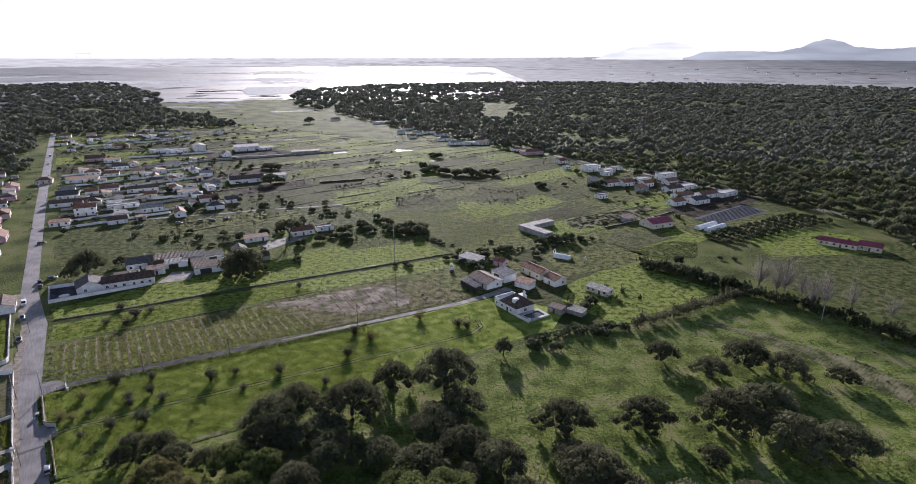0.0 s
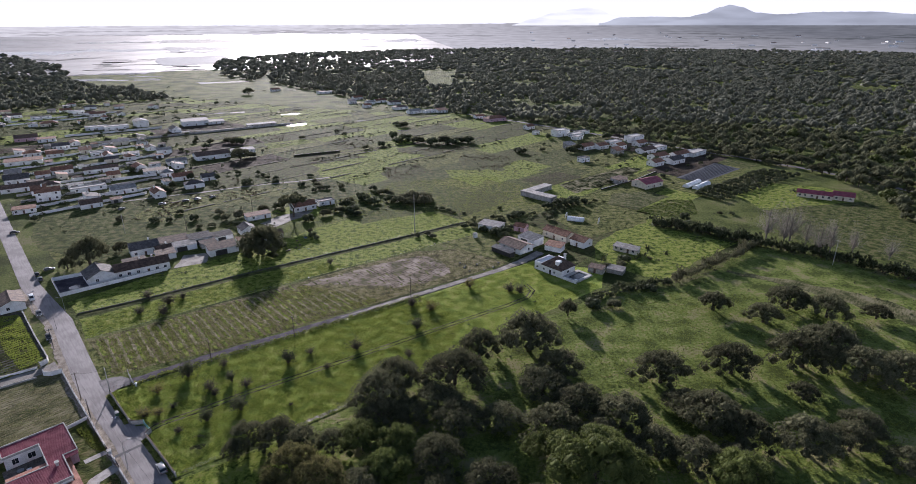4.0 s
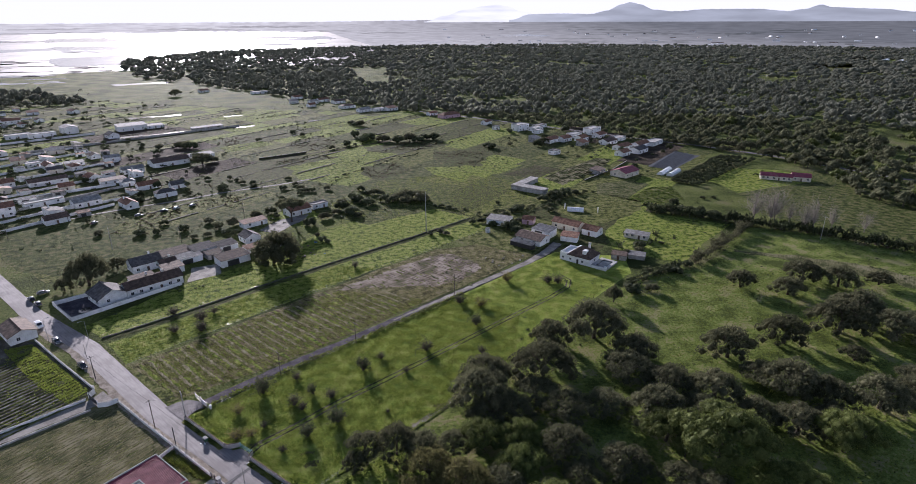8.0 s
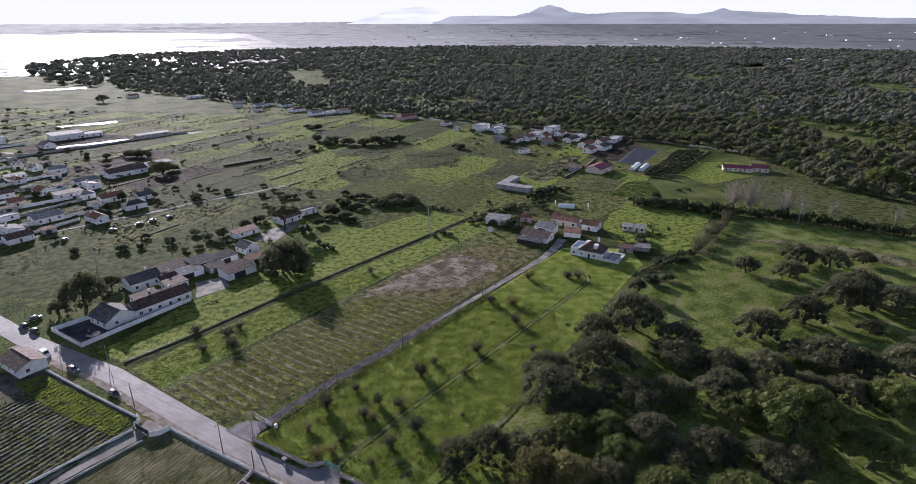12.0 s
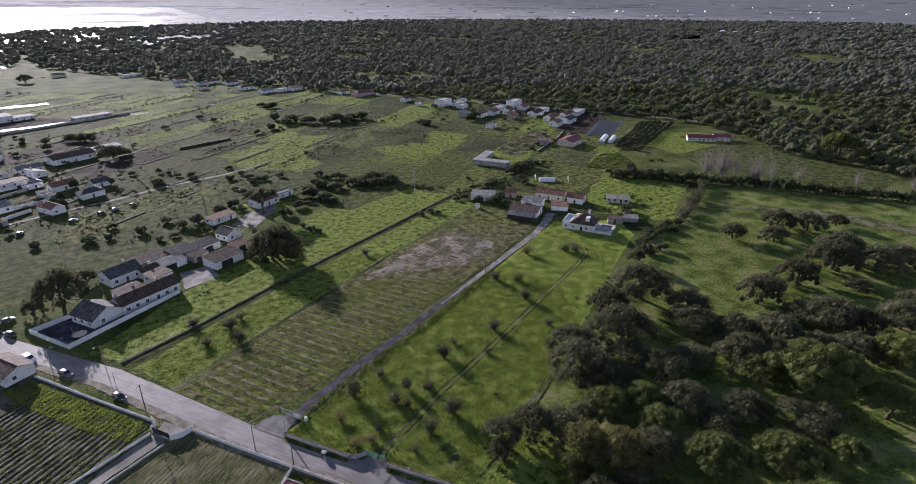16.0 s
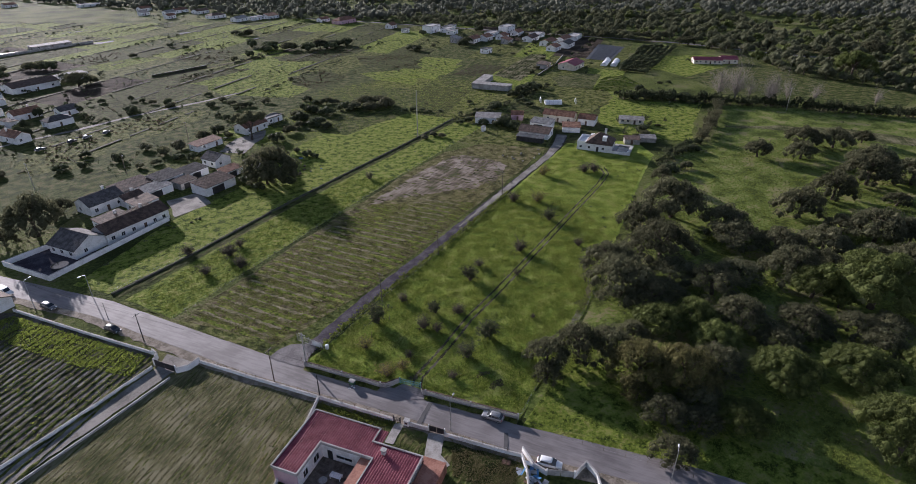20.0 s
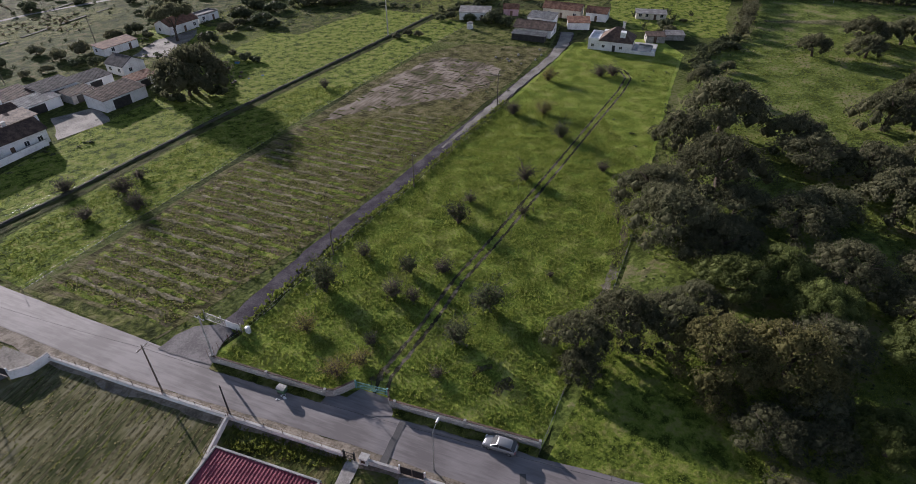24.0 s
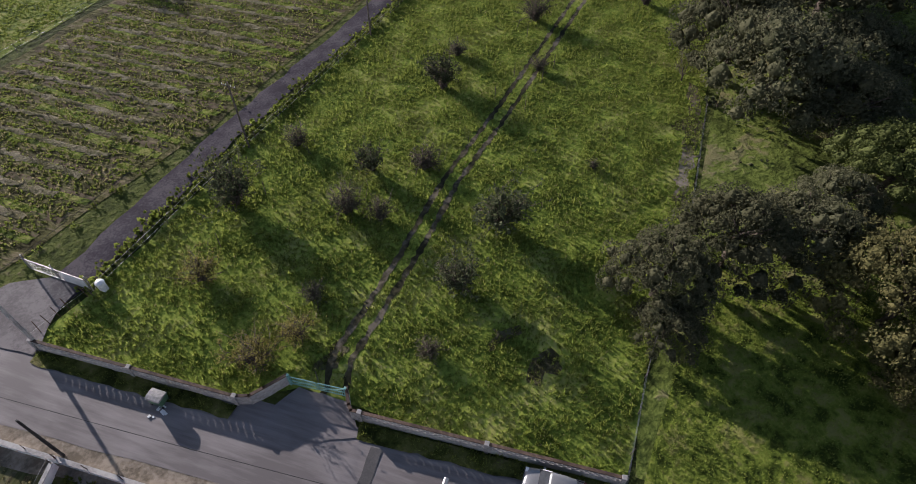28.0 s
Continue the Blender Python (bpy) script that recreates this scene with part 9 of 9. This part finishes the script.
for a, b in [((-179.6, 214.3, 7.6), (-158.4, 184.6, 7.6)), ((-158.4, 184.6, 7.6), (-137.3, 155.0, 8.5)), ((-137.3, 155.0, 8.5), (-113.3, 124.0, 7.3)), ((-113.3, 124.0, 7.3), (-88.2, 93.4, 7.3)), ((-137.3, 155.0, 8.5), (-129.9, 156.3, 8.5)), ((-129.9, 156.3, 8.5), (-105.2, 169.8, 8.0)), ((-105.2, 169.8, 8.0), (-81.0, 182.1, 7.6)), ((-81.0, 182.1, 7.6), (-39.5, 206.8, 8.5)), ((-39.5, 206.8, 8.5), (14, 240, 5.0)), ((-167.0, 211.4, 6.8), (-179.6, 214.3, 7.4))]:
    cable(a, b, 0.5)


# ---- vehicles ----
def car(x, y, turn, paint, label, L=4.2, W=1.74, H=1.46, van=False):
    t = thing("van" if van else "car", x, y, 0.12, turn, label, "van" if van else "car", "parked cars")
    hl, hw = L / 2, W / 2
    if van:
        prof = [(hl, 0.35), (hl, 0.8), (hl - 0.75, 1.0), (hl - 1.5, H - 0.05), (hl - 1.8, H), (-hl + 0.1, H), (-hl, H - 0.15), (-hl, 0.35)]
    else:
        roofline = [(hl - 0.95, 0.86), (hl - 1.8, H - 0.07), (-hl + 0.75, H - 0.1), (-hl + 0.14, 0.93)]
    fo = Form()
    if not van:                           # a rounded hull, narrower at nose and tail
        hull = [(-1.0, 0.72, 0.70), (-0.97, 0.88, 0.86), (-0.85, 0.97, 0.95), (-0.4, 1.0, 0.96), (0.1, 1.0, 0.94), (0.5, 0.99, 0.90), (0.75, 0.95, 0.83), (0.9, 0.87, 0.76), (0.975, 0.74, 0.67), (1.0, 0.58, 0.58)]
        ring = [(-0.94, 0.0), (-1.0, 0.35), (-0.985, 0.72), (-0.9, 0.93), (-0.6, 1.0), (0.6, 1.0), (0.9, 0.93), (0.985, 0.72), (1.0, 0.35), (0.94, 0.0)]
        k = len(ring)
        fo.add([(sx * hl, y * hw * w, 0.28 + (top - 0.28) * z) for sx, w, top in hull for y, z in ring],
               [tuple(range(k)), tuple(range((len(hull) - 1) * k, len(hull) * k))] + [(i * k + j, i * k + (j + 1) % k, (i + 1) * k + (j + 1) % k, (i + 1) * k + j) for i in range(len(hull) - 1) for j in range(k)])
    n = len(prof) if van else 0
    if van:
        fo.add([(px, -hw + (0.06 if pz > 0.8 else 0), pz) for px, pz in prof] + [(px, hw - (0.06 if pz > 0.8 else 0), pz) for px, pz in prof], [tuple(range(n)), tuple(range(n, 2 * n))[::-1]] + [(i, n + i, n + (i + 1) % n, (i + 1) % n) for i in range(n)])
    part("body", fo, paint, t, smooth=not van, bevel=0.05 if van else 0.0)
    cw, rw_ = hw - 0.08, hw - 0.24
    cab = Form()
    if not van:
        p = roofline
        cab.add([(p[0][0], -cw, p[0][1]), (p[1][0], -rw_, p[1][1]), (p[2][0], -rw_, p[2][1]), (p[3][0], -cw, p[3][1]), (p[0][0], cw, p[0][1]), (p[1][0], rw_, p[1][1]), (p[2][0], rw_, p[2][1]), (p[3][0], cw, p[3][1])], [(0, 1, 2, 3), (7, 6, 5, 4), (0, 4, 5, 1), (1, 5, 6, 2), (2, 6, 7, 3), (3, 7, 4, 0)])
        part("glasshouse", cab, GLASS, t, "dark car windows", bevel=0.08)
        x0, x1 = p[2][0] - 0.12, p[1][0] + 0.1
        dome = [(x0, 0.82, 0.0), (x0 + 0.12, 0.96, 0.05), ((x0 + x1) / 2, 1.0, 0.09), (x1 - 0.2, 0.98, 0.07), (x1, 0.86, 0.01)]
        rib = [(-1.0, 0.0), (-0.92, 0.55), (-0.5, 0.93), (0.0, 1.0), (0.5, 0.93), (0.92, 0.55), (1.0, 0.0)]
        k = len(rib)
        top = Form().add([(sx, y * (rw_ + 0.04) * w, H - 0.12 + (0.03 + h) * z) for sx, w, h in dome for y, z in rib], [(i * k + j, i * k + (j + 1) % k, (i + 1) * k + (j + 1) % k, (i + 1) * k + j) for i in range(4) for j in range(k)] + [tuple(range(k)), tuple(range(4 * k, 5 * k))])
        part("roof", top, paint, t, smooth=True)
        for sy in (-1, 1):
            for a, b in ((p[0], p[1]), (p[2], p[3])):
                part("pillar", Form().beam((a[0], sy * (cw if a is p[0] else rw_), a[1]), (b[0], sy * (rw_ if a is p[0] else cw), b[1]), 0.06, 0.05), GREYCAR, t)
            part("pillar", Form().beam((0.05, sy * (cw - 0.01), 0.9), (-0.02, sy * (rw_ + 0.01), H - 0.05), 0.08, 0.06), paint, t)
            part("mirror", Form().box(hl - 1.35, sy * (hw + 0.02) - 0.08, 0.92, hl - 1.2, sy * (hw + 0.02) + 0.08, 1.05), paint, t, bevel=0.02)
    else:
        part("windscreen", Form().add([(hl - 0.8, -hw + 0.15, 1.05), (hl - 0.8, hw - 0.15, 1.05), (hl - 1.5, hw - 0.2, H - 0.1), (hl - 1.5, -hw + 0.2, H - 0.1)], [(0, 1, 2, 3)]), GLASS, t, m=pose(0.03, 0, 0.03))
        for sy in (-1, 1):
            part("side_window", Form().box(hl - 1.9, sy * (hw - 0.05) - 0.02, 1.05, hl - 1.25, sy * (hw - 0.05) + 0.02, H - 0.25), GLASS, t)
    for sx in (hl - 0.8, -hl + 0.75):
        for sy in (-1, 1):
            w = part("wheel", Form().tube([(sx, sy * (hw - 0.18), 0.3), (sx, sy * (hw + 0.01), 0.3)], [0.3, 0.3], 18), RUBBER, t, "black tyre")
            part("rim", Form().tube([(sx, sy * (hw + 0.012), 0.3), (sx, sy * (hw + 0.02), 0.3)], [0.19, 0.17], 12), STEEL, w)
    for sy in (-1, 1):
        part("headlight", Form().box(hl - 0.24, sy * (hw - 0.3) - 0.16, 0.6, hl - 0.01, sy * (hw - 0.3) + 0.16, 0.74), PLASTIC, t, bevel=0.03)
        part("tail_light", Form().box(-hl - 0.015, sy * (hw - 0.2) - 0.1, 0.65, -hl + 0.1, sy * (hw - 0.2) + 0.1, 0.9), REDROOF, t)
    part("bumper", Form().box(hl - 0.1, -hw + 0.05, 0.3, hl + 0.05, hw - 0.05, 0.52), GREYCAR if paint is not WHITECAR else WHITECAR, t, bevel=0.03)
    part("bumper", Form().box(-hl - 0.05, -hw + 0.05, 0.3, -hl + 0.1, hw - 0.05, 0.52), GREYCAR if paint is not WHITECAR else WHITECAR, t, bevel=0.03)
    part("number_plate", Form().box(hl + 0.05, -0.26, 0.36, hl + 0.06, 0.26, 0.47), PAINTWHITE, t)
    return t


car(-104.9, 121.95, ROAD_TURN, SILVER, "silver hatchback parked by the block wall")
car(-164.0, 193.0, ROAD_TURN + 180, BLACKCAR, "black hatchback parked on the road edge")
car(-176.6, 212.2, ROAD_TURN + 180, GREYCAR, "grey saloon parked on the road edge", 4.4)
car(-186.0, 226.0, ROAD_TURN + 180, WHITECAR, "white delivery van on the road edge", 4.3, 1.75, 1.85, True)
car(-103.0, 107.6, ROAD_TURN + 185, WHITECAR, "white saloon in a walled drive", 4.4)
car(-236.4, 310.0, LANE_TURN, BLACKCAR, "black car parked beside the road")
car(-192.5, 245.5, ROAD_TURN, GREYCAR, "dark car parked by the yard wall")
car(-196.5, 251.0, ROAD_TURN, BLACKCAR, "dark car parked by the yard wall")
car(-194.0, 256.0, LANE_TURN, GREYCAR, "grey car beside the trees")
car(-344, 462, ROAD_TURN, WHITECAR, "white car on the far road")
car(-404, 561, ROAD_TURN, WHITECAR, "white car on the far road")
car(-434, 609, ROAD_TURN + 180, WHITECAR, "white van on the far road", 4.6, 1.8, 1.9, True)
for k, (x, y) in enumerate([(-178, 352), (-166, 357), (-160, 360), (-152, 363), (-198, 345)]):
    car(x, y, LANE_TURN + 10 * k, [GREYCAR, BLACKCAR, SILVER, GREYCAR, GREYCAR][k], "old car standing along a farm track")
# loose stones and junk by the lane's end and the yard
rr_ = random.Random(77)
for k in range(26):
    x, y = (-12 + rr_.uniform(-4, 14), 231 + rr_.uniform(-3, 8)) if k < 12 else (-96 + rr_.uniform(-10, 12), 272 + rr_.uniform(-8, 10))
    t = thing("stone" if k < 12 else "junk_crate", x, y, 0.05, rr_.uniform(0, 180), "pale field stone lying by the lane" if k < 12 else "weathered crate lying in the farmyard grass", "stone" if k < 12 else "crate")
    s_ = rr_.uniform(0.25, 0.7)
    if k < 12:
        rs = np.random.RandomState(k)
        bv, bf = lumpy(rs, 8)
        part("stone", quick_mesh("stone", bv * np.array([s_, s_ * 0.7, s_ * 0.5]) + np.array([0, 0, s_ * 0.35]), bf, STONE), None, t)
    else:
        part("crate", Form().box(-s_, -s_ * 0.7, 0, s_, s_ * 0.7, s_ * 0.8), rr_.choice([WOOD, BLUEPLASTIC, PLASTIC, RUST]), t, bevel=0.03)
        part("rim", Form().box(-s_ - 0.03, -s_ * 0.7 - 0.03, s_ * 0.8, s_ + 0.03, s_ * 0.7 + 0.03, s_ * 0.86), WOOD, t)
